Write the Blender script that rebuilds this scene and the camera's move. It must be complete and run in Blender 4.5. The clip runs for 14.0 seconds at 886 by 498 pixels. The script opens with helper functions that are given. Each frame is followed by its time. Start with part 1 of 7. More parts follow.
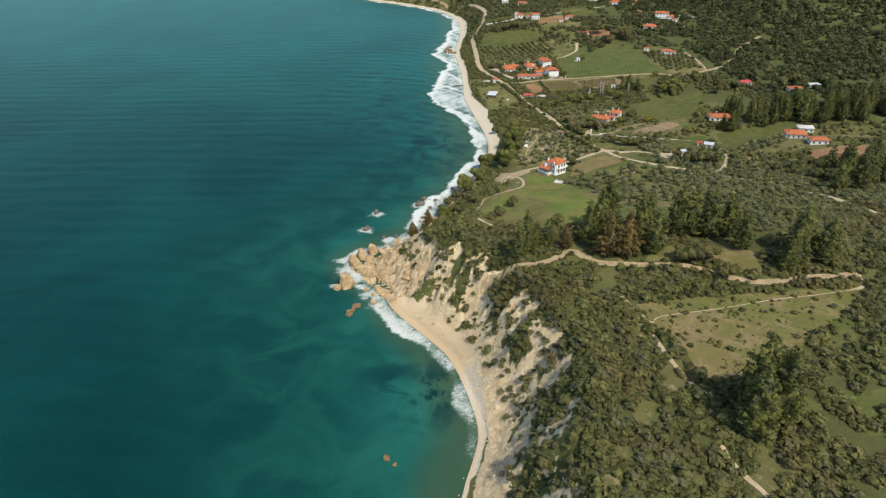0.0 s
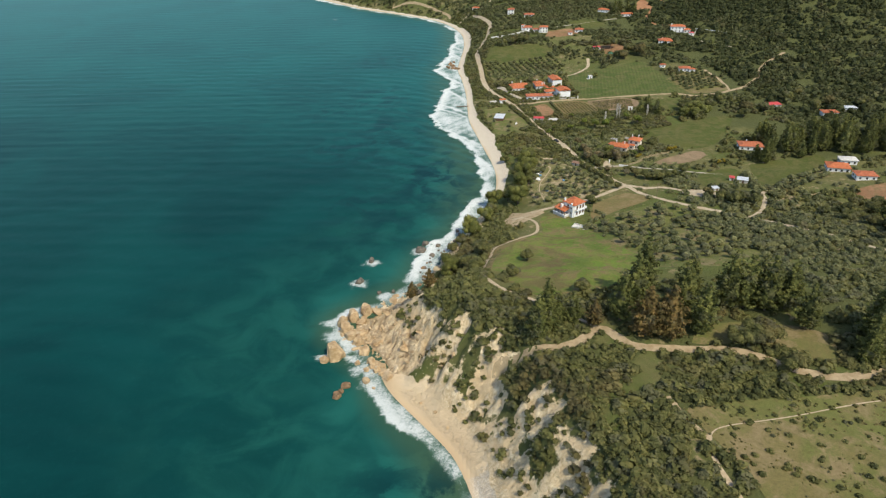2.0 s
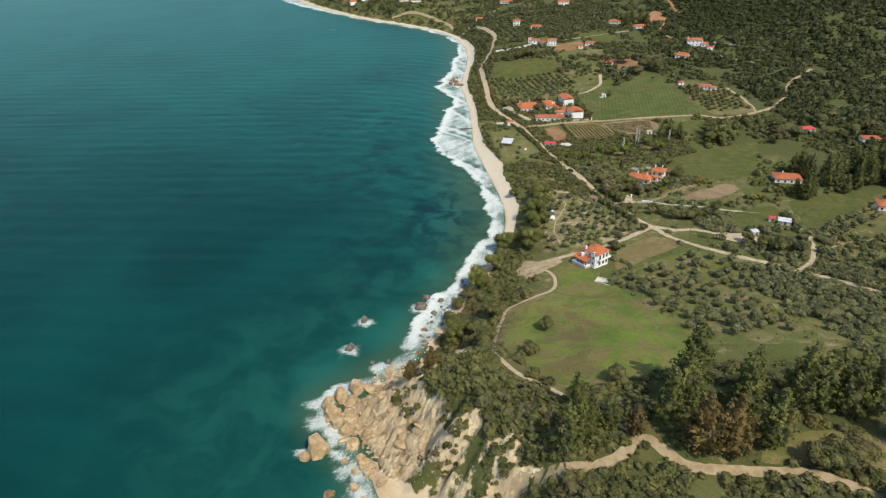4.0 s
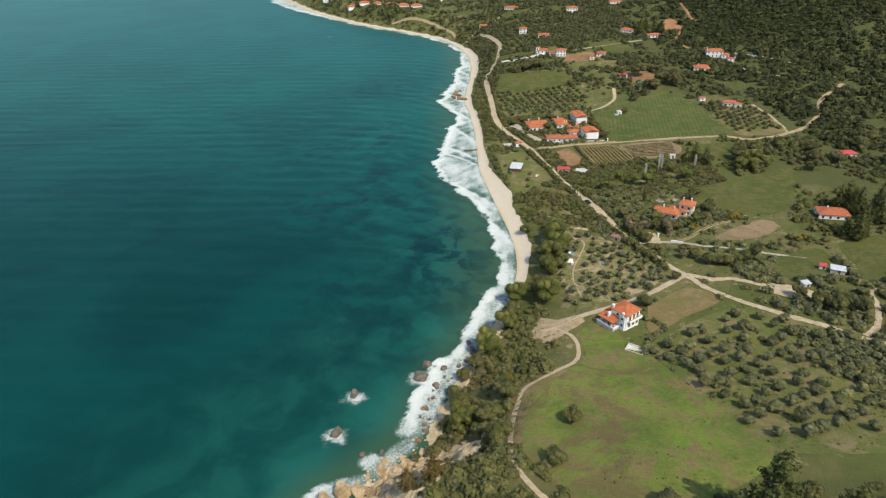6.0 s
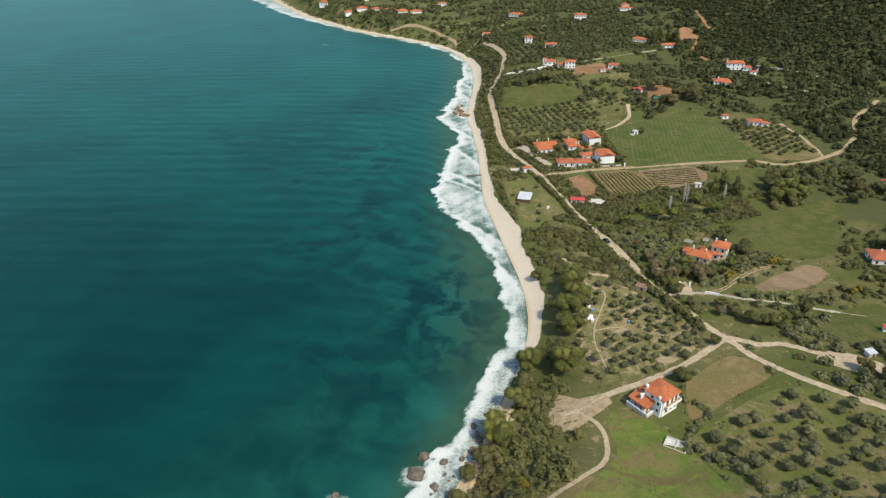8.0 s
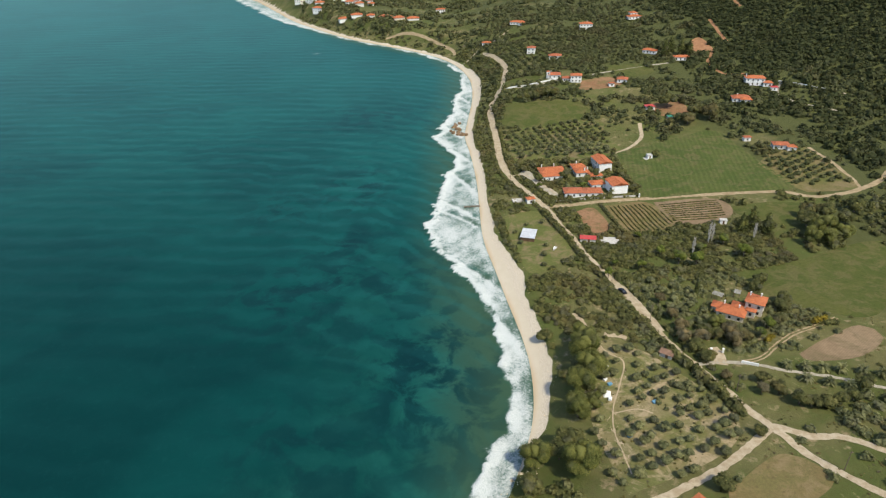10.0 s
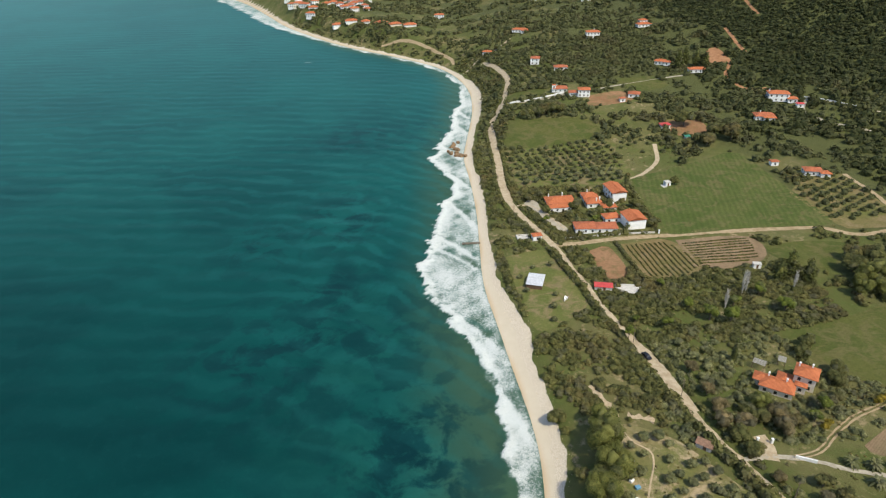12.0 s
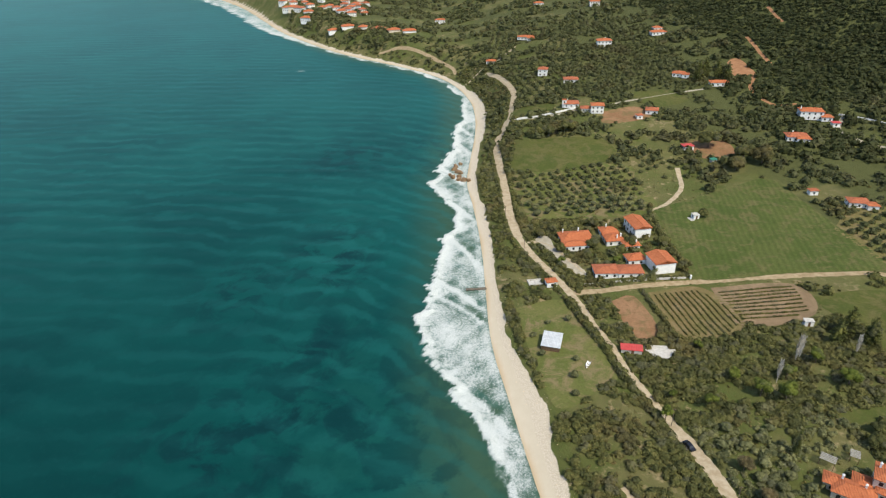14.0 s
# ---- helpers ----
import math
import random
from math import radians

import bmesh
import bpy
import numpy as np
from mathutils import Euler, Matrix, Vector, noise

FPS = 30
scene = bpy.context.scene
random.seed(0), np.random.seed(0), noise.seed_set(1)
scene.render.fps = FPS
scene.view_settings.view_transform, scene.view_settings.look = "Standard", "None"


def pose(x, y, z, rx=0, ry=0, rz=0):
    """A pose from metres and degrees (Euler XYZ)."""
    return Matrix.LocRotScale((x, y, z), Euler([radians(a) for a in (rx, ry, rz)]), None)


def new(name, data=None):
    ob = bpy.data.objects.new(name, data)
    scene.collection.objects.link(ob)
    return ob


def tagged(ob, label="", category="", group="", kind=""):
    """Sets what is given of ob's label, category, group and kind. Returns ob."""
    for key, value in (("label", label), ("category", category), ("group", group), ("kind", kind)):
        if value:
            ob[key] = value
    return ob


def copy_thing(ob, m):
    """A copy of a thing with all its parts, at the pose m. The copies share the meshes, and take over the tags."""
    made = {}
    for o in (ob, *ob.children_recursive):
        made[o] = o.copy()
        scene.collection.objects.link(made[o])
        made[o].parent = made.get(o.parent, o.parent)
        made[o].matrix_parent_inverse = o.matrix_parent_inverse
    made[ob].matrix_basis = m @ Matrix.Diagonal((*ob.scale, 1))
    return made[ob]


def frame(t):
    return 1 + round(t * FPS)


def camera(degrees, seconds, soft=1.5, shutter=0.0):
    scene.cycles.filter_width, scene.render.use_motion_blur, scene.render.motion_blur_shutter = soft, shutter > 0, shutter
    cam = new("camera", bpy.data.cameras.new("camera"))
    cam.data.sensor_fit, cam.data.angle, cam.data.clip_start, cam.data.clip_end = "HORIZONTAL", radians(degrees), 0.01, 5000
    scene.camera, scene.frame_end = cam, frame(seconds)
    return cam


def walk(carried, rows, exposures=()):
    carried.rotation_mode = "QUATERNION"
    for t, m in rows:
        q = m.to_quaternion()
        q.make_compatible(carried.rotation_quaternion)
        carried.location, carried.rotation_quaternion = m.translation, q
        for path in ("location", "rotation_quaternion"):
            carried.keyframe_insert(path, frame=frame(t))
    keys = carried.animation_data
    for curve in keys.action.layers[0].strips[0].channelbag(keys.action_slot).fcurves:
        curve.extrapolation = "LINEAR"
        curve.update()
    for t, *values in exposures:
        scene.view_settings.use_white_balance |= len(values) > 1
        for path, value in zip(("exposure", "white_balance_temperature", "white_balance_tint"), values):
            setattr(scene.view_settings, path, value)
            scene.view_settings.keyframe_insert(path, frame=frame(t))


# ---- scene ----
cam = camera(70.7, 14.0, soft=1.2)
METRES, EYE, TILT, LEAN, TURN = 312.0, 152.75, 0.3, -1.2, 0.0
SCALE = 1.3  # metres to one unit of the plan below
ROWS = [
    (0.0, 0.0, 0.0, 0.0, -1.8, -30.5, 3.05),
    (0.5, 0.0003, 0.0354, 0.0004, -1.77, -30.49, 3.06),
    (1.0, 0.0005, 0.0731, 0.001, -1.73, -30.37, 3.06),
    (1.5, 0.0008, 0.1104, 0.0016, -1.69, -30.24, 3.08),
    (2.0, 0.001, 0.1464, 0.0018, -1.66, -30.12, 3.06),
    (2.5, 0.0015, 0.1831, 0.0016, -1.62, -29.99, 3.07),
    (3.0, 0.0016, 0.2195, 0.0012, -1.59, -29.88, 3.06),
    (5.5, 0.0019, 0.3984, -0.0, -1.48, -29.64, 3.02),
    (6.0, 0.0019, 0.4345, -0.0007, -1.45, -29.64, 3.0),
    (6.5, 0.0019, 0.4704, -0.0013, -1.42, -29.61, 2.99),
    (7.0, 0.0023, 0.5061, -0.0014, -1.4, -29.59, 3.01),
    (7.5, 0.0032, 0.5408, -0.0019, -1.37, -29.56, 3.01),
    (8.0, 0.0063, 0.5763, -0.0022, -1.35, -29.54, 3.0),
    (10.5, 0.0236, 0.7529, -0.006, -1.26, -29.34, 2.9),
    (11.0, 0.0265, 0.7872, -0.0061, -1.26, -29.34, 2.9),
    (11.5, 0.0291, 0.8228, -0.0072, -1.24, -29.31, 2.88),
    (12.0, 0.0309, 0.8583, -0.0079, -1.23, -29.28, 2.89),
    (12.5, 0.0312, 0.8935, -0.0083, -1.22, -29.27, 2.87),
    (13.0, 0.0316, 0.928, -0.0093, -1.21, -29.26, 2.85),
    (13.5, 0.032, 0.9635, -0.0102, -1.19, -29.25, 2.84),
    (14.0, 0.0325, 0.9986, -0.0104, -1.16, -29.26, 2.83),
]
walk(cam, [(t, pose(0, 0, EYE, TILT, LEAN, TURN) @ pose(METRES * x, METRES * y, METRES * z, 90 + pitch, roll, yaw)) for t, x, y, z, yaw, pitch, roll in ROWS])

# ---- daylight: a morning sun over the land to the south-east, clear sky ----
SUN_FROM = Vector((0.37, -0.48, 0.80)).normalized()
world = bpy.data.worlds.new("world")
scene.world = world
world.use_nodes = True
_wn = world.node_tree.nodes
_sky = _wn.new("ShaderNodeTexSky")
_sky.sky_type, _sky.sun_disc = "NISHITA", False
_sky.sun_elevation = math.asin(SUN_FROM.z)
_sky.sun_rotation = math.atan2(SUN_FROM.x, SUN_FROM.y)
_sky.air_density, _sky.dust_density, _sky.ozone_density = 1.0, 1.3, 1.0
world.node_tree.links.new(_sky.outputs[0], _wn["Background"].inputs[0])
_wn["Background"].inputs[1].default_value = 0.175
_sl = bpy.data.lights.new("sun", "SUN")
_sl.energy, _sl.angle, _sl.color = 3.4, radians(0.55), (1.0, 0.92, 0.72)
sun = new("sun", _sl)
sun.rotation_mode = "QUATERNION"
sun.rotation_quaternion = (-SUN_FROM).to_track_quat("-Z", "Y")
scene.view_settings.exposure = 0.18


# ---- materials ----
class Mat:
    """A node material built up step by step."""

    def __init__(self, name, rough=0.9, spec=0.3):
        self.m = bpy.data.materials.new(name)
        self.m.use_nodes = True
        self.t = self.m.node_tree
        self.b = self.t.nodes["Principled BSDF"]
        self.b.inputs["Roughness"].default_value = rough
        self.b.inputs["Specular IOR Level"].default_value = spec
        self._pos = None

    def node(self, kind, **values):
        n = self.t.nodes.new(kind)
        for k, v in values.items():
            n.inputs[k].default_value = v
        return n

    def link(self, a, b):
        self.t.links.new(a, b)

    def pos(self):
        if not self._pos:
            self._pos = self.t.nodes.new("ShaderNodeNewGeometry").outputs["Position"]
        return self._pos

    def local(self):
        return self.t.nodes.new("ShaderNodeTexCoord").outputs["Object"]

    def noise(self, scale, detail=4, rough=0.6, warp=0.0, at=None, stretch=None):
        n = self.node("ShaderNodeTexNoise", Scale=scale, Detail=detail, Roughness=rough, Distortion=warp)
        p = at or self.pos()
        if stretch:
            mp = self.node("ShaderNodeMapping")
            mp.inputs["Scale"].default_value = stretch[:3]
            mp.inputs["Rotation"].default_value = (0, 0, stretch[3] if len(stretch) > 3 else 0)
            self.link(p, mp.inputs["Vector"])
            p = mp.outputs[0]
        self.link(p, n.inputs["Vector"])
        return n.outputs["Fac"]

    def attr(self, name):
        a = self.t.nodes.new("ShaderNodeAttribute")
        a.attribute_name = name
        return a.outputs["Fac"]

    def rand(self):
        return self.t.nodes.new("ShaderNodeObjectInfo").outputs["Random"]

    def island(self):
        return self.t.nodes.new("ShaderNodeNewGeometry").outputs["Random Per Island"]

    def math(self, op, a, b=0.0, c=0.0):
        n = self.t.nodes.new("ShaderNodeMath")
        n.operation = op
        for k, v in enumerate((a, b, c)):
            if isinstance(v, (int, float)):
                n.inputs[k].default_value = v
            else:
                self.link(v, n.inputs[k])
        return n.outputs[0]

    def ramp(self, fac, lo, hi, a=0.0, b=1.0):
        n = self.t.nodes.new("ShaderNodeMapRange")
        n.interpolation_type = "SMOOTHSTEP"
        for k, v in zip(("From Min", "From Max", "To Min", "To Max"), (lo, hi, a, b)):
            n.inputs[k].default_value = v
        self.link(fac, n.inputs["Value"])
        return n.outputs["Result"]

    def mix(self, fac, a, b, mode="MIX"):
        n = self.t.nodes.new("ShaderNodeMix")
        n.data_type, n.blend_type = "RGBA", mode
        for sock, v in ((n.inputs[0], fac), (n.inputs[6], a), (n.inputs[7], b)):
            if isinstance(v, (int, float)):
                sock.default_value = v
            elif isinstance(v, tuple):
                sock.default_value = (*v, 1)
            else:
                self.link(v, sock)
        return n.outputs[2]

    def color(self, c):
        if isinstance(c, tuple):
            self.b.inputs["Base Color"].default_value = (*c, 1)
        else:
            self.link(c, self.b.inputs["Base Color"])
        return self

    def bump(self, height, dist, strength=1.0):
        n = self.node("ShaderNodeBump", Distance=dist, Strength=strength)
        self.link(height, n.inputs["Height"])
        self.link(n.outputs[0], self.b.inputs["Normal"])
        return self

    def done(self):
        return self.m


def mottled(name, a, b, scale=1.5, rough=0.9, fine=None, bump=0.0, spec=0.3, spread=0.0):
    """Two tones by noise at two scales, and by object where spread is given."""
    k = Mat(name, rough, spec)
    c = k.mix(k.ramp(k.noise(scale, 5, 0.65), 0.32, 0.68), a, b)
    f = k.noise(scale * 9, 3, 0.7)
    c = k.mix(0.55, c, k.mix(f, (0.35, 0.35, 0.35), (0.68, 0.67, 0.65)), "OVERLAY")
    if spread:
        c = k.mix(1.0, c, k.mix(k.rand(), (1 - spread,) * 3, (1, 1, 1)), "MULTIPLY")
    k.color(c)
    if bump:
        k.bump(f, bump)
    return k.done()


def leafy(name, dark, light, warm=None, by="island", tone=0.35, vary=1.0):
    """Foliage: every leaf clump with a tone of its own, patches of it warmer."""
    k = Mat(name, 0.75, 0.2)
    r = k.island()
    c = k.mix(r, dark, light)
    c = k.mix(0.7 * min(1.0, 0.3 + vary), c, k.mix(k.noise(2.4, 3, 0.75), (0.22,) * 3, (0.80,) * 3), "OVERLAY")
    if warm:
        c = k.mix(k.ramp(k.noise(0.045, 3, 0.6), 0.5, 0.68), c, k.mix(r, tuple(v * 0.7 for v in warm), warm))
    if by == "object":
        c = k.mix(1.0, c, k.mix(k.rand(), (1 - tone,) * 3, (1.0, 1.0, 1.0)), "MULTIPLY")
    else:
        c = k.mix(1.0, c, k.mix(k.noise(0.22, 2, 0.5), (1 - tone,) * 3, (1.15, 1.12, 1.05)), "MULTIPLY")
    # every bush with a tint of its own
    cell = k.node("ShaderNodeTexVoronoi", Scale=0.36)
    k.link(k.pos(), cell.inputs["Vector"])
    sep = k.t.nodes.new("ShaderNodeSeparateColor")
    k.link(cell.outputs["Color"], sep.inputs[0])
    c = k.mix(1.0, c, k.mix(sep.outputs[0], tuple(1 - q * vary for q in (0.40, 0.37, 0.37)), tuple(1 + q * vary for q in (0.30, 0.22, 0.12))), "MULTIPLY")
    c = k.mix(k.ramp(sep.outputs[1], 0.72, 0.95, 0, 0.45 * vary), c, (0.165, 0.160, 0.105))
    k.color(c)
    k.bump(k.noise(1.9, 4, 0.8), 0.12)
    # thin leaves let part of the light through
    thin, both = k.node("ShaderNodeBsdfTranslucent"), k.node("ShaderNodeMixShader", Fac=0.36)
    k.link(c, thin.inputs["Color"])
    k.link(k.b.outputs[0], both.inputs[1])
    k.link(thin.outputs[0], both.inputs[2])
    k.link(both.outputs[0], k.t.nodes["Material Output"].inputs["Surface"])
    return k.done()


def ground_material():
    k = Mat("ground", 0.95, 0.15)
    n1, n2, n3 = k.noise(0.035, 5, 0.6, 0.4), k.noise(0.21, 5, 0.65), k.noise(1.7, 4, 0.7)
    grass = k.mix(k.ramp(n1, 0.38, 0.6), (0.094, 0.106, 0.030), (0.140, 0.130, 0.050))
    grass = k.mix(k.ramp(n2, 0.45, 0.7), grass, (0.074, 0.100, 0.023))
    dry = k.mix(n3, (0.21, 0.16, 0.082), (0.33, 0.255, 0.145))
    c = k.mix(k.ramp(k.math("ADD", n2, k.math("MULTIPLY", n1, 0.5)), 0.80, 0.98), grass, dry)
    # woodland and thicket floor
    c = k.mix(k.ramp(k.math("ADD", k.attr("thicket"), k.math("MULTIPLY", k.math("SUBTRACT", n2, 0.5), 0.9)), 0.35, 0.65),
              c, k.mix(n3, (0.062, 0.074, 0.023), (0.104, 0.106, 0.039)))
    # bare weathered granite of the cliffs
    veins = k.noise(0.55, 7, 0.72, 0.8, stretch=(1, 1, 0.35))
    rock = k.mix(k.ramp(veins, 0.3, 0.72), (0.46, 0.335, 0.185), (0.82, 0.69, 0.47))
    rock = k.mix(k.ramp(k.noise(0.13, 4), 0.42, 0.62), rock, (0.66, 0.50, 0.30))
    rust = k.mix(k.ramp(k.noise(0.35, 6, 0.7, 0.5), 0.34, 0.66), (0.42, 0.295, 0.16), (0.66, 0.515, 0.325))
    rock = k.mix(k.math("MULTIPLY", k.attr("point"), k.ramp(k.noise(0.10, 3), 0.36, 0.60, 0.35, 1.0)), rock, rust)
    rock = k.mix(k.math("MULTIPLY", k.attr("joint"), k.attr("point")), rock, (0.17, 0.115, 0.065))
    c = k.mix(k.ramp(k.math("ADD", k.attr("rock"), k.math("MULTIPLY", k.math("SUBTRACT", n2, 0.5), 1.5)), 0.42, 0.58), c, rock)
    # beach
    sand = k.mix(n2, (0.60, 0.455, 0.27), (0.70, 0.56, 0.375))
    sand = k.mix(k.attr("pale"), sand, k.mix(n2, (0.50, 0.425, 0.31), (0.60, 0.53, 0.41)))
    pebble = k.node("ShaderNodeTexVoronoi", Scale=2.6)
    k.link(k.pos(), pebble.inputs["Vector"])
    stones = k.mix(k.ramp(pebble.outputs["Distance"], 0.1, 0.7), (0.66, 0.585, 0.465), (0.50, 0.425, 0.32))
    sand = k.mix(k.ramp(k.math("ADD", k.attr("shingle"), k.math("MULTIPLY", k.math("SUBTRACT", n2, 0.5), 1.2)), 0.4, 0.65), sand, stones)
    wet = k.mix(k.attr("wet"), sand, (0.47, 0.345, 0.205))
    c = k.mix(k.ramp(k.math("ADD", k.attr("sand"), k.math("MULTIPLY", k.math("SUBTRACT", n3, 0.5), 0.5)), 0.42, 0.58), c, wet)
    green = k.math("SUBTRACT", 1.0, k.math("MAXIMUM", k.attr("sand"), k.attr("rock")))
    c = k.mix(k.math("MULTIPLY", green, 0.6), c, k.mix(k.noise(0.42, 6, 0.78), (0.16,) * 3, (0.84,) * 3), "OVERLAY")
    c = k.mix(0.4, c, k.mix(k.noise(5.5, 3, 0.75), (0.33, 0.33, 0.33), (0.68, 0.68, 0.68)), "OVERLAY")
    k.color(c)
    h = k.math("ADD", k.math("MULTIPLY", k.math("MULTIPLY", n3, 0.5), k.math("SUBTRACT", 1.0, k.math("MULTIPLY", k.attr("sand"), 0.9))), k.math("MULTIPLY", k.math("MULTIPLY", veins, k.attr("rock")), 1.7))
    k.bump(h, 0.9)
    return k.done()


def sea_material():
    k = Mat("sea_water", 0.8, 0.0)
    off = k.attr("off")
    wide, mid, fine = k.noise(0.011, 4, 0.55, 0.6), k.noise(0.045, 5, 0.6, 0.8), k.noise(0.35, 5, 0.7)
    deep = k.mix(k.ramp(wide, 0.35, 0.68), (0.0011, 0.028, 0.028), (0.0020, 0.044, 0.041))
    teal = k.mix(k.ramp(mid, 0.35, 0.65), (0.003, 0.040, 0.036), (0.008, 0.068, 0.055))
    c = k.mix(k.ramp(k.math("ADD", off, k.math("MULTIPLY", k.math("SUBTRACT", wide, 0.5), 60)), 22, 80), teal, deep)
    c = k.mix(k.attr("glow"), c, k.mix(mid, (0.010, 0.115, 0.098), (0.030, 0.190, 0.150)))
    c = k.mix(k.math("MULTIPLY", k.attr("bay"), 0.76), c, k.mix(k.ramp(wide, 0.3, 0.7), (0.0020, 0.051, 0.049), (0.0046, 0.078, 0.071)))
    # churned sand in the shallows
    c = k.mix(k.ramp(k.math("ADD", k.attr("shoal"), k.math("MULTIPLY", k.math("SUBTRACT", mid, 0.5), 0.45)), 1.0, 0.06, 0, 0.92), c, k.mix(mid, (0.028, 0.076, 0.046), (0.060, 0.092, 0.047)))
    # weed beds on the bottom
    weed = k.ramp(k.noise(0.07, 7, 0.62, 0.5), 0.44, 0.57)
    c = k.mix(k.math("MULTIPLY", weed, k.attr("weed")), c, (0.0025, 0.024, 0.028))
    # swell: long faint bands that bend with the bay, reflection painted in lighter teal
    band = k.math("SINE", k.math("ADD", k.attr("swell"), k.math("MULTIPLY", k.noise(0.016, 5, 0.62, 0.5), 19.0)))
    c = k.mix(k.math("MULTIPLY", k.ramp(band, -0.2, 1.0), k.math("ADD", 0.03, k.math("MULTIPLY", k.attr("bay"), k.ramp(mid, 0.35, 0.62, 0.05, 0.34)))), c, (0.012, 0.120, 0.112))
    c = k.mix(k.ramp(fine, 0.5, 0.8, 0, 0.12), c, (0.02, 0.11, 0.11))
    # foam: dense froth at the breaking front, thinning to drifting lace behind it
    froth, lace = k.noise(1.0, 8, 0.72, 0.5), k.noise(2.3, 6, 0.7, 1.4)
    web = k.math("SUBTRACT", 1.0, k.math("MULTIPLY", k.math("ABSOLUTE", k.math("SUBTRACT", lace, 0.5)), 6.0))
    pattern = k.math("ADD", k.math("MULTIPLY", k.math("SUBTRACT", froth, 0.5), 1.25), k.math("MULTIPLY", k.math("SUBTRACT", web, 0.45), 0.22))
    dens = k.attr("foam")
    foam = k.math("MULTIPLY", k.ramp(k.math("ADD", dens, pattern), 0.30, 0.72), k.ramp(dens, 0.03, 0.20))
    milky = k.ramp(dens, 0.10, 0.60, 0, 0.80)
    c = k.mix(milky, c, k.mix(froth, (0.13, 0.225, 0.19), (0.27, 0.36, 0.32)))
    c = k.mix(foam, c, k.mix(k.ramp(k.noise(3.4, 4, 0.7), 0.32, 0.66), (0.43, 0.48, 0.455), (0.65, 0.67, 0.645)))
    k.color(c)
    chop = k.math("ADD", k.math("MULTIPLY", k.noise(0.8, 6, 0.7, 0.4, stretch=(0.7, 1.0, 1.0, 0.35)), 0.6), k.math("MULTIPLY", band, 0.45))
    chop = k.math("ADD", chop, k.math("MULTIPLY", foam, k.math("MULTIPLY", froth, 0.9)))
    k.bump(chop, 0.2)
    # the sky's gloss, broken up by the ripples
    shine = k.node("ShaderNodeBsdfAnisotropic", Roughness=0.36, Color=(0.66, 1.0, 0.87, 1))
    tilt, both = k.node("ShaderNodeFresnel", IOR=1.33), k.t.nodes.new("ShaderNodeMixShader")
    k.link(k.math("MULTIPLY", k.math("MULTIPLY", tilt.outputs[0], 0.50), k.math("SUBTRACT", 1.0, foam)), both.inputs[0])
    k.link(k.b.outputs[0], both.inputs[1])
    k.link(shine.outputs[0], both.inputs[2])
    k.link(both.outputs[0], k.t.nodes["Material Output"].inputs["Surface"])
    return k.done()


GROUND, SEA = ground_material(), sea_material()
DIRT = mottled("dirt_road", (0.34, 0.265, 0.165), (0.47, 0.39, 0.275), 0.5, bump=0.05)
TRACK = mottled("dirt_track", (0.27, 0.20, 0.11), (0.40, 0.31, 0.19), 0.4, bump=0.05)
SANDPATH = mottled("sandy_path", (0.35, 0.27, 0.17), (0.47, 0.375, 0.25), 0.8, bump=0.05)
BROWNROOF = mottled("brown_tiles", (0.17, 0.10, 0.065), (0.27, 0.165, 0.11), 1.2, bump=0.05)
REDTRACK = mottled("red_track", (0.27, 0.13, 0.06), (0.38, 0.20, 0.10), 0.4, bump=0.05)
LANE = mottled("concrete_lane", (0.30, 0.265, 0.20), (0.42, 0.38, 0.30), 0.6)
WHITE = mottled("white_render", (0.72, 0.72, 0.70), (0.82, 0.82, 0.80), 0.8, spec=0.2)
CREAM = mottled("cream_render", (0.62, 0.55, 0.45), (0.70, 0.64, 0.54), 0.8, spec=0.2)
CONCRETE = mottled("concrete", (0.42, 0.40, 0.36), (0.58, 0.56, 0.52), 1.0)
DARKWOOD = mottled("dark_wood", (0.09, 0.055, 0.03), (0.16, 0.10, 0.06), 2.0)
GLASS = Mat("window_glass", 0.08, 0.6).color((0.02, 0.025, 0.03)).done()
BARK = mottled("bark", (0.11, 0.085, 0.06), (0.19, 0.15, 0.11), 4.0)
DEADBARK = mottled("bare_branches", (0.46, 0.43, 0.37), (0.60, 0.56, 0.50), 4.0)
STONE = mottled("stone", (0.56, 0.43, 0.27), (0.78, 0.65, 0.46), 0.7, bump=0.5)
GRANITE = mottled("tawny_granite", (0.38, 0.255, 0.13), (0.60, 0.45, 0.27), 0.45, bump=0.4)
BROWNSTONE = mottled("brown_wet_rock", (0.15, 0.095, 0.05), (0.33, 0.215, 0.12), 0.7, bump=0.3)
DARKSTONE = mottled("wet_stone", (0.10, 0.09, 0.075), (0.20, 0.165, 0.12), 0.9, bump=0.2)
METAL = mottled("sheet_metal", (0.42, 0.44, 0.46), (0.58, 0.60, 0.62), 0.9, rough=0.45, spec=0.5)
OLDBOARD = mottled("weathered_boards", (0.26, 0.25, 0.225), (0.36, 0.345, 0.31), 1.2)


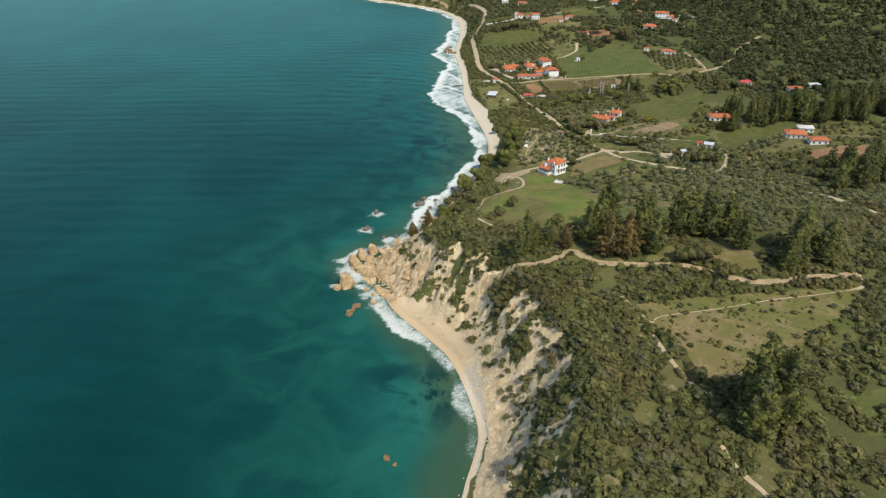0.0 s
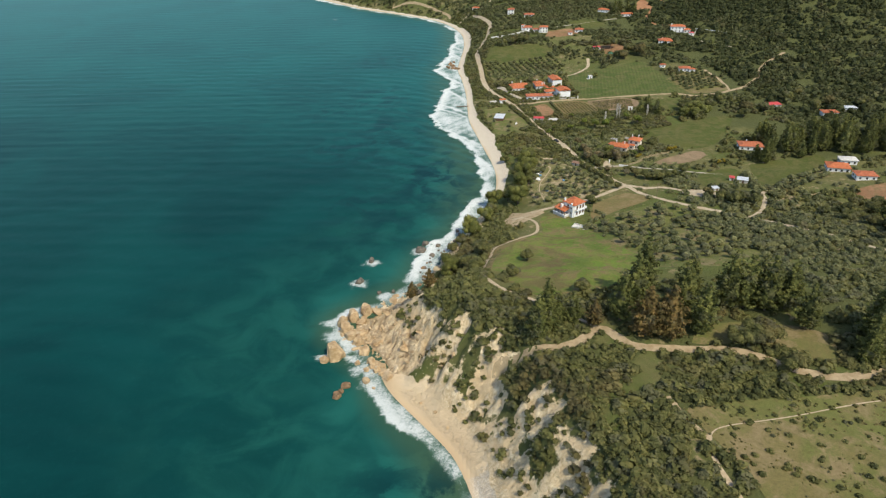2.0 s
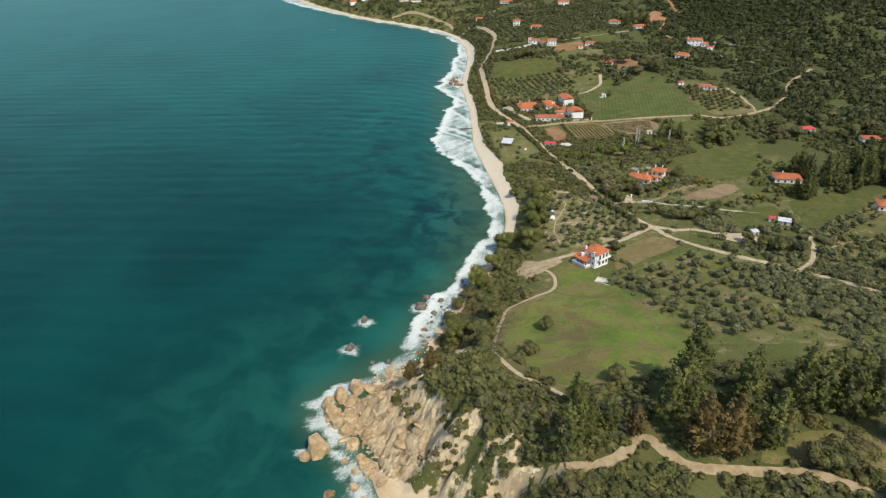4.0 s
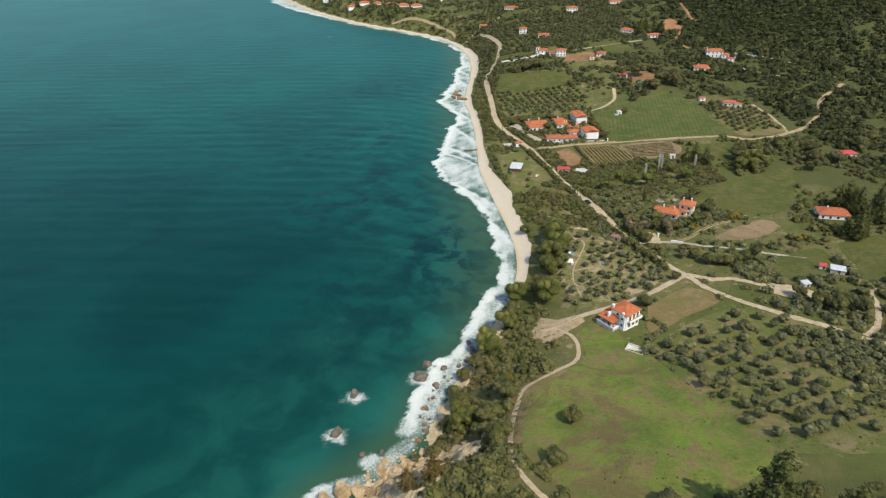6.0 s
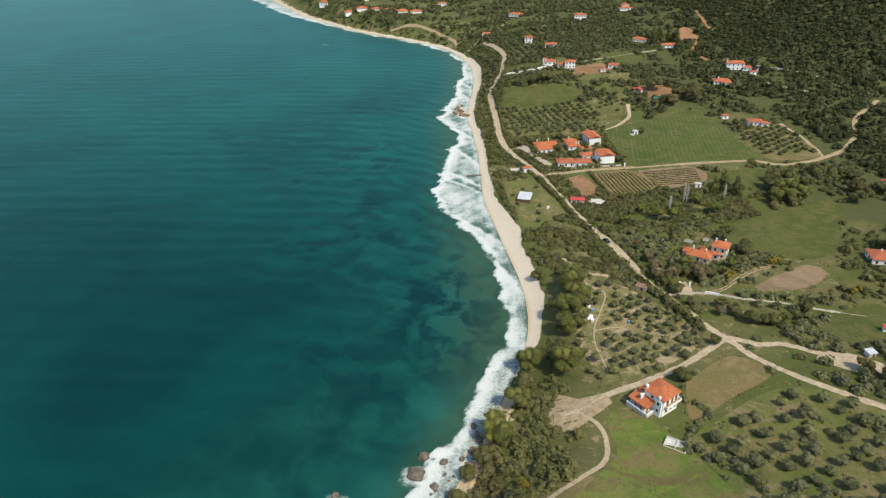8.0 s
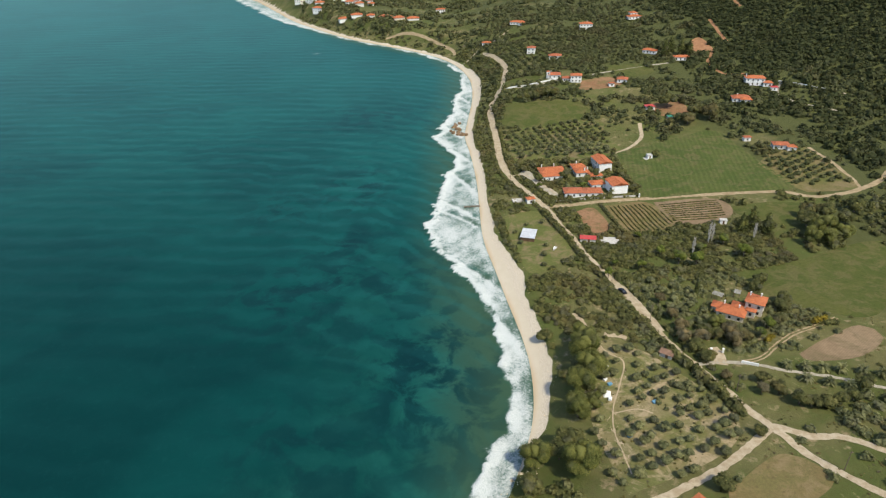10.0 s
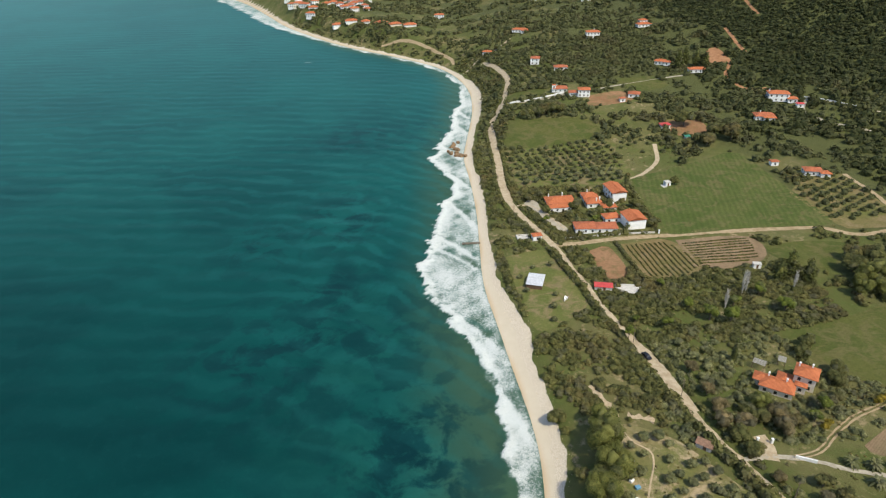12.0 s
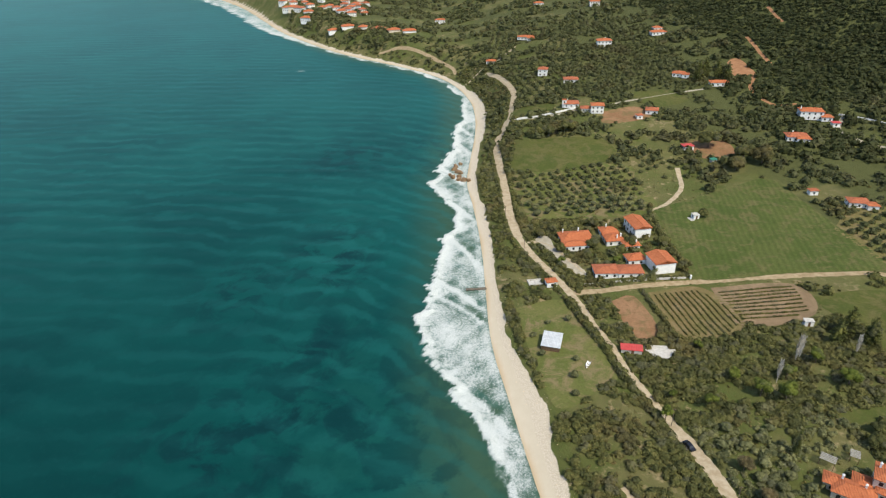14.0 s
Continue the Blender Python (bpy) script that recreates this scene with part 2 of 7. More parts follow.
def roof_tiles(name, a, b):
    """Clay tiles: fine courses across the fall of the roof, tone by patch."""
    k = Mat(name, 0.85, 0.25)
    c = k.mix(k.ramp(k.noise(0.9, 5, 0.7), 0.3, 0.7), a, b)
    c = k.mix(0.6, c, k.mix(k.noise(6, 3, 0.7), (0.28,) * 3, (0.72,) * 3), "OVERLAY")
    w = k.node("ShaderNodeTexWave", Scale=0.9, Distortion=1.0)
    w.bands_direction = "X"
    k.link(k.local(), w.inputs["Vector"])
    c = k.mix(0.25, c, k.mix(w.outputs["Fac"], (0.3,) * 3, (0.62,) * 3), "OVERLAY")
    k.color(c)
    k.bump(w.outputs["Fac"], 0.08)
    return k.done()


TILES = roof_tiles("clay_tiles", (0.40, 0.115, 0.046), (0.52, 0.172, 0.072))
OLDTILES = roof_tiles("old_clay_tiles", (0.34, 0.105, 0.05), (0.47, 0.155, 0.075))
REDPAINT = mottled("red_sheet", (0.42, 0.05, 0.05), (0.52, 0.08, 0.07), 1.0, rough=0.6)
GREENPAINT = mottled("green_sheet", (0.03, 0.16, 0.11), (0.05, 0.22, 0.15), 1.0, rough=0.6)
OLIVE = leafy("olive_leaves", (0.150, 0.166, 0.072), (0.268, 0.276, 0.132), by="object", tone=0.3)
MACCHIA = leafy("thicket_leaves", (0.108, 0.122, 0.040), (0.200, 0.202, 0.080), warm=(0.20, 0.178, 0.078))
PINE = leafy("pine_needles", (0.102, 0.122, 0.034), (0.200, 0.210, 0.066), by="object", tone=0.25)
BEACHPINE = leafy("sunlit_pine_needles", (0.125, 0.145, 0.036), (0.235, 0.240, 0.068), by="object", tone=0.2, vary=0.6)
COPPICE = leafy("coppice_leaves", (0.140, 0.155, 0.050), (0.235, 0.235, 0.094), warm=(0.22, 0.195, 0.086), vary=0.7)
RUSTPINE = leafy("browned_pine_needles", (0.115, 0.100, 0.032), (0.235, 0.160, 0.062), by="object", tone=0.2)
FRESH = leafy("fresh_leaves", (0.12, 0.16, 0.026), (0.22, 0.26, 0.055), by="object", tone=0.3)
YELLOW = leafy("yellow_blossom", (0.18, 0.15, 0.02), (0.36, 0.28, 0.04), by="object", tone=0.2)
FOREST = leafy("forest_leaves", (0.056, 0.070, 0.025), (0.080, 0.092, 0.034), warm=(0.072, 0.080, 0.029), vary=0.25)
FARLEAF = leafy("grey_green_leaves", (0.094, 0.110, 0.044), (0.142, 0.152, 0.066), warm=(0.140, 0.136, 0.060), vary=0.5)
BROWNLEAF = leafy("brownish_leaves", (0.15, 0.13, 0.06), (0.25, 0.20, 0.105), by="object", tone=0.2)
WEEDS = leafy("weeds", (0.10, 0.105, 0.036), (0.19, 0.17, 0.065), warm=(0.24, 0.19, 0.09))
VINE = leafy("vine_leaves", (0.10, 0.115, 0.035), (0.18, 0.17, 0.065))


# ---- the lie of the land ----
# waterline from south to north, then round the bay to the far village
COAST = [(-60, -900), (-30, -300), (-6, 0), (-4, 60), (1, 92), (6, 106), (7, 112), (5.5, 122), (1.5, 138), (-3.2, 145.5), (-9.6, 154), (-16.0, 163),
         (-18.6, 169), (-19.8, 174), (-22, 179), (-26, 184.5), (-29.6, 189.5), (-32, 194.5), (-30, 199), (-24, 202.5), (-14, 210.5), (-6.5, 218), (-2.5, 230), (4.5, 243), (10.5, 254),
         (15.5, 265.5), (21, 278), (26, 292), (28, 310), (27.5, 325), (25, 345), (23, 365), (20, 390), (21, 420)]
COAST += [(22, 450), (21, 490), (19, 514), (23, 545), (29, 590), (31, 630), (29, 660), (20, 700), (2, 735),
          (-35, 777), (-78, 822), (-120, 885), (-160, 950), (-205, 1055), (-264, 1180), (-420, 1420), (-900, 1900)]
_C = np.array(COAST, float)
# even out the corners of the waterline
for _ in range(2):
    _C = np.concatenate([_C[:1], np.stack([_C[:-1] * 0.75 + _C[1:] * 0.25, _C[:-1] * 0.25 + _C[1:] * 0.75], 1).reshape(-1, 2), _C[-1:]])
_CUM = np.concatenate([[0], np.cumsum(np.hypot(*np.diff(_C, axis=0).T))])


def step01(a, b, v):
    t = np.clip((np.asarray(v, float) - a) / (b - a), 0, 1)
    return t * t * (3 - 2 * t)


def shore(x, y):
    """Metres inland of the waterline (negative at sea), and metres along it."""
    x, y = np.broadcast_arrays(np.asarray(x, float), np.asarray(y, float))
    shape, p = x.shape, np.stack([x.ravel(), y.ravel()], 1)
    best, side, along = np.full(len(p), 1e18), np.ones(len(p)), np.zeros(len(p))
    for n, (a, b) in enumerate(zip(_C[:-1], _C[1:])):
        e = b - a
        k = np.clip(((p - a) @ e) / (e @ e), 0, 1)
        off = p - a - k[:, None] * e
        dd = (off ** 2).sum(1)
        near = dd < best - 1e-9
        best[near] = dd[near]
        side[near] = np.where(e[0] * off[near, 1] - e[1] * off[near, 0] <= 0, 1.0, -1.0)
        along[near] = _CUM[n] + k[near] * np.sqrt(e @ e)
    return (np.sqrt(best) * side).reshape(shape), along.reshape(shape)


def waves2(x, y, size, seed, octaves=3):
    """Smooth wandering values about 0, made of crossed sines."""
    out, amp, rs = 0.0, 1.0, np.random.RandomState(seed)
    for _ in range(octaves):
        for _ in range(4):
            a, f, ph = rs.uniform(0, 6.283), rs.uniform(0.7, 1.4) * 6.283 / size, rs.uniform(0, 6.283)
            b, g, qh = rs.uniform(0, 6.283), rs.uniform(0.3, 0.6) * 6.283 / size, rs.uniform(0, 6.283)
            out = out + amp * 0.35 * np.sin(f * (x * np.cos(a) + y * np.sin(a)) + ph + 1.3 * np.sin(g * (x * np.cos(b) + y * np.sin(b)) + qh))
        amp, size = amp * 0.5, size * 0.47
    return out


HIGH_Y = [-2000, 40, 100, 165, 190, 207, 240, 262, 290, 325, 5000]
HIGH_Z = [16, 19, 20, 19.5, 16, 11.5, 5.2, 3.6, 1.2, 0, 0]


def land(x, y, d=None, s=None):
    """Height of the ground."""
    x, y = np.asarray(x, float), np.asarray(y, float)
    if d is None:
        d, s = shore(x, y)
    plain = 2.4 * step01(0.3, 13, d) + 0.017 * np.clip(d - 11, 0, 400)
    ramp = 0.085 * np.clip(y - 495 + 0.12 * (x - 150), 0, 220) * step01(10, 120, x) + 0.02 * np.clip(y - 700, 0, 900)
    bank = (4.5 + 5 * step01(720, 800, y)) * step01(8, 24, d) * step01(490, 560, y) * (1 - step01(40, 160, d))
    hill = 125 * np.exp(-((x - 410) / 150) ** 2 - ((y - 800) / 230) ** 2) + 120 * step01(250, 1400, x) * step01(100, 500, y) + 90 * step01(1000, 2400, y)
    high = np.interp(y, HIGH_Y, HIGH_Z)
    rise = step01(6.0, 29, d + 1.2 * np.sin(s / 5.1) + 0.8 * np.sin(s / 2.3 + 1))
    mid = 4 * rise * (1 - rise)
    cliff = high * rise + mid * np.minimum(high / 20, 1) * (1.3 * waves2(s, d * 0.35, 9, 3, 3) + 0.75 * waves2(x, y, 5, 5, 3))
    east = -5 * step01(110, 260, x) * np.minimum(high / 20, 1)
    rough = 0.35 * waves2(x, y, 34, 7, 2) * step01(14, 40, d)
    return np.where(d > -2, plain + (ramp + bank + hill) * step01(0, 30, d) + cliff + east + rough, -0.07 * np.abs(d))
# ---- end of the land ----


# ---- helpers for meshes ----
def big_mesh(name, verts, quads, mat, smooth=False):
    """One mesh from numpy arrays of places and of four-cornered faces."""
    me = bpy.data.meshes.new(name)
    v, q = np.asarray(verts, np.float32), np.asarray(quads, np.int32)
    me.vertices.add(len(v))
    me.vertices.foreach_set("co", v.ravel())
    me.loops.add(q.size)
    me.loops.foreach_set("vertex_index", q.ravel())
    me.polygons.add(len(q))
    me.polygons.foreach_set("loop_start", np.arange(0, q.size, q.shape[1], dtype=np.int32))
    me.polygons.foreach_set("use_smooth", np.full(len(q), smooth))
    me.materials.append(mat)
    me.update(calc_edges=True)
    me.validate()
    return me


def part(name, bm, material, parent, label=""):
    """Links a bmesh as one mesh object under a thing or a part."""
    me = bpy.data.meshes.new(name)
    bm.to_mesh(me)
    bm.free()
    me.materials.append(material)
    ob = new(name, me)
    ob.parent = parent
    return tagged(ob, label)


def spot(x, y, up=0.0, turn=0.0):
    """The pose of a thing that stands at a place of the plan."""
    return pose(x * SCALE, y * SCALE, float(gz(x, y)) * SCALE + up, 0, 0, turn)


def thing(name, m, label, category, group="", kind=""):
    ob = new(name)
    ob.empty_display_size = 0.3
    ob.matrix_basis = m
    return tagged(ob, label, category, group, kind)


def attribute(me, name, values):
    a = me.attributes.new(name, "FLOAT", "POINT")
    a.data.foreach_set("value", np.asarray(values, np.float32).ravel())


def grid_faces(nx, ny):
    i = np.arange(nx * ny).reshape(ny, nx)
    return np.stack([i[:-1, :-1], i[:-1, 1:], i[1:, 1:], i[1:, :-1]], -1).reshape(-1, 4)


def axis(lo, pieces, tail):
    """Steps along one axis: (end, step) pieces, then ever longer steps out to +-tail."""
    out = [lo]
    for end, step in pieces:
        n = max(1, round((end - out[-1]) / step))
        out += list(np.linspace(out[-1], end, n + 1)[1:])
    s = pieces[-1][1]
    while out[-1] < tail[1]:
        s *= 1.35
        out.append(out[-1] + s)
    s = pieces[0][1]
    while out[0] > tail[0]:
        s *= 1.35
        out.insert(0, out[0] - s)
    return np.array(out)


# ---- ground: one sheet from the sea bed to the hills ----
GX = axis(-330, [(-190, 6.0), (-46, 3.0), (36, 0.8), (62, 1.2), (230, 2.4), (520, 8)], (-3500, 3500))
GY = axis(56, [(90, 1.4), (216, 0.75), (290, 1.2), (560, 1.7), (680, 4), (960, 3), (1250, 6)], (-2500, 4200))
MX, MY = np.meshgrid(GX, GY)
MD, MS = shore(MX, MY)
MZ = land(MX, MY, MD, MS)


def look_up(table, x, y):
    x, y = np.asarray(x, float), np.asarray(y, float)
    i = np.clip(np.searchsorted(GX, x) - 1, 0, len(GX) - 2)
    j = np.clip(np.searchsorted(GY, y) - 1, 0, len(GY) - 2)
    u, v = (x - GX[i]) / (GX[i + 1] - GX[i]), (y - GY[j]) / (GY[j + 1] - GY[j])
    return (table[j, i] * (1 - u) + table[j, i + 1] * u) * (1 - v) + (table[j + 1, i] * (1 - u) + table[j + 1, i + 1] * u) * v


def gz(x, y):
    return look_up(MZ, x, y)


def inland(x, y):
    return look_up(MD, x, y)


def beach_width(y):
    return np.interp(y, [-900, 60, 95, 111, 120, 128, 136, 162, 169, 176, 272, 288, 310, 345, 362, 400, 430, 560, 640, 700, 1000],
                     [3, 3, 3.5, 4, 5, 6.5, 8, 10, 7.5, 0.6, 1.5, 5, 7.5, 8.5, 10, 7, 6, 6, 9, 5.5, 6])


def bare(x, y, d, s):
    """How bare and rocky the slope is."""
    high = np.interp(y, HIGH_Y, HIGH_Z)
    face = step01(5, 11, d) * (1 - step01(19, 31, d)) * step01(5, 14, high)
    streak = 0.5 + 0.55 * waves2(s, d * 0.22, 13, 21, 3)
    point = step01(160, 176, y) * (1 - step01(206, 216, y)) * (1 - step01(15, 24, d + 2.5 * waves2(x, y, 14, 4, 2)))
    shelf = (1 - step01(3.5, 7, d)) * step01(206, 214, y) * (1 - step01(262, 272, y))
    foot = step01(3, 5, d) * (1 - step01(11, 15, d + 2.5 * waves2(x, y, 9, 6, 2))) * step01(70, 90, y) * (1 - step01(160, 168, y))
    return np.clip(np.maximum.reduce([foot, face * np.clip(streak, 0, 1) * 1.05, point, shelf]), 0, 1)


def blocks(x, y, size, seed):
    """Broken blocks: a value of its own for each block, and how near its joint is (0 at the joint)."""
    table = np.random.RandomState(seed).rand(64, 64, 4)
    u, v = x / size, y / size
    iu, iv = np.floor(u).astype(int), np.floor(v).astype(int)
    f1, f2, own = np.full(x.shape, 9.0), np.full(x.shape, 9.0), np.zeros(x.shape)
    for di in (-1, 0, 1):
        for dj in (-1, 0, 1):
            r = table[(iu + di) % 64, (iv + dj) % 64]
            ou, ov = u - iu - di - r[..., 0], v - iv - dj - r[..., 1]
            dist = np.hypot(ou, ov)
            tilted = r[..., 2] + (r[..., 3] - 0.5) * 1.1 * ou + (r[..., 2] - 0.5) * 1.1 * ov
            near = dist < f1
            f2 = np.where(near, f1, np.minimum(f2, dist))
            own = np.where(near, tilted, own)
            f1 = np.where(near, dist, f1)
    return own, f2 - f1


def crags(x, y, d, s):
    """Relief of the bare rock: fractured blocks on the point, gullies down the face of the cliff."""
    rock = bare(x, y, d, s)
    point = step01(158, 172, y) * (1 - step01(208, 222, y)) * (1 - step01(14, 26, d))
    a, ja = blocks(x * 0.9 + 0.5 * y, y - 0.3 * x, 5.2, 81)
    b, jb = blocks(x + 0.3 * y, 0.8 * y - 0.4 * x, 2.3, 82)
    rough = 1.7 * (a - 0.45) - 0.6 * np.exp(-ja / 0.09) + 0.7 * (b - 0.5) - 0.35 * np.exp(-jb / 0.12)
    gully = np.abs(waves2(s + 1.5 * waves2(x, y, 12, 85, 2), d * 0.18, 8.5, 83, 3))
    face = step01(8, 14, d) * (1 - step01(24, 32, d)) * (1 - point)
    c, jc = blocks(x, y, 1.9, 84)
    broken = 0.55 * (c - 0.5) - 0.3 * np.exp(-jc / 0.12)
    return rock * step01(0.3, 3.0, d) * step01(-0.5, 3.0, d - beach_width(y)) * (point * rough + face * (0.85 * gully - 0.6) + (1 - point) * broken)


MB = bare(MX, MY, MD, MS)
MZ = MZ + np.where((MY > 60) & (MY < 280) & (MD < 40) & (MD > 0), crags(MX, MY, MD, MS), 0.0)


def build_ground():
    v = np.stack([MX, MY, MZ], -1).reshape(-1, 3)
    me = big_mesh("ground", v * SCALE, grid_faces(len(GX), len(GY)), GROUND, True)
    q = grid_faces(len(GX), len(GY))
    hard = (MB * step01(158, 172, MY) * (1 - step01(208, 222, MY)) > 0.5).ravel()
    me.polygons.foreach_set("use_smooth", ~hard[q].any(1))
    attribute(me, "pale", step01(255, 285, MY))
    wide = beach_width(MY)
    sand = 1 - step01(wide - 1.2, wide + 1.0, MD + 0.8 * waves2(MX, MY, 12, 9, 2))
    attribute(me, "sand", sand)
    attribute(me, "wet", 1 - step01(0.8, 3.2 + 4.5 * step01(125, 142, MY) * (1 - step01(166, 176, MY)), MD + 0.5 * np.sin(MS / 6.0)))
    shingle = np.maximum(1 - step01(128, 142, MY), step01(0.38, 0.85, MD / np.maximum(wide, 1)) * step01(255, 275, MY))
    attribute(me, "shingle", shingle)
    attribute(me, "rock", MB)
    attribute(me, "joint", np.exp(-np.minimum(blocks(MX * 0.9 + 0.5 * MY, MY - 0.3 * MX, 5.2, 81)[1] / 0.07, 9)))
    attribute(me, "point", step01(158, 172, MY) * (1 - step01(208, 222, MY)) * (1 - step01(9, 20, MD)))
    forest = step01(190, 235, MX + 0.12 * (MY - 560) + 8 * waves2(MX, MY, 60, 31, 2)) * step01(555, 590, MY + 0.2 * (MX - 190))
    cape = step01(11, 17, MD) * (1 - step01(172, 200, MY)) * step01(-400, 0, MY)
    inner = 0.75 * step01(100, 170, MX) * step01(280, 330, MY) + 0.5 * step01(520, 620, MY) * step01(30, 80, MD)
    attribute(me, "thicket", np.clip(np.maximum.reduce([forest, cape * 0.8 * step01(-0.75, -0.35, waves2(MX, MY, 17, 61, 3)), inner + 0.3 * waves2(MX, MY, 55, 91, 2) * (inner > 0.1)]), 0, 1))
    tagged(new("ground", me), "spring-green coastal plain with scrub, cliffs and a sandy beach", "ground", kind="structure")


build_ground()


# ---- sea ----
def surf_width(y, s):
    """How far the white water reaches out from the waterline."""
    w = np.interp(y, [-900, 60, 112, 127, 135, 143, 160, 172, 184, 200, 212, 225, 245, 262, 280, 300, 335, 352, 370, 383, 397, 415, 431],
                  [-1.5, -0.6, 0.9, 1.7, 2.2, 2.8, 3.0, 3.4, 2.6, 2.6, 2.4, 5.4, 6.6, 6.2, 5.4, 5.4, 5.2, 7.0, 12.0, 18.0, 21.5, 17.0, 17.5])
    far = np.interp(y, [431, 461, 471, 482, 498, 515, 541, 549, 580, 640, 665, 700, 760, 860, 920, 980, 1100, 1300],
                    [18.5, 10.5, 8.0, 8.0, 10.0, 16, 13, 9, 11, 5, 3, 4, 3, 3.5, 9, 16, 22, 26])
    return np.where(y < 431, w, far) + 1.1 * np.sin(s / 7.3) + 0.7 * np.sin(s / 2.9)


# wave fronts running in aslant: place of the outer end, its distance off, place where it meets the beach
FRONTS = [(461, 10.7, 435), (418, 15.0, 400), (498, 10.3, 475), (384, 19.0, 352), (538, 14.0, 512), (575, 10.0, 555), (345, 6.5, 318), (600, 9.0, 582), (430, 18.0, 408)]


def build_sea():
    gx = axis(-330, [(-190, 5), (-62, 2.5), (-30, 2), (46, 0.9)], (-3800, 900))
    gy = axis(70, [(275, 1.0), (540, 1.0), (720, 2.5), (960, 3), (1250, 6)], (-2500, 4000))
    x, y = np.meshgrid(gx, gy)
    d, s = shore(x, y)
    off = -d
    swell = 0.50 * (y + 45 * np.exp(-np.clip(off, 0, 400) / 28) + 0.12 * x)
    near = 1 - step01(10, 60, off)
    z = 0.03 * np.sin(swell) * step01(2, 8, off) + 0.05 * waves2(x, y, 11, 41, 2) * step01(1, 6, off)
    w = surf_width(y, s)
    w = w + np.minimum(w, 12) * (0.11 * waves2(x, y, 13, 101, 3) + 0.08 * waves2(x, y, 2.6, 103, 2))
    lip = np.exp(-((off - w + 0.8) / 1.1) ** 2) * step01(3.5, 8, w)
    z = z + 0.10 * np.exp(-((off + 1.0) / 2.0) ** 2)
    z = z + 0.7 * lip + 0.12 * near * waves2(x, y, 3.5, 43, 2) * step01(2, 5, off) * (1 - step01(w, w + 3, off))
    v = np.stack([x, y, z], -1).reshape(-1, 3)
    keep = (off.ravel() > -5.0)
    q = grid_faces(len(gx), len(gy))
    q = q[keep[q].all(1)]
    used = np.unique(q)
    back = np.zeros(len(v), np.int32)
    back[used] = np.arange(len(used))
    me = big_mesh("sea", v[used] * SCALE, back[q], SEA, True)
    attribute(me, "off", off.ravel()[used])
    attribute(me, "swell", swell.ravel()[used])
    body = step01(0.2, 1.8, w) * step01(-4.5, -0.8, off) * (1 - step01(w - 0.8, w + 1.0, off))
    part_out = off / np.maximum(w, 1) + 0.06 * waves2(x, y, 8, 105, 2)
    crest, slack = np.zeros_like(x), np.zeros_like(x)
    for y1, far, y0 in FRONTS:
        k = np.clip((y - y0) / (y1 - y0), 0, 1)
        at = far * k ** 1.35 + 0.5 * waves2(x, y, 6, 107, 2)
        on = step01(-0.05, 0.1, (y - y0) / (y1 - y0)) * (1 - step01(0.92, 1.04, (y - y0) / (y1 - y0)))
        crest = np.maximum(crest, on * np.exp(-((off - at - 0.5) / 0.9) ** 2))
        slack = np.maximum(slack, on * step01(0.2, 1.2, at - off) * (1 - step01(2.5, 7, at - off)))
    front = np.exp(-((off - w + 1.5) / 1.7) ** 2) * step01(2.0, 4.5, w)
    wash = np.exp(-((off + 0.4) / 0.9) ** 2) * step01(0.2, 3, w)
    behind = 1 - step01(2.0, 9.0, w - off)
    foam = body * (0.28 + 0.16 * step01(3, 8, w) + 0.12 * behind + 0.34 * front * np.clip(0.75 + 0.5 * waves2(x, y, 7, 113, 2), 0.2, 1.1) + 0.10 * waves2(x, y, 9, 109, 2) + 0.10 * waves2(x, y, 30, 111, 2) - 0.10 * slack)
    foam = np.clip(foam + 0.34 * crest * step01(1.0, 4.0, w) + 0.10 * wash, 0, 1)
    # water breaking over the rocks off the point
    for cx, cy, r in ((-27, 184, 3.2), (-33, 190, 3.4), (-23, 174, 3.4), (-35, 180, 2.6), (-20.5, 168, 3.0), (-26, 179, 3.0), (-27.6, 219.5, 3.4), (-24.0, 233.5, 3.2), (-6, 240, 4), (-5, 228, 3.5), (-34, 197, 3.4), (-18, 211, 3), (-10, 221, 3)):
        rr = np.hypot((x - cx) * 0.8, y - cy) / r + 0.25 * waves2(x, y, 5, 47, 2)
        foam = np.maximum(foam, 0.58 * (1 - step01(0.2, 1.3, rr)))
    for cx, cy, rx, ry in ((-101.0, 760.0, 5.0, 1.4), (2.0, 386.0, 1.2, 1.0)):
        foam = np.maximum(foam, 0.75 * np.exp(-(((x - cx) / rx) ** 2 + ((y - cy) / ry) ** 2)))
    attribute(me, "foam", foam.ravel()[used])
    attribute(me, "shoal", np.minimum(off / np.interp(y, [60, 110, 135, 165, 262, 300, 640, 720], [14, 16, 14, 10, 20, 34, 30, 16]), 5).ravel()[used])
    attribute(me, "bay", (step01(240, 440, y + 0.5 * x) * (1 - 0.4 * step01(40, 110, off) * (1 - step01(420, 560, y))) * (1 - 0.4 * step01(200, 420, off))).ravel()[used])
    glow = np.zeros_like(x)
    for cx, cy, rx, ry, a in ((-8, 124, 15, 34, 0.5), (-26, 158, 9, 14, 0.25), (-34, 205, 9, 14, 0.3), (-12, 226, 11, 18, 0.35), (2, 256, 8, 18, 0.4), (2, 310, 10, 24, 0.22), (-4, 338, 10, 16, 0.2), (-30, 460, 18, 30, 0.3), (-60, 620, 40, 60, 0.25)):
        glow = np.maximum(glow, a * np.exp(-((x - cx) / rx) ** 2 - ((y - cy) / ry) ** 2))
    attribute(me, "glow", glow.ravel()[used])
    weed = np.zeros_like(x)
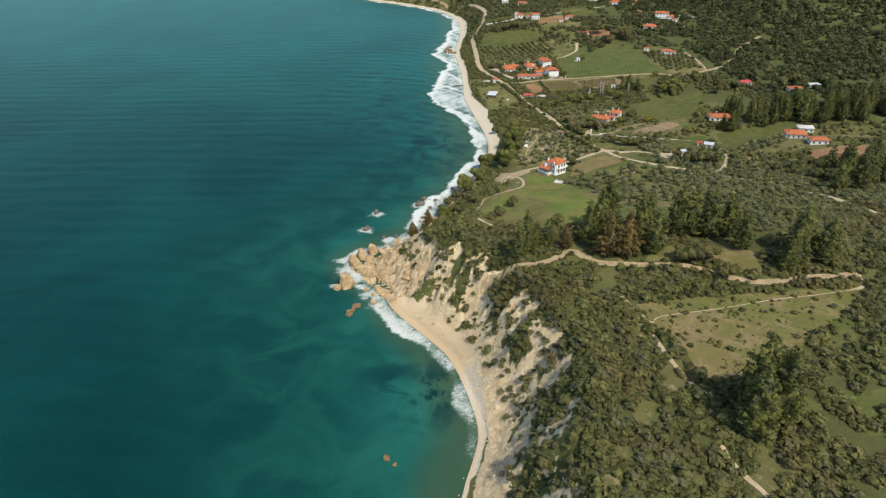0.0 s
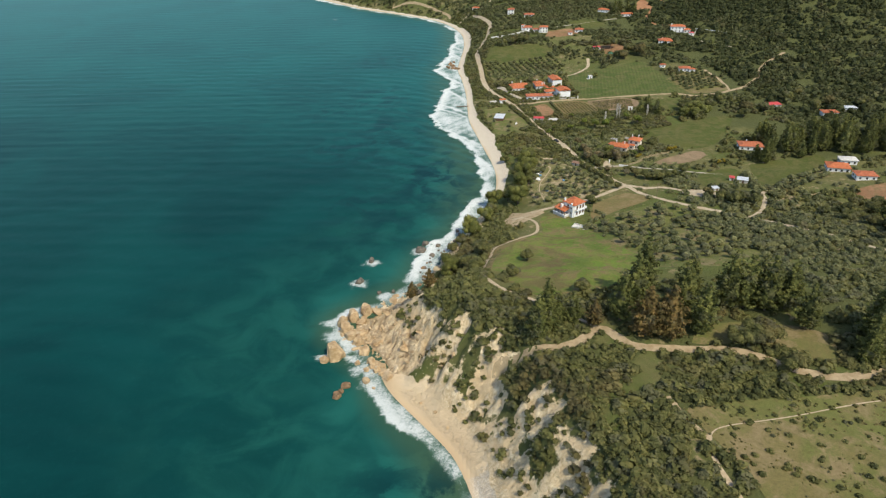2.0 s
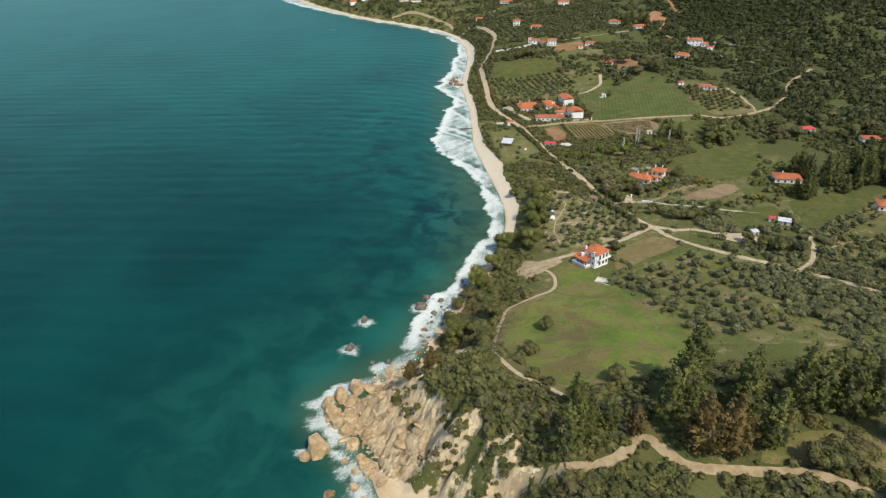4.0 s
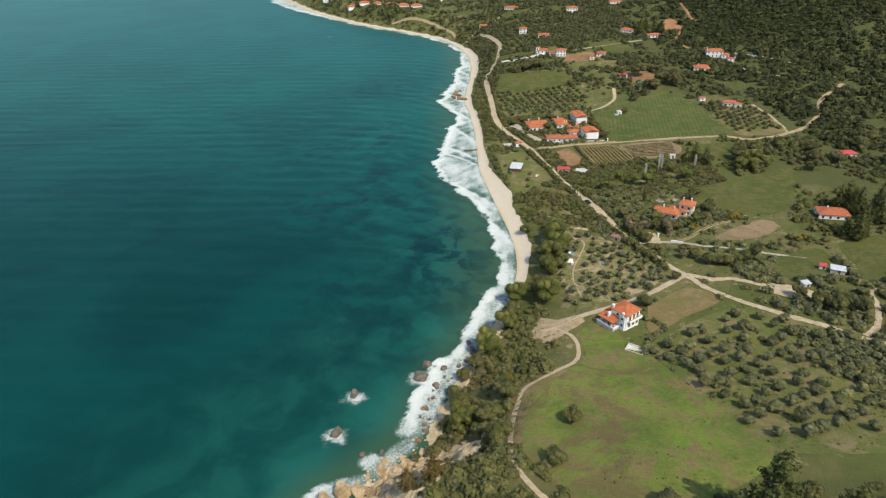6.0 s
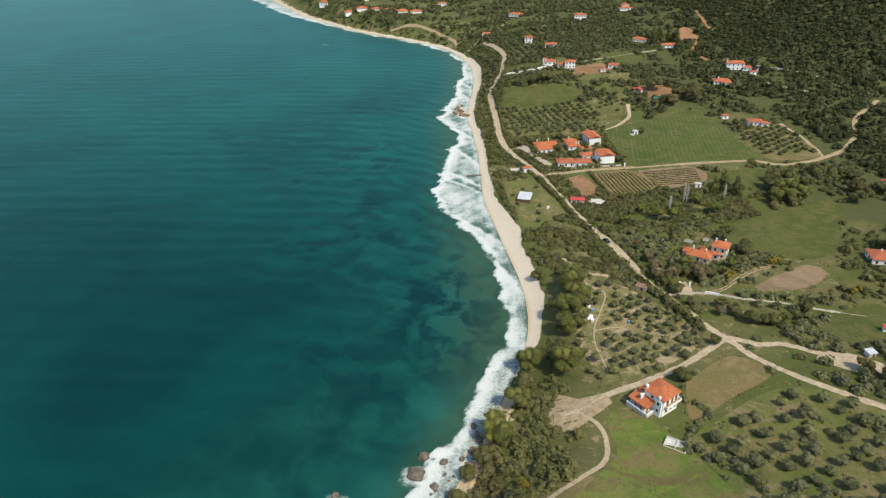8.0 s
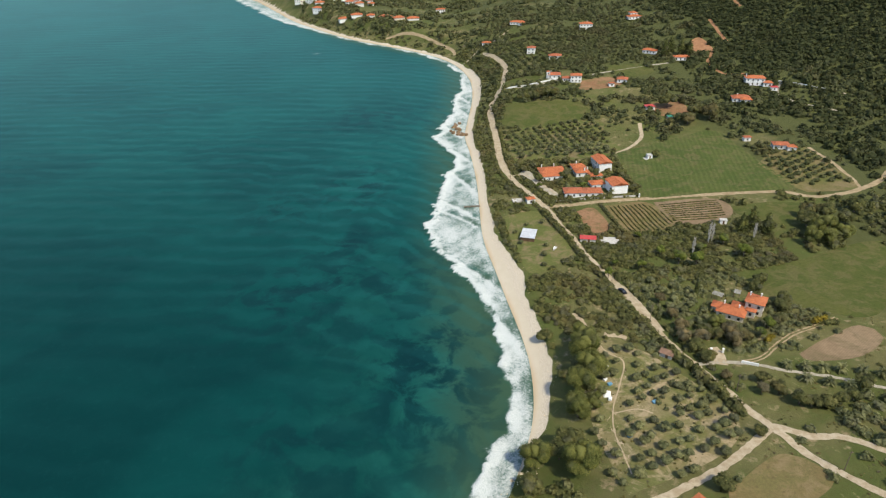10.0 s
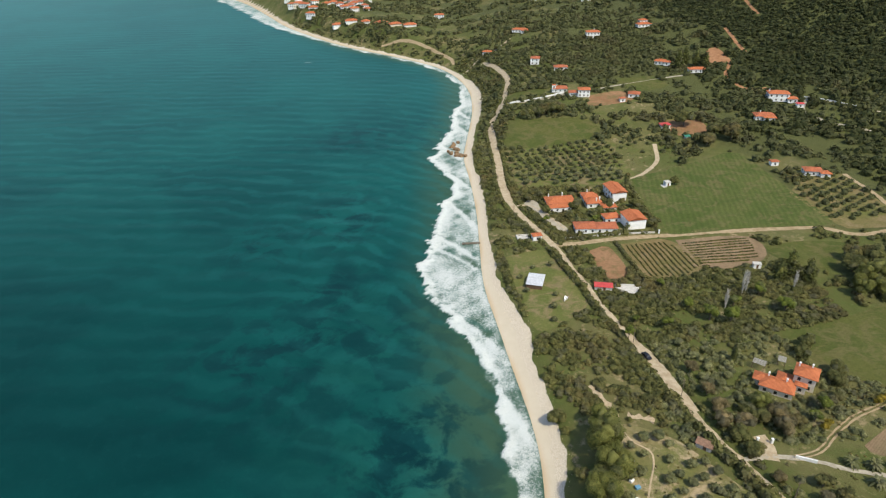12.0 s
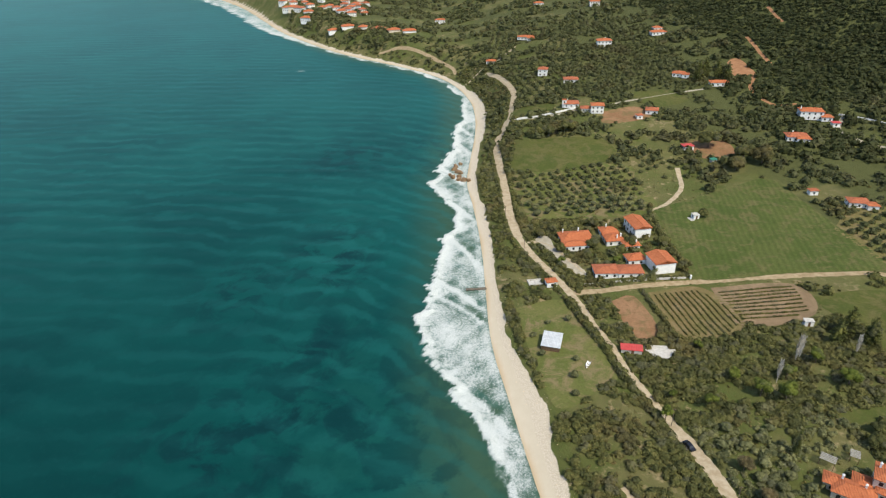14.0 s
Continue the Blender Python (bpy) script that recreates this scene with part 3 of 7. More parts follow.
    for cx, cy, rx, ry, a in ((-2, 126, 12, 13, 1.0), (-14, 133, 9, 9, 0.8), (-2, 312, 22, 40, 1.0), (-25, 360, 35, 45, 0.7), (-48, 352, 26, 26, 0.9), (-32, 285, 20, 20, 0.7), (-36, 362, 16, 14, 1.0), (-32, 392, 14, 18, 0.9), (-34, 448, 20, 30, 0.9), (-63, 424, 20, 24, 0.7), (-40, 555, 26, 30, 0.8), (-25, 270, 25, 25, 0.6), (0, 560, 22, 40, 0.5)):
        weed = np.maximum(weed, a * np.exp(-((x - cx) / rx) ** 2 - ((y - cy) / ry) ** 2))
    attribute(me, "weed", weed.ravel()[used])
    tagged(new("sea", me), "teal sea with white surf along the shore", "sea", kind="structure")


build_sea()


# ---- roads and tracks ----
def smooth_line(points, step):
    p = np.array(points, float)
    p = np.concatenate([[2 * p[0] - p[1]], p, [2 * p[-1] - p[-2]]])
    out = []
    for a, b, c, e in zip(p[:-3], p[1:-2], p[2:-1], p[3:]):
        n = max(2, int(np.hypot(*(c - b)) / step))
        for t in np.linspace(0, 1, n, endpoint=False):
            out.append(0.5 * (2 * b + (c - a) * t + (2 * a - 5 * b + 4 * c - e) * t * t + (3 * b - a - 3 * c + e) * t ** 3))
    return np.array(out + [p[-2]])


ROADS = []


def road(points, width, mat, label, name="road", rise=0.09, step=1.1, ragged=0.25, ruts=False):
    line = smooth_line(points, step)
    ROADS.append((line, width))
    tan = np.gradient(line, axis=0)
    tan /= np.maximum(np.hypot(*tan.T)[:, None], 1e-6)
    nor = np.stack([-tan[:, 1], tan[:, 0]], 1)
    rs = np.random.RandomState(len(line))
    cols = []
    for k in (-0.5, -0.25, 0.0, 0.25, 0.5):
        wob = ragged * rs.randn(len(line)) * 0.5 if abs(k) == 0.5 else 0
        q = line + nor * (k * width + wob * (1 if k > 0 else -1))[:, None] if abs(k) == 0.5 else line + nor * (k * width)
        lift = rise - 0.05 * (abs(k) == 0.25) - 0.03 * (abs(k) == 0.5)
        cols.append(np.stack([q[:, 0], q[:, 1], gz(q[:, 0], q[:, 1]) + lift], 1))
    if ruts:
        # two worn wheel tracks with grass between them
        cols, q = [], []
        for c in (-0.5, 0.5):
            for e in (-0.23, 0.23):
                k = line + nor * (c + e + 0.05 * rs.randn(len(line)))[:, None]
                cols.append(np.stack([k[:, 0], k[:, 1], gz(k[:, 0], k[:, 1]) + rise], 1))
        f = grid_faces(4, len(line)).reshape(-1, 3, 4)
        me = big_mesh(name, np.stack(cols, 1).reshape(-1, 3) * SCALE, f[:, [0, 2]].reshape(-1, 4), mat, True)
        return tagged(new(name, me), label, "road", kind="structure")
    v = np.stack(cols, 1).reshape(-1, 3)
    me = big_mesh(name, v * SCALE, grid_faces(5, len(line)), mat, True)
    return tagged(new(name, me), label, "road", kind="structure")


COASTROAD = [(44, 690), (51, 673), (55, 653), (57, 630), (53, 605), (46, 578), (39.5, 557), (38, 528), (38, 503), (37, 474), (38, 453), (42, 437), (48, 419), (51, 408),
             (53, 397), (56, 385), (58, 373), (61, 361), (64, 351), (66.5, 339), (68, 330), (70, 318), (72.5, 310), (75, 304), (77.5, 296), (80, 287), (83, 280)]
road(COASTROAD[:11], 3.6, DIRT, "broad pale unpaved coast road above the bay")
road(COASTROAD[10:15], 2.6, DIRT, "pale unpaved coast road past the compound")
road([(63.2, 352), (65, 346), (66.6, 339), (68, 331), (69.4, 322)], 3.2, DIRT, "broad pale stretch of the coast road", rise=0.1)
road(COASTROAD[14:], 2.0, DIRT, "pale unpaved coast road behind the beach")
road([(83, 280), (87, 270), (93, 261), (103, 250.5), (111, 243), (122, 231), (133, 210), (138, 193), (142, 175), (150, 150), (160, 110)], 2.2, DIRT, "pale dirt road along the foot of the olive grove")
road([(83, 281), (71, 272), (57, 264), (48, 260), (40, 256.5), (34, 253), (30, 252)], 2.0, DIRT, "pale dirt road up to the white house")
road([(34, 253), (37.5, 247), (38, 241), (35.5, 234), (28, 228.5), (20.5, 223), (16.5, 213), (14, 200), (14, 192), (18, 183), (25, 176), (32, 167), (39, 160)], 1.15, SANDPATH, "pale worn earth track round the green meadow", ragged=0.12)
road([(13, 157), (21, 154), (28, 153), (34, 155), (40, 159), (46, 151.5), (56, 150), (65, 149), (72, 146), (79, 140), (87, 137), (100, 138), (113, 138)], 2.6, TRACK, "bare earth track across the headland")
road([(113, 138), (110, 132), (98, 130), (87, 129), (71, 126.5), (57, 125), (52.3, 122), (51, 116), (52, 108), (53.5, 101), (55, 95), (53.3, 83), (54, 78), (57, 70), (60, 55)], 1.0, SANDPATH, "pale worn earth track through the dry meadow", ragged=0.12)
road([(48, 134), (49.5, 128), (52, 121.5)], 1.0, TRACK, "narrow footpath joining the meadow track")
road([(51, 412), (67, 413.5), (86, 415), (106, 415.5), (125, 416), (139, 415.5), (153, 414.5), (161, 409), (170, 408), (182, 411), (197, 420), (211, 434), (227, 459), (250, 479)], 2.6, TRACK, "dirt lane beside the big green field")
road([(184, 413), (187, 428), (188, 443), (187, 460)], 2.0, TRACK, "dirt lane along the orchard")
road([(75, 306), (81, 306.5), (88, 305.5), (97, 301.5), (105, 299), (112, 296), (128, 288)], 1.3, LANE, "pale lane past the brown field")
road([(81, 305.5), (82, 309.5), (81.5, 313)], 3.2, DIRT, "pale gravel entrance of the villa")
road([(87, 306), (93, 307.5), (100, 313), (108, 318), (116, 321.5), (124, 325)], 1.2, TRACK, "grassy track along the villa fence", ruts=True)
road([(83, 281), (90, 277), (97, 276), (106, 269), (116, 262)], 2.2, DIRT, "pale dirt lane towards the sheds")
road([(117, 240), (122.5, 243.6), (128, 251), (131, 257), (132.5, 262), (137, 264.5)], 1.7, DIRT, "pale dirt lane between the plots")
road([(134, 253), (140, 256), (148, 258.5), (158, 261)], 1.1, TRACK, "narrow track below the olive rows")
road([(49, 584), (67, 578), (90, 582)], 1.6, LANE, "pale walled lane to the houses")
road([(107, 585), (131, 593), (148, 597), (164, 600)], 1.6, LANE, "pale lane up to the hill houses")
road([(214, 545), (205, 532), (208, 519), (214, 510), (225, 498)], 2.2, LANE, "pale lane by the hillside house")
road([(213, 545), (220, 537), (228, 529), (240, 515)], 1.5, LANE, "pale lane on the hillside")
road([(200, 564), (189, 569), (187, 590), (194, 604), (196.6, 613), (194, 630)], 2.2, REDTRACK, "red earth track up the wooded hill")
road([(209.4, 614), (209, 626), (210.3, 639), (212, 659)], 2.0, REDTRACK, "red earth firebreak on the wooded hill")
road([(234.5, 661), (235, 672), (236.4, 688)], 1.8, REDTRACK, "red earth clearing high on the wooded hill")
road([(94, 470), (101, 474), (108, 481), (114, 490), (117, 499), (119, 510)], 2.0, DIRT, "pale farm track between the groves")
road([(30, 690), (40, 700), (52, 706), (70, 730)], 2.0, DIRT, "pale dirt road above the bay")
road([(-40, 800), (-20, 790), (0, 768), (20, 735), (24, 718)], 2.6, TRACK, "brown track down to the bay")


road([(41, 449), (47, 447), (51, 441), (53.5, 434), (57, 426)], 2.2, DIRT, "pale gravel drive into the compound")


for path, label in (([(46, 334), (48.6, 327.7), (51.2, 314.5), (55, 309), (51.3, 299.2), (47.4, 290.7), (45.5, 282.6), (45.4, 274.8), (45.4, 268)], "sandy trodden path through the beach grove"),
                    ([(46.8, 288.7), (53.3, 289.4), (56.5, 287.5)], "short sandy path between olive trees"), ([(53, 322.5), (59, 319.8)], "narrow sandy path in the scrub")):
    road(path, 1.3, SANDPATH, label, name="footpath", rise=0.06, ragged=1.1)


# ---- fields ----
def inside(poly, x, y):
    p, x, y = np.array(poly, float), np.asarray(x, float), np.asarray(y, float)
    hit = np.zeros(x.shape, bool)
    for (ax, ay), (bx, by) in zip(p, np.roll(p, -1, 0)):
        hit ^= ((ay > y) != (by > y)) & (x < (bx - ax) * (y - ay) / (by - ay + 1e-12) + ax)
    return hit


def edge_of(poly, x, y):
    """The nearest place on the outline."""
    p, q = np.array(poly, float), np.stack([x, y], -1)
    best, place = np.full(len(q), 1e18), q.copy()
    for a, b in zip(p, np.roll(p, -1, 0)):
        e = b - a
        k = np.clip(((q - a) @ e) / (e @ e), 0, 1)[:, None]
        c = a + k * e
        dd = ((q - c) ** 2).sum(1)
        m = dd < best
        best[m], place[m] = dd[m], c[m]
    return place


FIELDS, PLOT_OF = [], {}


def field(poly, mat, label, rise=0.06, step=1.2, name="field", keep_clear=True):
    poly = smooth_line(poly + poly[:1], 3.0)[:-1]
    if keep_clear:
        FIELDS.append(poly)
        PLOT_OF[label] = poly
    lo, hi = poly.min(0) - step, poly.max(0) + step
    gx, gy = np.arange(lo[0], hi[0] + step, step), np.arange(lo[1], hi[1] + step, step)
    x, y = [a.ravel() for a in np.meshgrid(gx, gy)]
    ins = inside(poly, x, y)
    q = grid_faces(len(gx), len(gy))
    q = q[ins[q].any(1)]
    snapped = edge_of(poly, x, y)
    x, y = np.where(ins, x, snapped[:, 0]), np.where(ins, y, snapped[:, 1])
    v = np.stack([x, y, gz(x, y) + rise], 1)
    used = np.unique(q)
    back = np.zeros(len(v), np.int32)
    back[used] = np.arange(len(used))
    me = big_mesh(name, v[used] * SCALE, back[q], mat, True)
    return tagged(new(name, me), label, "field", kind="structure")


def grass_field(name, a, b, c, rows=0.0, turn=0.0, patchy=0.0):
    k = Mat(name, 0.95, 0.15)
    n = k.noise(0.05, 5, 0.65, 0.6)
    col = k.mix(k.ramp(n, 0.40, 0.60), a, b)
    col = k.mix(k.ramp(k.noise(0.11, 6, 0.75, 0.6), 0.46, 0.62), col, c)
    col = k.mix(k.ramp(k.noise(0.55, 5, 0.7), 0.52, 0.75, 0, 0.7), col, tuple(v * 0.62 for v in a))
    if patchy:
        # weedy brown patches and lush tongues of grass
        col = k.mix(k.ramp(k.noise(0.034, 6, 0.72, 0.9), 0.50, 0.60, 0, 0.8), col, tuple(0.72 * v for v in c))
        col = k.mix(k.ramp(k.noise(patchy, 5, 0.7, 1.2), 0.54, 0.66, 0, 0.7), col, (0.120, 0.185, 0.026))
    f = k.noise(2.2, 4, 0.75)
    col = k.mix(0.75, col, k.mix(k.noise(0.9, 5, 0.8), (0.22,) * 3, (0.8,) * 3), "OVERLAY")
    col = k.mix(0.55, col, k.mix(f, (0.25,) * 3, (0.75,) * 3), "OVERLAY")
    h = f
    if rows:
        mp = k.node("ShaderNodeMapping")
        mp.inputs["Rotation"].default_value = (0, 0, turn)
        k.link(k.pos(), mp.inputs["Vector"])
        w = k.node("ShaderNodeTexWave", Scale=rows, Distortion=1.2, Detail=2.0)
        k.link(mp.outputs[0], w.inputs["Vector"])
        col = k.mix(0.24, col, k.mix(w.outputs["Fac"], (0.3,) * 3, (0.65,) * 3), "OVERLAY")
    k.color(col)
    k.bump(h, 0.12)
    return k.done()


MEADOW = grass_field("meadow", (0.092, 0.132, 0.024), (0.148, 0.168, 0.038), (0.170, 0.130, 0.058), patchy=0.10)
BIGFIELD = grass_field("green_crop", (0.064, 0.088, 0.020), (0.084, 0.102, 0.027), (0.118, 0.112, 0.042), 0.11, 0.22)
PASTURE = grass_field("pasture", (0.066, 0.082, 0.019), (0.088, 0.094, 0.025), (0.112, 0.104, 0.038))
BROWNGRASS = grass_field("brown_grass", (0.175, 0.130, 0.056), (0.150, 0.128, 0.048), (0.215, 0.160, 0.078))
SOIL = grass_field("bare_soil", (0.21, 0.145, 0.085), (0.26, 0.185, 0.11), (0.17, 0.13, 0.07), 0.45, 0.9)
REDSOIL = grass_field("red_soil", (0.22, 0.12, 0.06), (0.28, 0.16, 0.085), (0.17, 0.125, 0.055))
DRYMEADOW = grass_field("dry_meadow", (0.155, 0.130, 0.050), (0.118, 0.124, 0.036), (0.205, 0.158, 0.078))
GROVEGRASS = grass_field("grove_grass", (0.098, 0.116, 0.030), (0.128, 0.132, 0.040), (0.195, 0.155, 0.078))
GROVESAND = grass_field("sandy_grove_floor", (0.135, 0.138, 0.046), (0.205, 0.172, 0.080), (0.35, 0.275, 0.165))
field([(16, 196), (20.5, 215), (31, 228), (39, 236), (40, 248), (45, 252), (54.5, 241.5), (57, 232), (61.5, 215), (66.5, 200), (65.5, 191), (55, 183), (38, 177), (26, 179)], MEADOW, "bright green meadow on the headland")
field([(56, 242), (66, 247), (90, 257), (112, 240), (128, 208), (118, 192), (66, 192), (61, 216)], GROVEGRASS, "weedy spring grass under the olive trees", rise=0.03, name="grove_floor", keep_clear=False)
field([(43, 262), (56, 267), (72, 276), (76, 288), (68, 304), (60, 315), (46, 318), (41, 290)], GROVESAND, "sandy weed-grown ground under the beach olive grove", rise=0.03, name="grove_floor", keep_clear=False)
field([(17.5, 198), (20, 211), (27, 221), (33, 228), (30, 230), (21, 226), (15, 215), (14, 200)], BROWNGRASS, "bare brown earth beside the meadow track", rise=0.03)
field([(64, 262), (81, 272), (87, 263), (72, 254), (60, 247)], BROWNGRASS, "brown mown plot beside the white house")
field([(26, 251), (30, 246.5), (34, 247.5), (37, 250), (43, 254.6), (41, 258), (35, 258), (31, 261.5), (28, 256)], TRACK, "bare trampled earth at the end of the road")
field([(96, 471), (117, 480), (136, 488), (154, 494), (157, 470), (159, 440), (158, 418), (125, 417.8), (94, 417), (95, 442)], BIGFIELD, "large mown green field with faint drill lines")
field([(75, 410), (93, 412), (100, 393), (91, 385), (77, 386)], BROWNGRASS, "small vineyard plot with brown soil")
field([(96, 411.5), (123, 411), (121, 394), (97, 390)], SOIL, "ploughed plot with dry vine rows")
field([(61, 406), (70, 408.5), (72, 389), (65, 387)], REDSOIL, "bare red soil plot")
field([(31, 405), (44, 409), (48, 404), (56, 374), (50, 367), (38, 359), (34, 368)], GROVEGRASS, "lawn round the beach barn")
field([(44, 467), (95, 469), (97, 500), (95, 516), (45, 515)], GROVEGRASS, "green grass between the olive rows", rise=0.03, name="grove_floor", keep_clear=False)
field([(48, 550), (90, 542), (90, 520), (46, 516)], PASTURE, "green field in front of the pines")
field([(104, 353), (127, 358), (165, 369), (150, 340), (136, 325), (124, 327), (112, 336)], PASTURE, "green meadow behind the villa")
field([(104, 308.6), (115, 315), (128, 320.5), (131, 314), (120, 306.2), (106, 305.4)], SOIL, "ploughed brown field")
field([(144, 298), (178, 305), (174, 290), (150, 277), (136, 268)], PASTURE, "brown and green pasture plot")
field([(108, 283), (124, 292), (136, 294), (133, 280), (118, 274)], PASTURE, "small pasture plot between hedges")
field([(166, 252), (170, 261), (182, 266), (202, 267), (204, 253), (186, 248)], REDSOIL, "bare reddish-brown plot below the farm")
field([(44, 450), (47, 454), (50, 451), (50.5, 441), (55, 432), (58.5, 425), (56.5, 422.5), (50, 431.5)], LANE, "grey gravel yard of the compound", name="yard")
field([(101, 268), (108, 272), (118, 263), (110, 260)], DIRT, "bare pale earth yard", name="yard")
field([(50, 130), (64, 132), (76, 131.5), (95, 132.5), (110, 130), (100, 122), (86, 113), (77, 105), (59, 101), (55.5, 114)], DRYMEADOW, "dry grassy clearing on the headland")
field([(66, 158), (80, 158), (92, 152), (88, 141), (76, 149), (60, 152)], DRYMEADOW, "dry grass between the pines and the track")
field([(100, 575), (118, 580), (126, 568), (110, 560), (96, 560)], REDSOIL, "red earth clearing by a house")
field([(120, 600), (142, 603), (150, 585), (128, 580)], PASTURE, "green slope below the hill houses")
field([(45, 596), (72, 600), (74, 588), (50, 586)], PASTURE, "green strip beside the coast road")
field([(184, 611), (190, 632), (197, 634), (197, 613), (191, 606)], REDTRACK, "red earth cutting on the hill")
field([(130, 535), (148, 537), (150, 520), (134, 518)], REDSOIL, "reddish clearing under a broad tree")
field([(156, 446), (170, 461), (184, 466), (186, 440), (184, 414), (168, 412.5), (160, 417)], DRYMEADOW, "brown and green orchard ground", keep_clear=False)
field([(125, 403), (140, 405), (156, 402), (152, 389), (140, 385), (126, 393)], PASTURE, "rough green pasture below the lane")


# ---- houses ----
PLOTS = []


def box(bm, x0, y0, z0, x1, y1, z1, bevel=0.0):
    vs = [bm.verts.new((x, y, z)) for z in (z0, z1) for x, y in ((x0, y0), (x1, y0), (x1, y1), (x0, y1))]
    for f in ((3, 2, 1, 0), (4, 5, 6, 7), (0, 1, 5, 4), (1, 2, 6, 5), (2, 3, 7, 6), (3, 0, 4, 7)):
        bm.faces.new([vs[i] for i in f])
    return vs


def boxes(*all_boxes):
    bm = bmesh.new()
    for b in all_boxes:
        box(bm, *b)
    return bm


def hip_roof(w, l, z, rise, eave=0.5, hip=True, thick=0.16, cx=0.0, cy=0.0):
    """A tiled roof over a w by l block, ridge along the longer side, with eaves and a thick edge."""
    bm = bmesh.new()
    a, b = w / 2 + eave, l / 2 + eave
    along_x = a >= b
    run = min(a, b)
    r = max(a, b) - (run * 0.9 if hip else 0)
    ridge = [(-r, 0), (r, 0)] if along_x else [(0, -r), (0, r)]
    for up in (0, thick):
        c = [bm.verts.new((cx + x, cy + y, z + up)) for x, y in ((-a, -b), (a, -b), (a, b), (-a, b))]
        e = [bm.verts.new((cx + x, cy + y, z + rise + up)) for x, y in ridge]
        if along_x:
            fs = [(c[0], c[1], e[1], e[0]), (c[2], c[3], e[0], e[1]), (c[1], c[2], e[1]), (c[3], c[0], e[0])]
        else:
            fs = [(c[1], c[2], e[1], e[0]), (c[3], c[0], e[0], e[1]), (c[0], c[1], e[0]), (c[2], c[3], e[1])]
        for f in fs:
            bm.faces.new(f if up else f[::-1])
        if up == 0:
            low = c
        else:
            for i in range(4):
                bm.faces.new((low[i], low[(i + 1) % 4], c[(i + 1) % 4], c[i]))
    # ridge caps
    if r > 0.2:
        if along_x:
            box(bm, cx - r, cy - 0.13, z + rise + thick - 0.06, cx + r, cy + 0.13, z + rise + thick + 0.07)
        else:
            box(bm, cx - 0.13, cy - r, z + rise + thick - 0.06, cx + 0.13, cy + r, z + rise + thick + 0.07)
    return bm


def opening(parent, x, y, z, w, h, side, name="window", mat=None):
    """A framed window or door on one side ('s', 'n', 'e', 'w') of a wall, 3 cm proud, with its pane."""
    bm = bmesh.new()
    t = 0.06
    flat = side in "sn"
    out = -1 if side in "sw" else 1

    def slab(a0, b0, a1, b1, depth):
        if flat:
            box(bm, a0, min(y, y + out * depth), b0, a1, max(y, y + out * depth), b1)
        else:
            box(bm, min(x, x + out * depth), a0, b0, max(x, x + out * depth), a1, b1)

    c = x if flat else y
    for a0, b0, a1, b1 in ((c - w / 2, z, c - w / 2 + t, z + h), (c + w / 2 - t, z, c + w / 2, z + h), (c - w / 2 + t, z + h - t, c + w / 2 - t, z + h), (c - w / 2 + t, z, c + w / 2 - t, z + t)):
        slab(a0, b0, a1, b1, 0.06)
    frame_ob = part(name, bm, mat or DARKWOOD, parent)
    bm = bmesh.new()
    slab(c - w / 2 + t, z + t, c + w / 2 - t, z + h - t, 0.03)
    part("pane" if name == "window" else "door_leaf", bm, GLASS if name == "window" else DARKWOOD, frame_ob)
    return frame_ob


def windows(parent, w, l, floors, cx=0.0, cy=0.0, z=0.0, sides="swe", step=2.8):
    for fl in range(floors):
        zz = z + 0.85 + 2.7 * fl
        for side in sides:
            span = w if side in "sn" else l
            n = max(1, int(span / step))
            for k in range(n):
                c = (k + 0.5) / n * span - span / 2
                if side in "sn":
                    opening(parent, cx + c, cy + (-l / 2 if side == "s" else l / 2), zz, 1.0, 1.25, side)
                else:
                    opening(parent, cx + (-w / 2 if side == "w" else w / 2), cy + c, zz, 1.0, 1.25, side)


def chimney(parent, x, y, z, h, s=0.5, mat=None):
    bm = boxes((x - s / 2, y - s / 2, z, x + s / 2, y + s / 2, z + h), (x - s * 0.68, y - s * 0.68, z + h, x + s * 0.68, y + s * 0.68, z + h + 0.14),
               (x - s * 0.3, y - s * 0.3, z + h + 0.14, x + s * 0.3, y + s * 0.3, z + h + 0.4))
    return part("chimney", bm, mat or WHITE, parent)


def place(x, y, turn=0.0, sink=0.25, r=6.0):
    PLOTS.append((x, y, r / SCALE))
    return spot(x, y, -sink, turn)


def wing(root, w, l, floors, cx=0.0, cy=0.0, wall=None, roof=None, rise=1.3, eave=0.5, hip=True, sides="swe", z0=0.0, chims=(), base=0.0):
    top = z0 + 2.7 * floors + 0.15
    part("wall", boxes((cx - w / 2, cy - l / 2, z0 - base, cx + w / 2, cy + l / 2, top)), wall or WHITE, root)
    part("roof", hip_roof(w, l, top, rise, eave, hip, cx=cx, cy=cy), roof or TILES, root)
    if sides:
        windows(root, w, l, floors, cx, cy, z0, sides)
    for x, y in chims:
        chimney(root, cx + x, cy + y, top + rise * 0.35, rise * 0.65 + 0.7)


def grown(wings, k):
    """The same wings, k times as wide and long."""
    out = []
    for g in wings:
        g = dict(g)
        for key in ("w", "l", "cx", "cy"):
            if key in g:
                g[key] *= k
        if "rise" in g:
            g["rise"] *= 0.5 + 0.5 * k
        if "chims" in g:
            g["chims"] = tuple((a * k, b * k) for a, b in g["chims"])
        out.append(g)
    return out


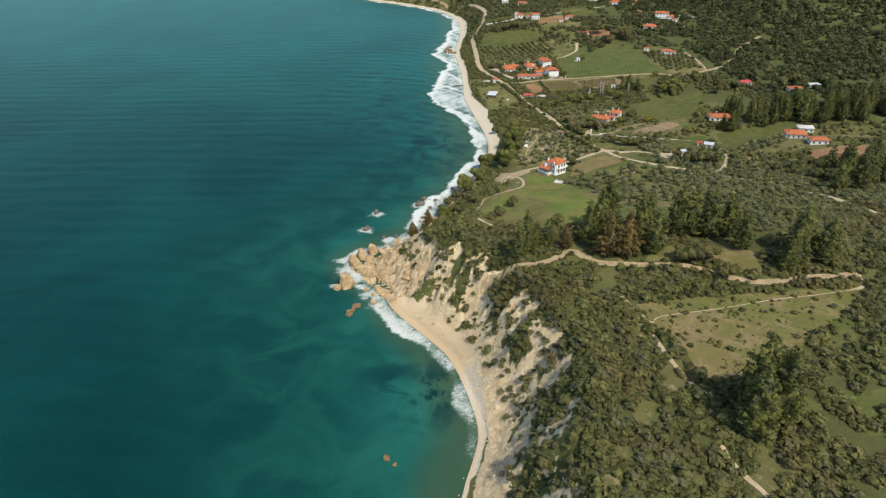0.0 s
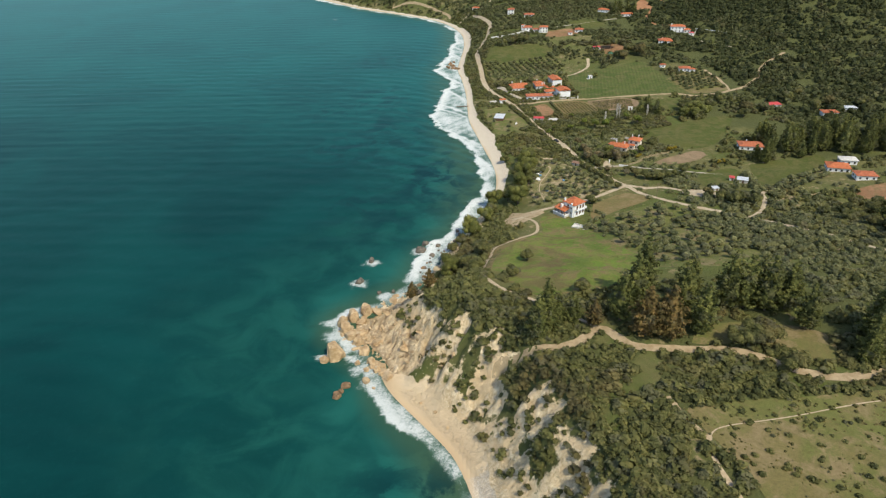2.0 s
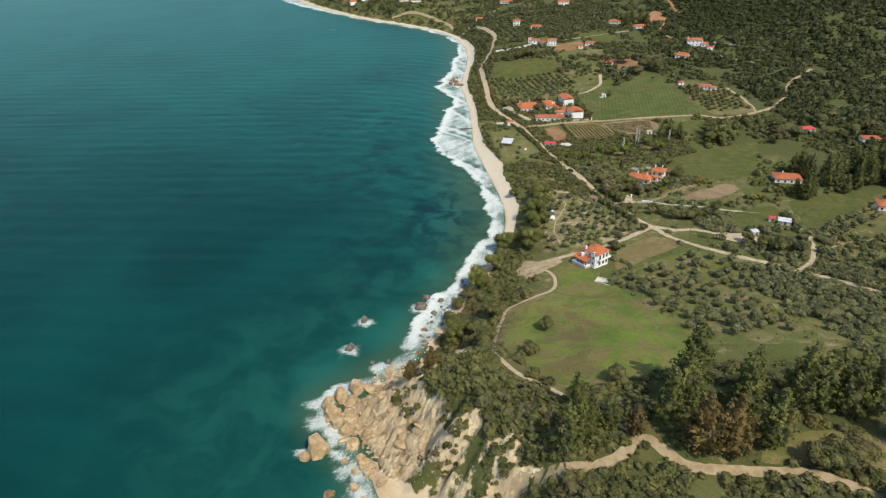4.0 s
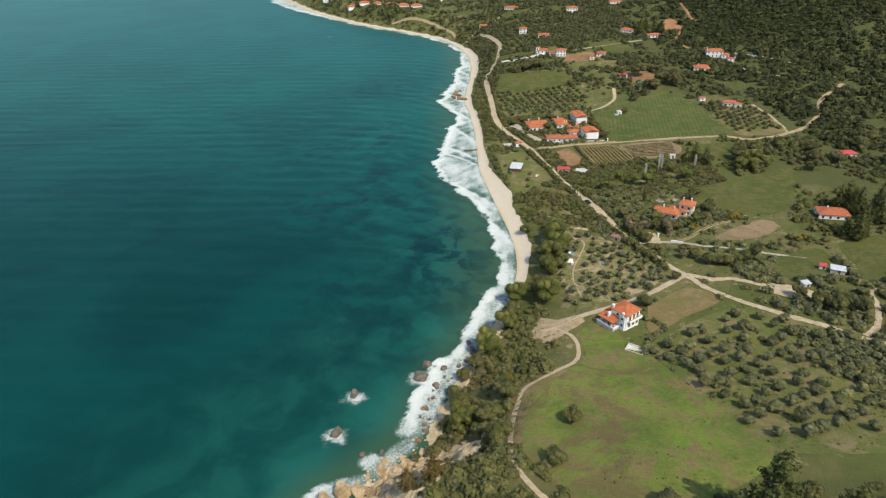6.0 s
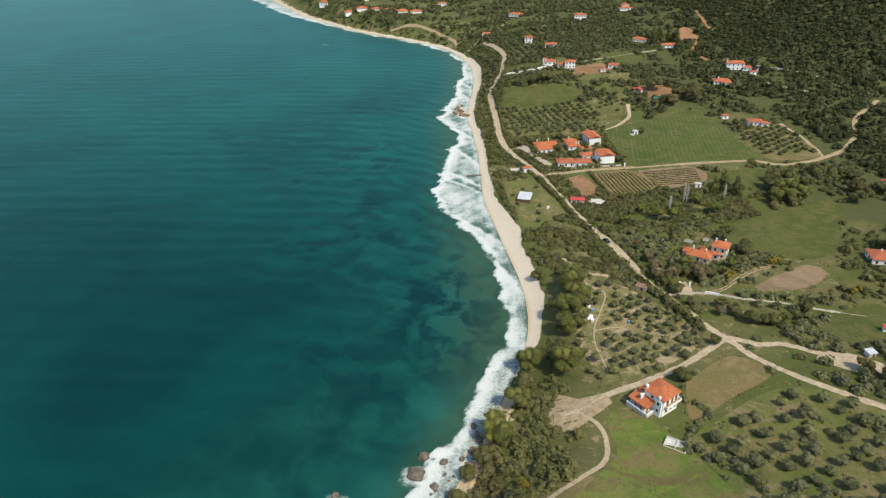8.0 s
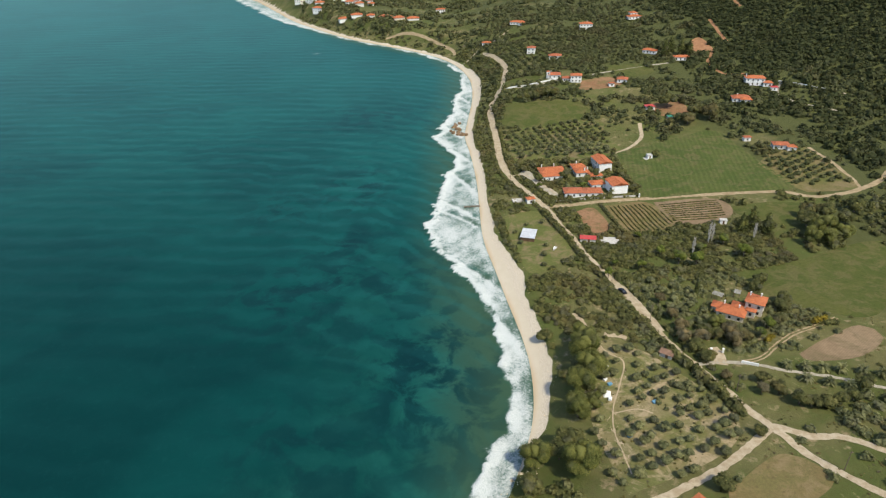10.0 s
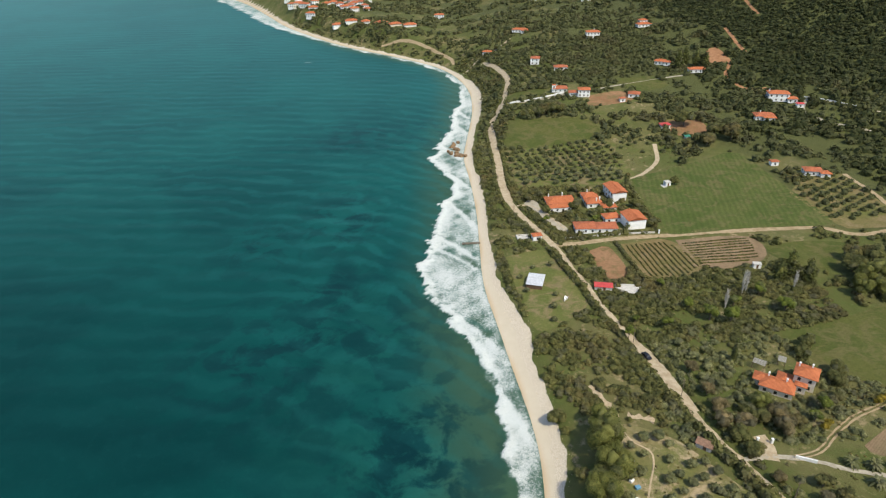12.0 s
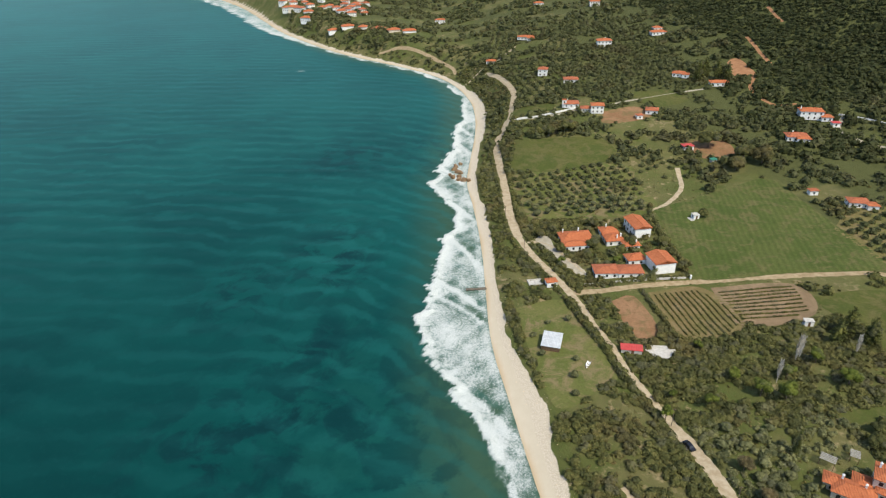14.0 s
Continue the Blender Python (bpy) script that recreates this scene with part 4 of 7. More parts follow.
def house(x, y, turn, wings, label, group="", **kw):
    wings = grown(wings, 1.26 if group == HG else 1.13 if group == CG else 1.0)
    r = max(max(g["w"], g["l"]) / 2 + np.hypot(g.get("cx", 0), g.get("cy", 0)) for g in wings) + 1.0
    root = thing("house", place(x, y, turn, r=r), label, "house", group)
    for g in wings:
        wing(root, **g)
    return root


CG, HG = "houses of the walled compound", "houses on the slopes"


# the white house on the headland: two storeys, balconies, a lean-to veranda on its seaward side
def white_house(x, y, turn):
    root = thing("house", place(x, y, turn, -1.1, 7.5), "white two-storey house with orange tiled roof and balcony", "house")
    part("wall", boxes((-3.6, -3.7, -2.2, 3.8, 3.7, 5.7)), WHITE, root)
    part("roof", hip_roof(7.4, 7.4, 5.7, 1.5, 0.5, cx=0.1), TILES, root)
    # the chimney block on the seaward corner
    part("wall", boxes((-4.4, -3.4, -2.2, -3.605, -1.2, 5.2)), WHITE, root)
    bm = bmesh.new()
    for up in (0.0, 0.15):
        c = [bm.verts.new(p) for p in ((-7.4, -0.9, 2.3 + up), (-3.605, -0.9, 3.4 + up), (-3.605, 6.6, 3.4 + up), (-7.4, 6.6, 2.3 + up))]
        bm.faces.new(c if up else c[::-1])
        if up:
            for i in range(4):
                bm.faces.new((low[i], low[(i + 1) % 4], c[(i + 1) % 4], c[i]))
        low = c
    part("veranda_roof", bm, TILES, root)
    part("wall", boxes((-3.6, 3.705, -2.2, 0.6, 6.3, 3.3)), WHITE, root)
    part("roof", hip_roof(4.2, 2.6, 3.3, 0.6, 0.3, cx=-1.5, cy=5.0), TILES, root)
    for yy in (-0.6, 1.7, 4.0, 6.2):
        part("post", boxes((-7.1, yy - 0.13, -2.2, -6.84, yy + 0.13, 2.33)), DARKWOOD, root)
    part("terrace", boxes((-7.7, -1.2, -2.2, -3.61, 6.8, 0.12)), CONCRETE, root)
    part("parapet", boxes((-7.7, -1.2, 0.12, -7.52, 6.8, 0.75), (-7.52, -1.2, 0.12, -4.45, -1.02, 0.75)), WHITE, root)
    part("balcony", boxes((-3.0, -4.9, 2.7, 4.0, -3.705, 2.88), (-3.0, -4.9, 2.88, 4.0, -4.76, 3.7), (3.86, -4.76, 2.88, 4.0, -3.705, 3.7)), WHITE, root)
    part("balcony", boxes((3.805, -2.0, 2.7, 4.9, 2.4, 2.88), (4.76, -2.0, 2.88, 4.9, 2.4, 3.6)), WHITE, root)
    part("balcony_floor", boxes((-2.98, -4.75, 2.881, 3.85, -3.72, 2.9)), TRACK, root)
    chimney(root, -3.2, 3.2, 5.0, 2.2, 0.7)
    chimney(root, -5.6, 3.2, 2.6, 2.2, 0.6)
    part("parapet", boxes((-5.3, 3.05, 2.8, -3.61, 3.35, 4.6)), WHITE, root, "white upstand wall between the chimneys")
    chimney(root, -4.0, -2.3, 5.2, 1.3, 0.6)
    for xx in (-1.6, 0.6, 2.6):
        for zz in (0.1, 2.95):
            opening(root, xx, -3.7, zz, 1.1, 2.05, "s", "door")
    opening(root, -4.4, -2.3, 3.6, 0.8, 1.0, "w")
    opening(root, -4.4, -2.3, 0.9, 0.8, 1.0, "w")
    for yy in (-2.4, 0.4, 2.6):
        for zz in (0.9, 3.5):
            opening(root, 3.8, yy, zz, 1.0, 1.2, "e")
    opening(root, -3.6, 0.6, 3.9, 0.9, 1.0, "w")
    return root


white_house(53.8, 252.3, 34)


def foundation(x, y, turn, label):
    root = thing("foundation", place(x, y, turn, 0.15, 3.5), label, "ruin")
    part("slab", boxes((-3.2, -2.2, -0.4, 3.2, 2.2, 0.3)), CONCRETE, root)
    part("wall", boxes((-3.2, -2.2, 0.3, 3.2, -2.0, 0.75), (-3.2, 2.0, 0.3, 3.2, 2.2, 0.75), (-3.2, -2.0, 0.3, -3.0, 2.0, 0.75), (3.0, -2.0, 0.3, 3.2, 2.0, 0.75), (-0.1, -2.0, 0.3, 0.1, 2.0, 0.7)), CONCRETE, root)


foundation(53.0, 238.5, -35, "roofless pale concrete block foundation in the grass")
foundation(39.6, 419.8, 6, "roofless grey block ruin beside a small hut")

# the villa in its garden
house(93.6, 329.0, -34, [
    dict(w=10.0, l=6.2, floors=1, wall=CREAM, rise=1.7, chims=((-3.2, 1.8), (2.4, 1.2)), sides="swe"),
    dict(w=4.2, l=4.0, floors=1, cx=-5.2, cy=1.4, wall=CREAM, rise=1.1, sides="sw"),
    dict(w=4.2, l=5.0, floors=1, cx=1.6, cy=4.6, wall=CREAM, rise=1.2, sides=""),
], "cream villa with rambling orange tiled roofs")
house(101.4, 330.4, -36, [
    dict(w=6.6, l=6.6, floors=2, wall=CREAM, rise=1.3, chims=((-2.6, 1.2), (1.2, 2.2)), sides="swe"),
    dict(w=3.4, l=2.2, floors=1, cx=-0.6, cy=-4.4, wall=CREAM, rise=0.6, sides="s", eave=0.3),
], "cream two-storey house with orange tiled roof beside the villa")


def patio(x, y, turn, w, l, label, mat, h=2.6):
    root = thing("pergola", place(x, y, turn, 0.0, 4.0), label, "pergola")
    for sx in (-1, 1):
        for sy in (-1, 1):
            part("post", boxes((sx * (w / 2 - 0.2) - 0.07, sy * (l / 2 - 0.2) - 0.07, -0.3, sx * (w / 2 - 0.2) + 0.07, sy * (l / 2 - 0.2) + 0.07, h)), DARKWOOD, root)
    n = int(l / 0.55)
    for k in range(n):
        yy = -l / 2 + (k + 0.5) * l / n
        part("slat", boxes((-w / 2, yy - 0.2, h, w / 2, yy + 0.2, h + 0.06)), mat, root)


patio(92.8, 337.5, -40, 4.2, 3.2, "grey slatted pergola behind the villa", OLDBOARD)
patio(99.5, 338.5, -32, 2.6, 3.4, "weathered grey pergola by the two-storey house", OLDBOARD)

# the compound of holiday houses beside the lane
house(58.8, 446.5, 4, [
    dict(w=13.5, l=8.5, floors=1, cx=0.4, cy=2.2, rise=1.7, chims=((-5.0, 2.5), (2.0, 3.0)), sides="swe"),
    dict(w=11.0, l=4.6, floors=1, cx=-1.4, cy=-4.4, rise=0.9, sides="swe", eave=0.4),
], "white bungalow with orange tiled roofs and terrace", CG)
house(72.5, 447.5, 4, [
    dict(w=7.0, l=6.0, floors=1, cx=0.2, cy=5.0, rise=1.3, chims=((-0.5, 2.0),), sides="sw"),
    dict(w=7.2, l=6.2, floors=1, cx=0.0, cy=-2.2, rise=1.5, chims=((1.0, -1.9), (3.0, -0.6)), sides="swe"),
    dict(w=6.5, l=5.0, floors=1, cx=5.6, cy=-8.2, rise=1.2, sides="s", chims=((2.0, -0.8),)),
], "white holiday house with stepped orange roofs", CG)
house(83.6, 452.5, 8, [dict(w=7.2, l=12.0, floors=2, rise=1.2, hip=False, sides="w")], "tall white house with long orange gable roof", CG)
house(83.2, 425.5, 8, [
    dict(w=8.2, l=9.0, floors=2, cx=0.3, cy=-0.8, rise=1.3, hip=False, sides="e"),
    dict(w=7.0, l=5.2, floors=1, cx=-7.4, cy=6.0, rise=1.2, sides="sw"),
], "white two-storey house with layered orange roofs", CG)
house(68.0, 422.8, -2, [dict(w=9.0, l=6.6, floors=1, cx=-4.4, cy=0.2, rise=1.1, roof=OLDTILES, sides="swe"), dict(w=9.4, l=6.2, floors=1, cx=4.9, cy=-0.3, rise=1.0, roof=OLDTILES, sides="se")],
      "long low white house with weathered red roof", CG)
house(44.6, 417.6, 8, [dict(w=4.6, l=3.4, floors=1, rise=0.6, eave=0.3, sides="s")], "small white hut with orange tiled roof by the lane")


def sheet_roof(w, l, z0, z1, n, name_bm=None):
    """A corrugated single-pitch roof: n ribs along the fall."""
    bm = bmesh.new()
    rows = []
    for yy, z in ((-l / 2, z0), (l / 2, z1)):
        rows.append([bm.verts.new((-w / 2 + w * k / n, yy, z + (0.07 if k % 2 else 0.0))) for k in range(n + 1)])
    for k in range(n):
        bm.faces.new((rows[0][k], rows[0][k + 1], rows[1][k + 1], rows[1][k]))
    geo = bmesh.ops.extrude_face_region(bm, geom=bm.faces[:])
    bmesh.ops.translate(bm, vec=(0, 0, -0.07), verts=[e for e in geo["geom"] if isinstance(e, bmesh.types.BMVert)])
    return bm


def barn(x, y, turn, w, l, label, roof, wall, h0=2.4, h1=3.3, r=5.0):
    root = thing("barn", place(x, y, turn, 0.2, r), label, "barn")
    bm = bmesh.new()
    a, b = w / 2 - 0.3, l / 2 - 0.3
    lo = [bm.verts.new((sx * a, sy * b, -0.4)) for sx, sy in ((-1, -1), (1, -1), (1, 1), (-1, 1))]
    hi = [bm.verts.new((sx * a, sy * b, (h0 if sy < 0 else h1) - 0.05)) for sx, sy in ((-1, -1), (1, -1), (1, 1), (-1, 1))]
    for i in range(4):
        bm.faces.new((lo[i], lo[(i + 1) % 4], hi[(i + 1) % 4], hi[i]))
    bm.faces.new(hi)
    part("wall", bm, wall, root)
    part("roof", sheet_roof(w, l, h0, h1, max(8, int(w / 0.3))), roof, root)
    opening(root, 0.4, -b, 0.1, 1.0, 1.9, "s", "door")
    return root


barn(39.3, 385.5, -18, 7.4, 8.6, "wooden beach barn with ribbed grey metal roof", METAL, DARKWOOD)
barn(61.3, 381.0, -12, 8.0, 3.6, "low shed with faded red sheet roof", REDPAINT, CONCRETE, 1.9, 2.3)
barn(131.0, 276.5, -25, 6.0, 4.0, "grey sheet-metal shed among the plots", METAL, CONCRETE, 2.2, 2.7)
barn(116.0, 268.5, 10, 3.4, 3.0, "small pale grey field shed", METAL, CONCRETE, 2.0, 2.3)
barn(67.5, 310.4, -38, 5.2, 2.8, "old stone shed with brown tiled roof by the road", BROWNROOF, CONCRETE, 1.9, 2.4, 3.5)
barn(137.0, 513.5, 12, 4.2, 3.4, "low shed with bright green roof", GREENPAINT, CONCRETE, 2.0, 2.4)
barn(127.8, 279.5, -25, 3.0, 2.6, "small shed with red roof beside the grey one", REDPAINT, WHITE, 2.0, 2.4, 2.5)


def slab_yard(x, y, turn, w, l, label):
    root = thing("concrete_slab", place(x, y, turn, 0.0, max(w, l) / 2), label, "slab")
    part("slab", boxes((-w / 2, -l / 2, -0.4, w / 2, l / 2, 0.22)), CONCRETE, root)


slab_yard(69.5, 380.0, -8, 11.0, 7.5, "cracked pale concrete yard among bushes")


def small_white(x, y, turn, w, l, h, label):
    root = thing("hut", place(x, y, turn, 0.1, 3.5), label, "hut")
    part("wall", boxes((-w / 2, -l / 2, -0.3, w / 2, l / 2, h)), WHITE, root)
    part("roof", boxes((-w / 2 - 0.2, -l / 2 - 0.2, h, w / 2 + 0.2, l / 2 + 0.2, h + 0.15)), CONCRETE, root)
    part("terrace", boxes((-w / 2 - 2.0, -l / 2 - 1.2, -0.3, -w / 2 - 0.01, l / 2, 0.15)), CONCRETE, root)
    opening(root, 0, -l / 2, 0.1, 0.9, 1.9, "s", "door")
    opening(root, -w / 2, 0, 0.9, 0.8, 0.9, "w")


small_white(109.5, 461.5, 8, 3.0, 3.0, 2.4, "tiny flat-roofed white pump house in the field")
small_white(116.0, 389.0, -10, 3.2, 2.2, 2.2, "small white caravan-like hut among bushes")

# houses scattered over the slopes
house(199.5, 547.0, -14, [dict(w=11, l=7, floors=2, cx=-1.5, rise=1.3, chims=((-5.0, 0),)), dict(w=5, l=5, floors=1, cx=5.5, cy=-3, rise=1.0, sides="s")], "large white house with orange roof and arches", HG)
house(182.0, 527.5, -12, [dict(w=10, l=7, floors=1, rise=1.6, roof=OLDTILES, chims=((-2, 0.5),)), dict(w=6, l=4, floors=1, cx=2, cy=-4, rise=1.0)], "wide bungalow with orange tiled roof", HG)
house(205.0, 536.0, -10, [dict(w=3.5, l=3, floors=1, rise=0.5, roof=REDPAINT, sides="s")], "small outbuilding with bright red roof", HG)
house(173.5, 602.0, -8, [dict(w=11, l=5.5, floors=1, rise=1.1, sides="s")], "long white house with orange roof under trees", HG)
house(156.5, 622.0, -25, [dict(w=7, l=6, floors=1, rise=1.2), dict(w=4, l=4, floors=1, cx=4.5, cy=-2.5, rise=0.9, sides="s")], "white house with orange hipped roof", HG)
house(125.0, 570.5, -20, [dict(w=6.5, l=6, floors=1, rise=1.2, roof=OLDTILES, sides="se")], "white cottage with red tiled roof", HG)
house(116.5, 564.5, 0, [dict(w=3.2, l=3, floors=1, rise=0.6, roof=OLDTILES, sides="s")], "small white annexe with red roof", HG)
house(84.5, 588.5, -6, [dict(w=8.5, l=7, floors=1, rise=1.3, roof=OLDTILES, chims=((-2, 1),)), dict(w=2.2, l=2.2, floors=2, cx=-4, cy=-2, rise=0.6, sides="s", eave=0.2)], "white house with small tower and orange roof", HG)
house(94.5, 576.0, -10, [dict(w=7, l=6, floors=2, cx=2, rise=1.1, sides="se"), dict(w=6, l=5, floors=1, cx=-4, cy=1, rise=1.1, roof=OLDTILES, sides="s")], "white two-storey house with orange roof", HG)
house(92.0, 628.0, -8, [dict(w=9, l=6, floors=1, rise=1.2, roof=OLDTILES)], "white house with red roof by the groves", HG)
house(78.5, 651.0, -15, [dict(w=6, l=6.5, floors=2, rise=1.2, roof=OLDTILES)], "tall white house with red roof", HG)
house(127.5, 692.0, -5, [dict(w=10, l=7, floors=2, rise=1.3, chims=((1, 1),))], "white two-storey villa with orange roof on the slope", HG)
house(168.5, 702.5, 5, [dict(w=11, l=6, floors=1, cx=0, rise=1.3), dict(w=6, l=5, floors=2, cx=1, cy=5, rise=1.1)], "white hillside house with red roofs and terrace", HG)
house(79.5, 741.0, -18, [dict(w=13, l=6, floors=1, rise=1.2), dict(w=6, l=5, floors=1, cx=5, cy=-4, rise=1.0)], "long white house with orange roofs", HG)
house(49.5, 707.0, -8, [dict(w=7, l=5, floors=1, rise=1.1)], "white cottage with orange roof above the bay", HG)
house(129.5, 527.5, 5, [dict(w=5, l=4, floors=1, rise=0.7, roof=REDPAINT)], "pale hut with red roof in the groves", HG)
house(175.0, 464.0, -14, [dict(w=7.5, l=5.5, floors=1, rise=1.1, roof=OLDTILES), dict(w=4, l=4, floors=1, cx=4.5, cy=-3, rise=0.6, sides="se")], "white farmhouse with red roof and annexe", HG)
house(164.0, 476.5, 0, [dict(w=3.5, l=2.5, floors=1, rise=0.5, roof=OLDTILES, sides="s")], "low shed with red tiled roof", HG)
house(155.0, 321.0, -15, [dict(w=11, l=7.5, floors=1, rise=1.5, roof=OLDTILES, sides="sw", chims=((-2, 0.5),))], "white bungalow with broad orange roof", HG)
house(177.5, 286.5, -20, [dict(w=9, l=7, floors=1, rise=1.5, sides="sw")], "white bungalow with wide orange roof and yard", HG)
house(181.5, 274.0, -12, [dict(w=8, l=5.5, floors=1, rise=1.0, roof=OLDTILES, sides="sw")], "low stone barn with brown tiled roof", HG)
house(186.5, 294.0, -15, [dict(w=7, l=5, floors=1, rise=0.6, roof=CONCRETE, sides="sw")], "grey flat-pitched farm building", HG)
house(194.0, 378.0, 0, [dict(w=7, l=5, floors=1, rise=0.9, roof=REDPAINT, sides="s")], "white house with bright red roof", HG)
house(215.0, 359.0, -8, [dict(w=8, l=5, floors=1, rise=0.9, roof=OLDTILES, sides="s")], "low house with red roof among trees", HG)
house(229.0, 364.0, -8, [dict(w=6, l=4, floors=1, rise=0.6, roof=METAL, sides="s")], "white shed with pale roof among trees", HG)
house(110.0, 878.0, 0, [dict(w=9, l=7, floors=1, rise=1.3)], "distant white house with red roof", HG)
house(152.0, 828.0, -5, [dict(w=9, l=6, floors=2, rise=1.3)], "distant white two-storey house with red roof", HG)
house(15.0, 900.0, -5, [dict(w=10, l=6, floors=2, rise=1.2)], "pale house among distant trees", HG)


# the far village above the bay
def village():
    rs = np.random.RandomState(5)
    spots = []
    for k in range(6):
        spots.append((-88 + 15 * k + rs.uniform(-1, 1), 872 - 8 * k + rs.uniform(-2, 2), 1))
    for k in range(64):
        for _ in range(40):
            u, v = rs.uniform(-200, -60), rs.uniform(925, 1220)
            if inland(u, v) > 18 + 0.05 * (v - 930) and inland(u, v) < 120 and all(np.hypot(u - a, v - b) > 13 for a, b, _ in spots):
                spots.append((u, v, int(rs.randint(1, 4))))
                break
    for k, (x, y, fl) in enumerate(spots):
        white = rs.rand() < 0.8
        w, l = rs.uniform(9, 15), rs.uniform(8, 12)
        house(x, y, rs.uniform(-25, 25), [dict(w=w, l=l, floors=min(fl, 2), rise=2.0, eave=0.8, wall=WHITE if white else CREAM, roof=TILES if rs.rand() < 0.6 else OLDTILES, sides="s" if fl > 1 else "", base=3.0)],
              "pale village house of %s with a red tiled roof" % {1: "one storey", 2: "two storeys"}[min(fl, 2)], "far seaside village")


village()


# ---- plants ----
def clear_of(x, y, margin=0.6):
    """True where no road, field, beach or building is."""
    ok = np.ones(x.shape, bool)
    for line, width in ROADS:
        lo, hi = line.min(0) - 5, line.max(0) + 5
        near = np.where(ok & (x > lo[0]) & (x < hi[0]) & (y > lo[1]) & (y < hi[1]))[0]
        if len(near):
            dd = np.min((x[near, None] - line[None, ::2, 0]) ** 2 + (y[near, None] - line[None, ::2, 1]) ** 2, 1)
            ok[near[dd < (width / 2 + margin) ** 2]] = False
    for poly in FIELDS:
        lo, hi = poly.min(0), poly.max(0)
        near = np.where(ok & (x > lo[0]) & (x < hi[0]) & (y > lo[1]) & (y < hi[1]))[0]
        if len(near):
            ok[near[inside(poly, x[near], y[near])]] = False
    for px, py, r in PLOTS:
        ok &= np.hypot(x - px, y - py) > r * 0.62 + margin
    ok &= inland(x, y) > beach_width(y) + margin
    return ok


def leaf_cloud(rs, n, r, tall, leaf, lumps=5, low=-0.25):
    """n leaf clumps, three corners each, on the lumpy shell of a crown."""
    d = rs.randn(n * 3, 3)
    d /= np.linalg.norm(d, axis=1)[:, None]
    d = d[d[:, 2] > low][:n]
    n = len(d)
    c = rs.randn(lumps, 3)
    c /= np.linalg.norm(c, axis=1)[:, None]
    lump = np.max(d @ c.T, 1)
    rad = r * (0.58 + 0.42 * np.clip(lump, 0, 1)) * rs.uniform(0.80, 1.06, n)
    p = d * rad[:, None]
    nor = d + 0.32 * rs.randn(n, 3)
    nor[:, 2] += 0.25
    nor /= np.linalg.norm(nor, axis=1)[:, None]
    a = np.cross(nor, rs.randn(n, 3))
    a /= np.linalg.norm(a, axis=1)[:, None]
    b = np.cross(nor, a)
    s = leaf * rs.uniform(0.6, 1.3, (n, 1))
    q = np.stack([p - a * s - b * s * 0.6, p + a * s - b * s * 0.6, p + b * s * 1.1 + nor * s * 0.25], 1)
    q[..., 2] *= tall
    return q.reshape(-1, 3)


def ico(level):
    bm = bmesh.new()
    bmesh.ops.create_icosphere(bm, subdivisions=level, radius=1.0)
    v = np.array([tuple(p.co) for p in bm.verts])
    f = np.array([[p.index for p in q.verts] for q in bm.faces])
    bm.free()
    return v, f


BALLS = {1: ico(1), 2: ico(2), 3: ico(3)}


def lump(rs, r, tall, level=2, rough=0.22, low=-0.6):
    """The leafy mass inside a crown: an uneven rounded body, open below. Places and triangles."""
    v, f = BALLS[level]
    c = rs.randn(6, 3)
    c /= np.linalg.norm(c, axis=1)[:, None]
    bulge = np.max(v @ c.T, 1)
    p = v * (r * (0.70 + 0.26 * bulge + rough * (rs.rand(len(v)) - 0.5)))[:, None]
    f = f[(v[f][:, :, 2] > low).all(1)]
    p[:, 2] *= tall
    return p, f


def cloud_mesh(name, verts, mat, bodies=()):
    """Leaf clumps (three corners each) and leafy bodies in one mesh."""
    n = len(verts)
    tri = [np.arange(n).reshape(-1, 3)]
    pts = [np.asarray(verts, float).reshape(-1, 3)]
    for p, f in bodies:
        pts.append(p)
        tri.append(f + n)
        n += len(p)
    return big_mesh(name, np.concatenate(pts), np.concatenate(tri), mat, True)


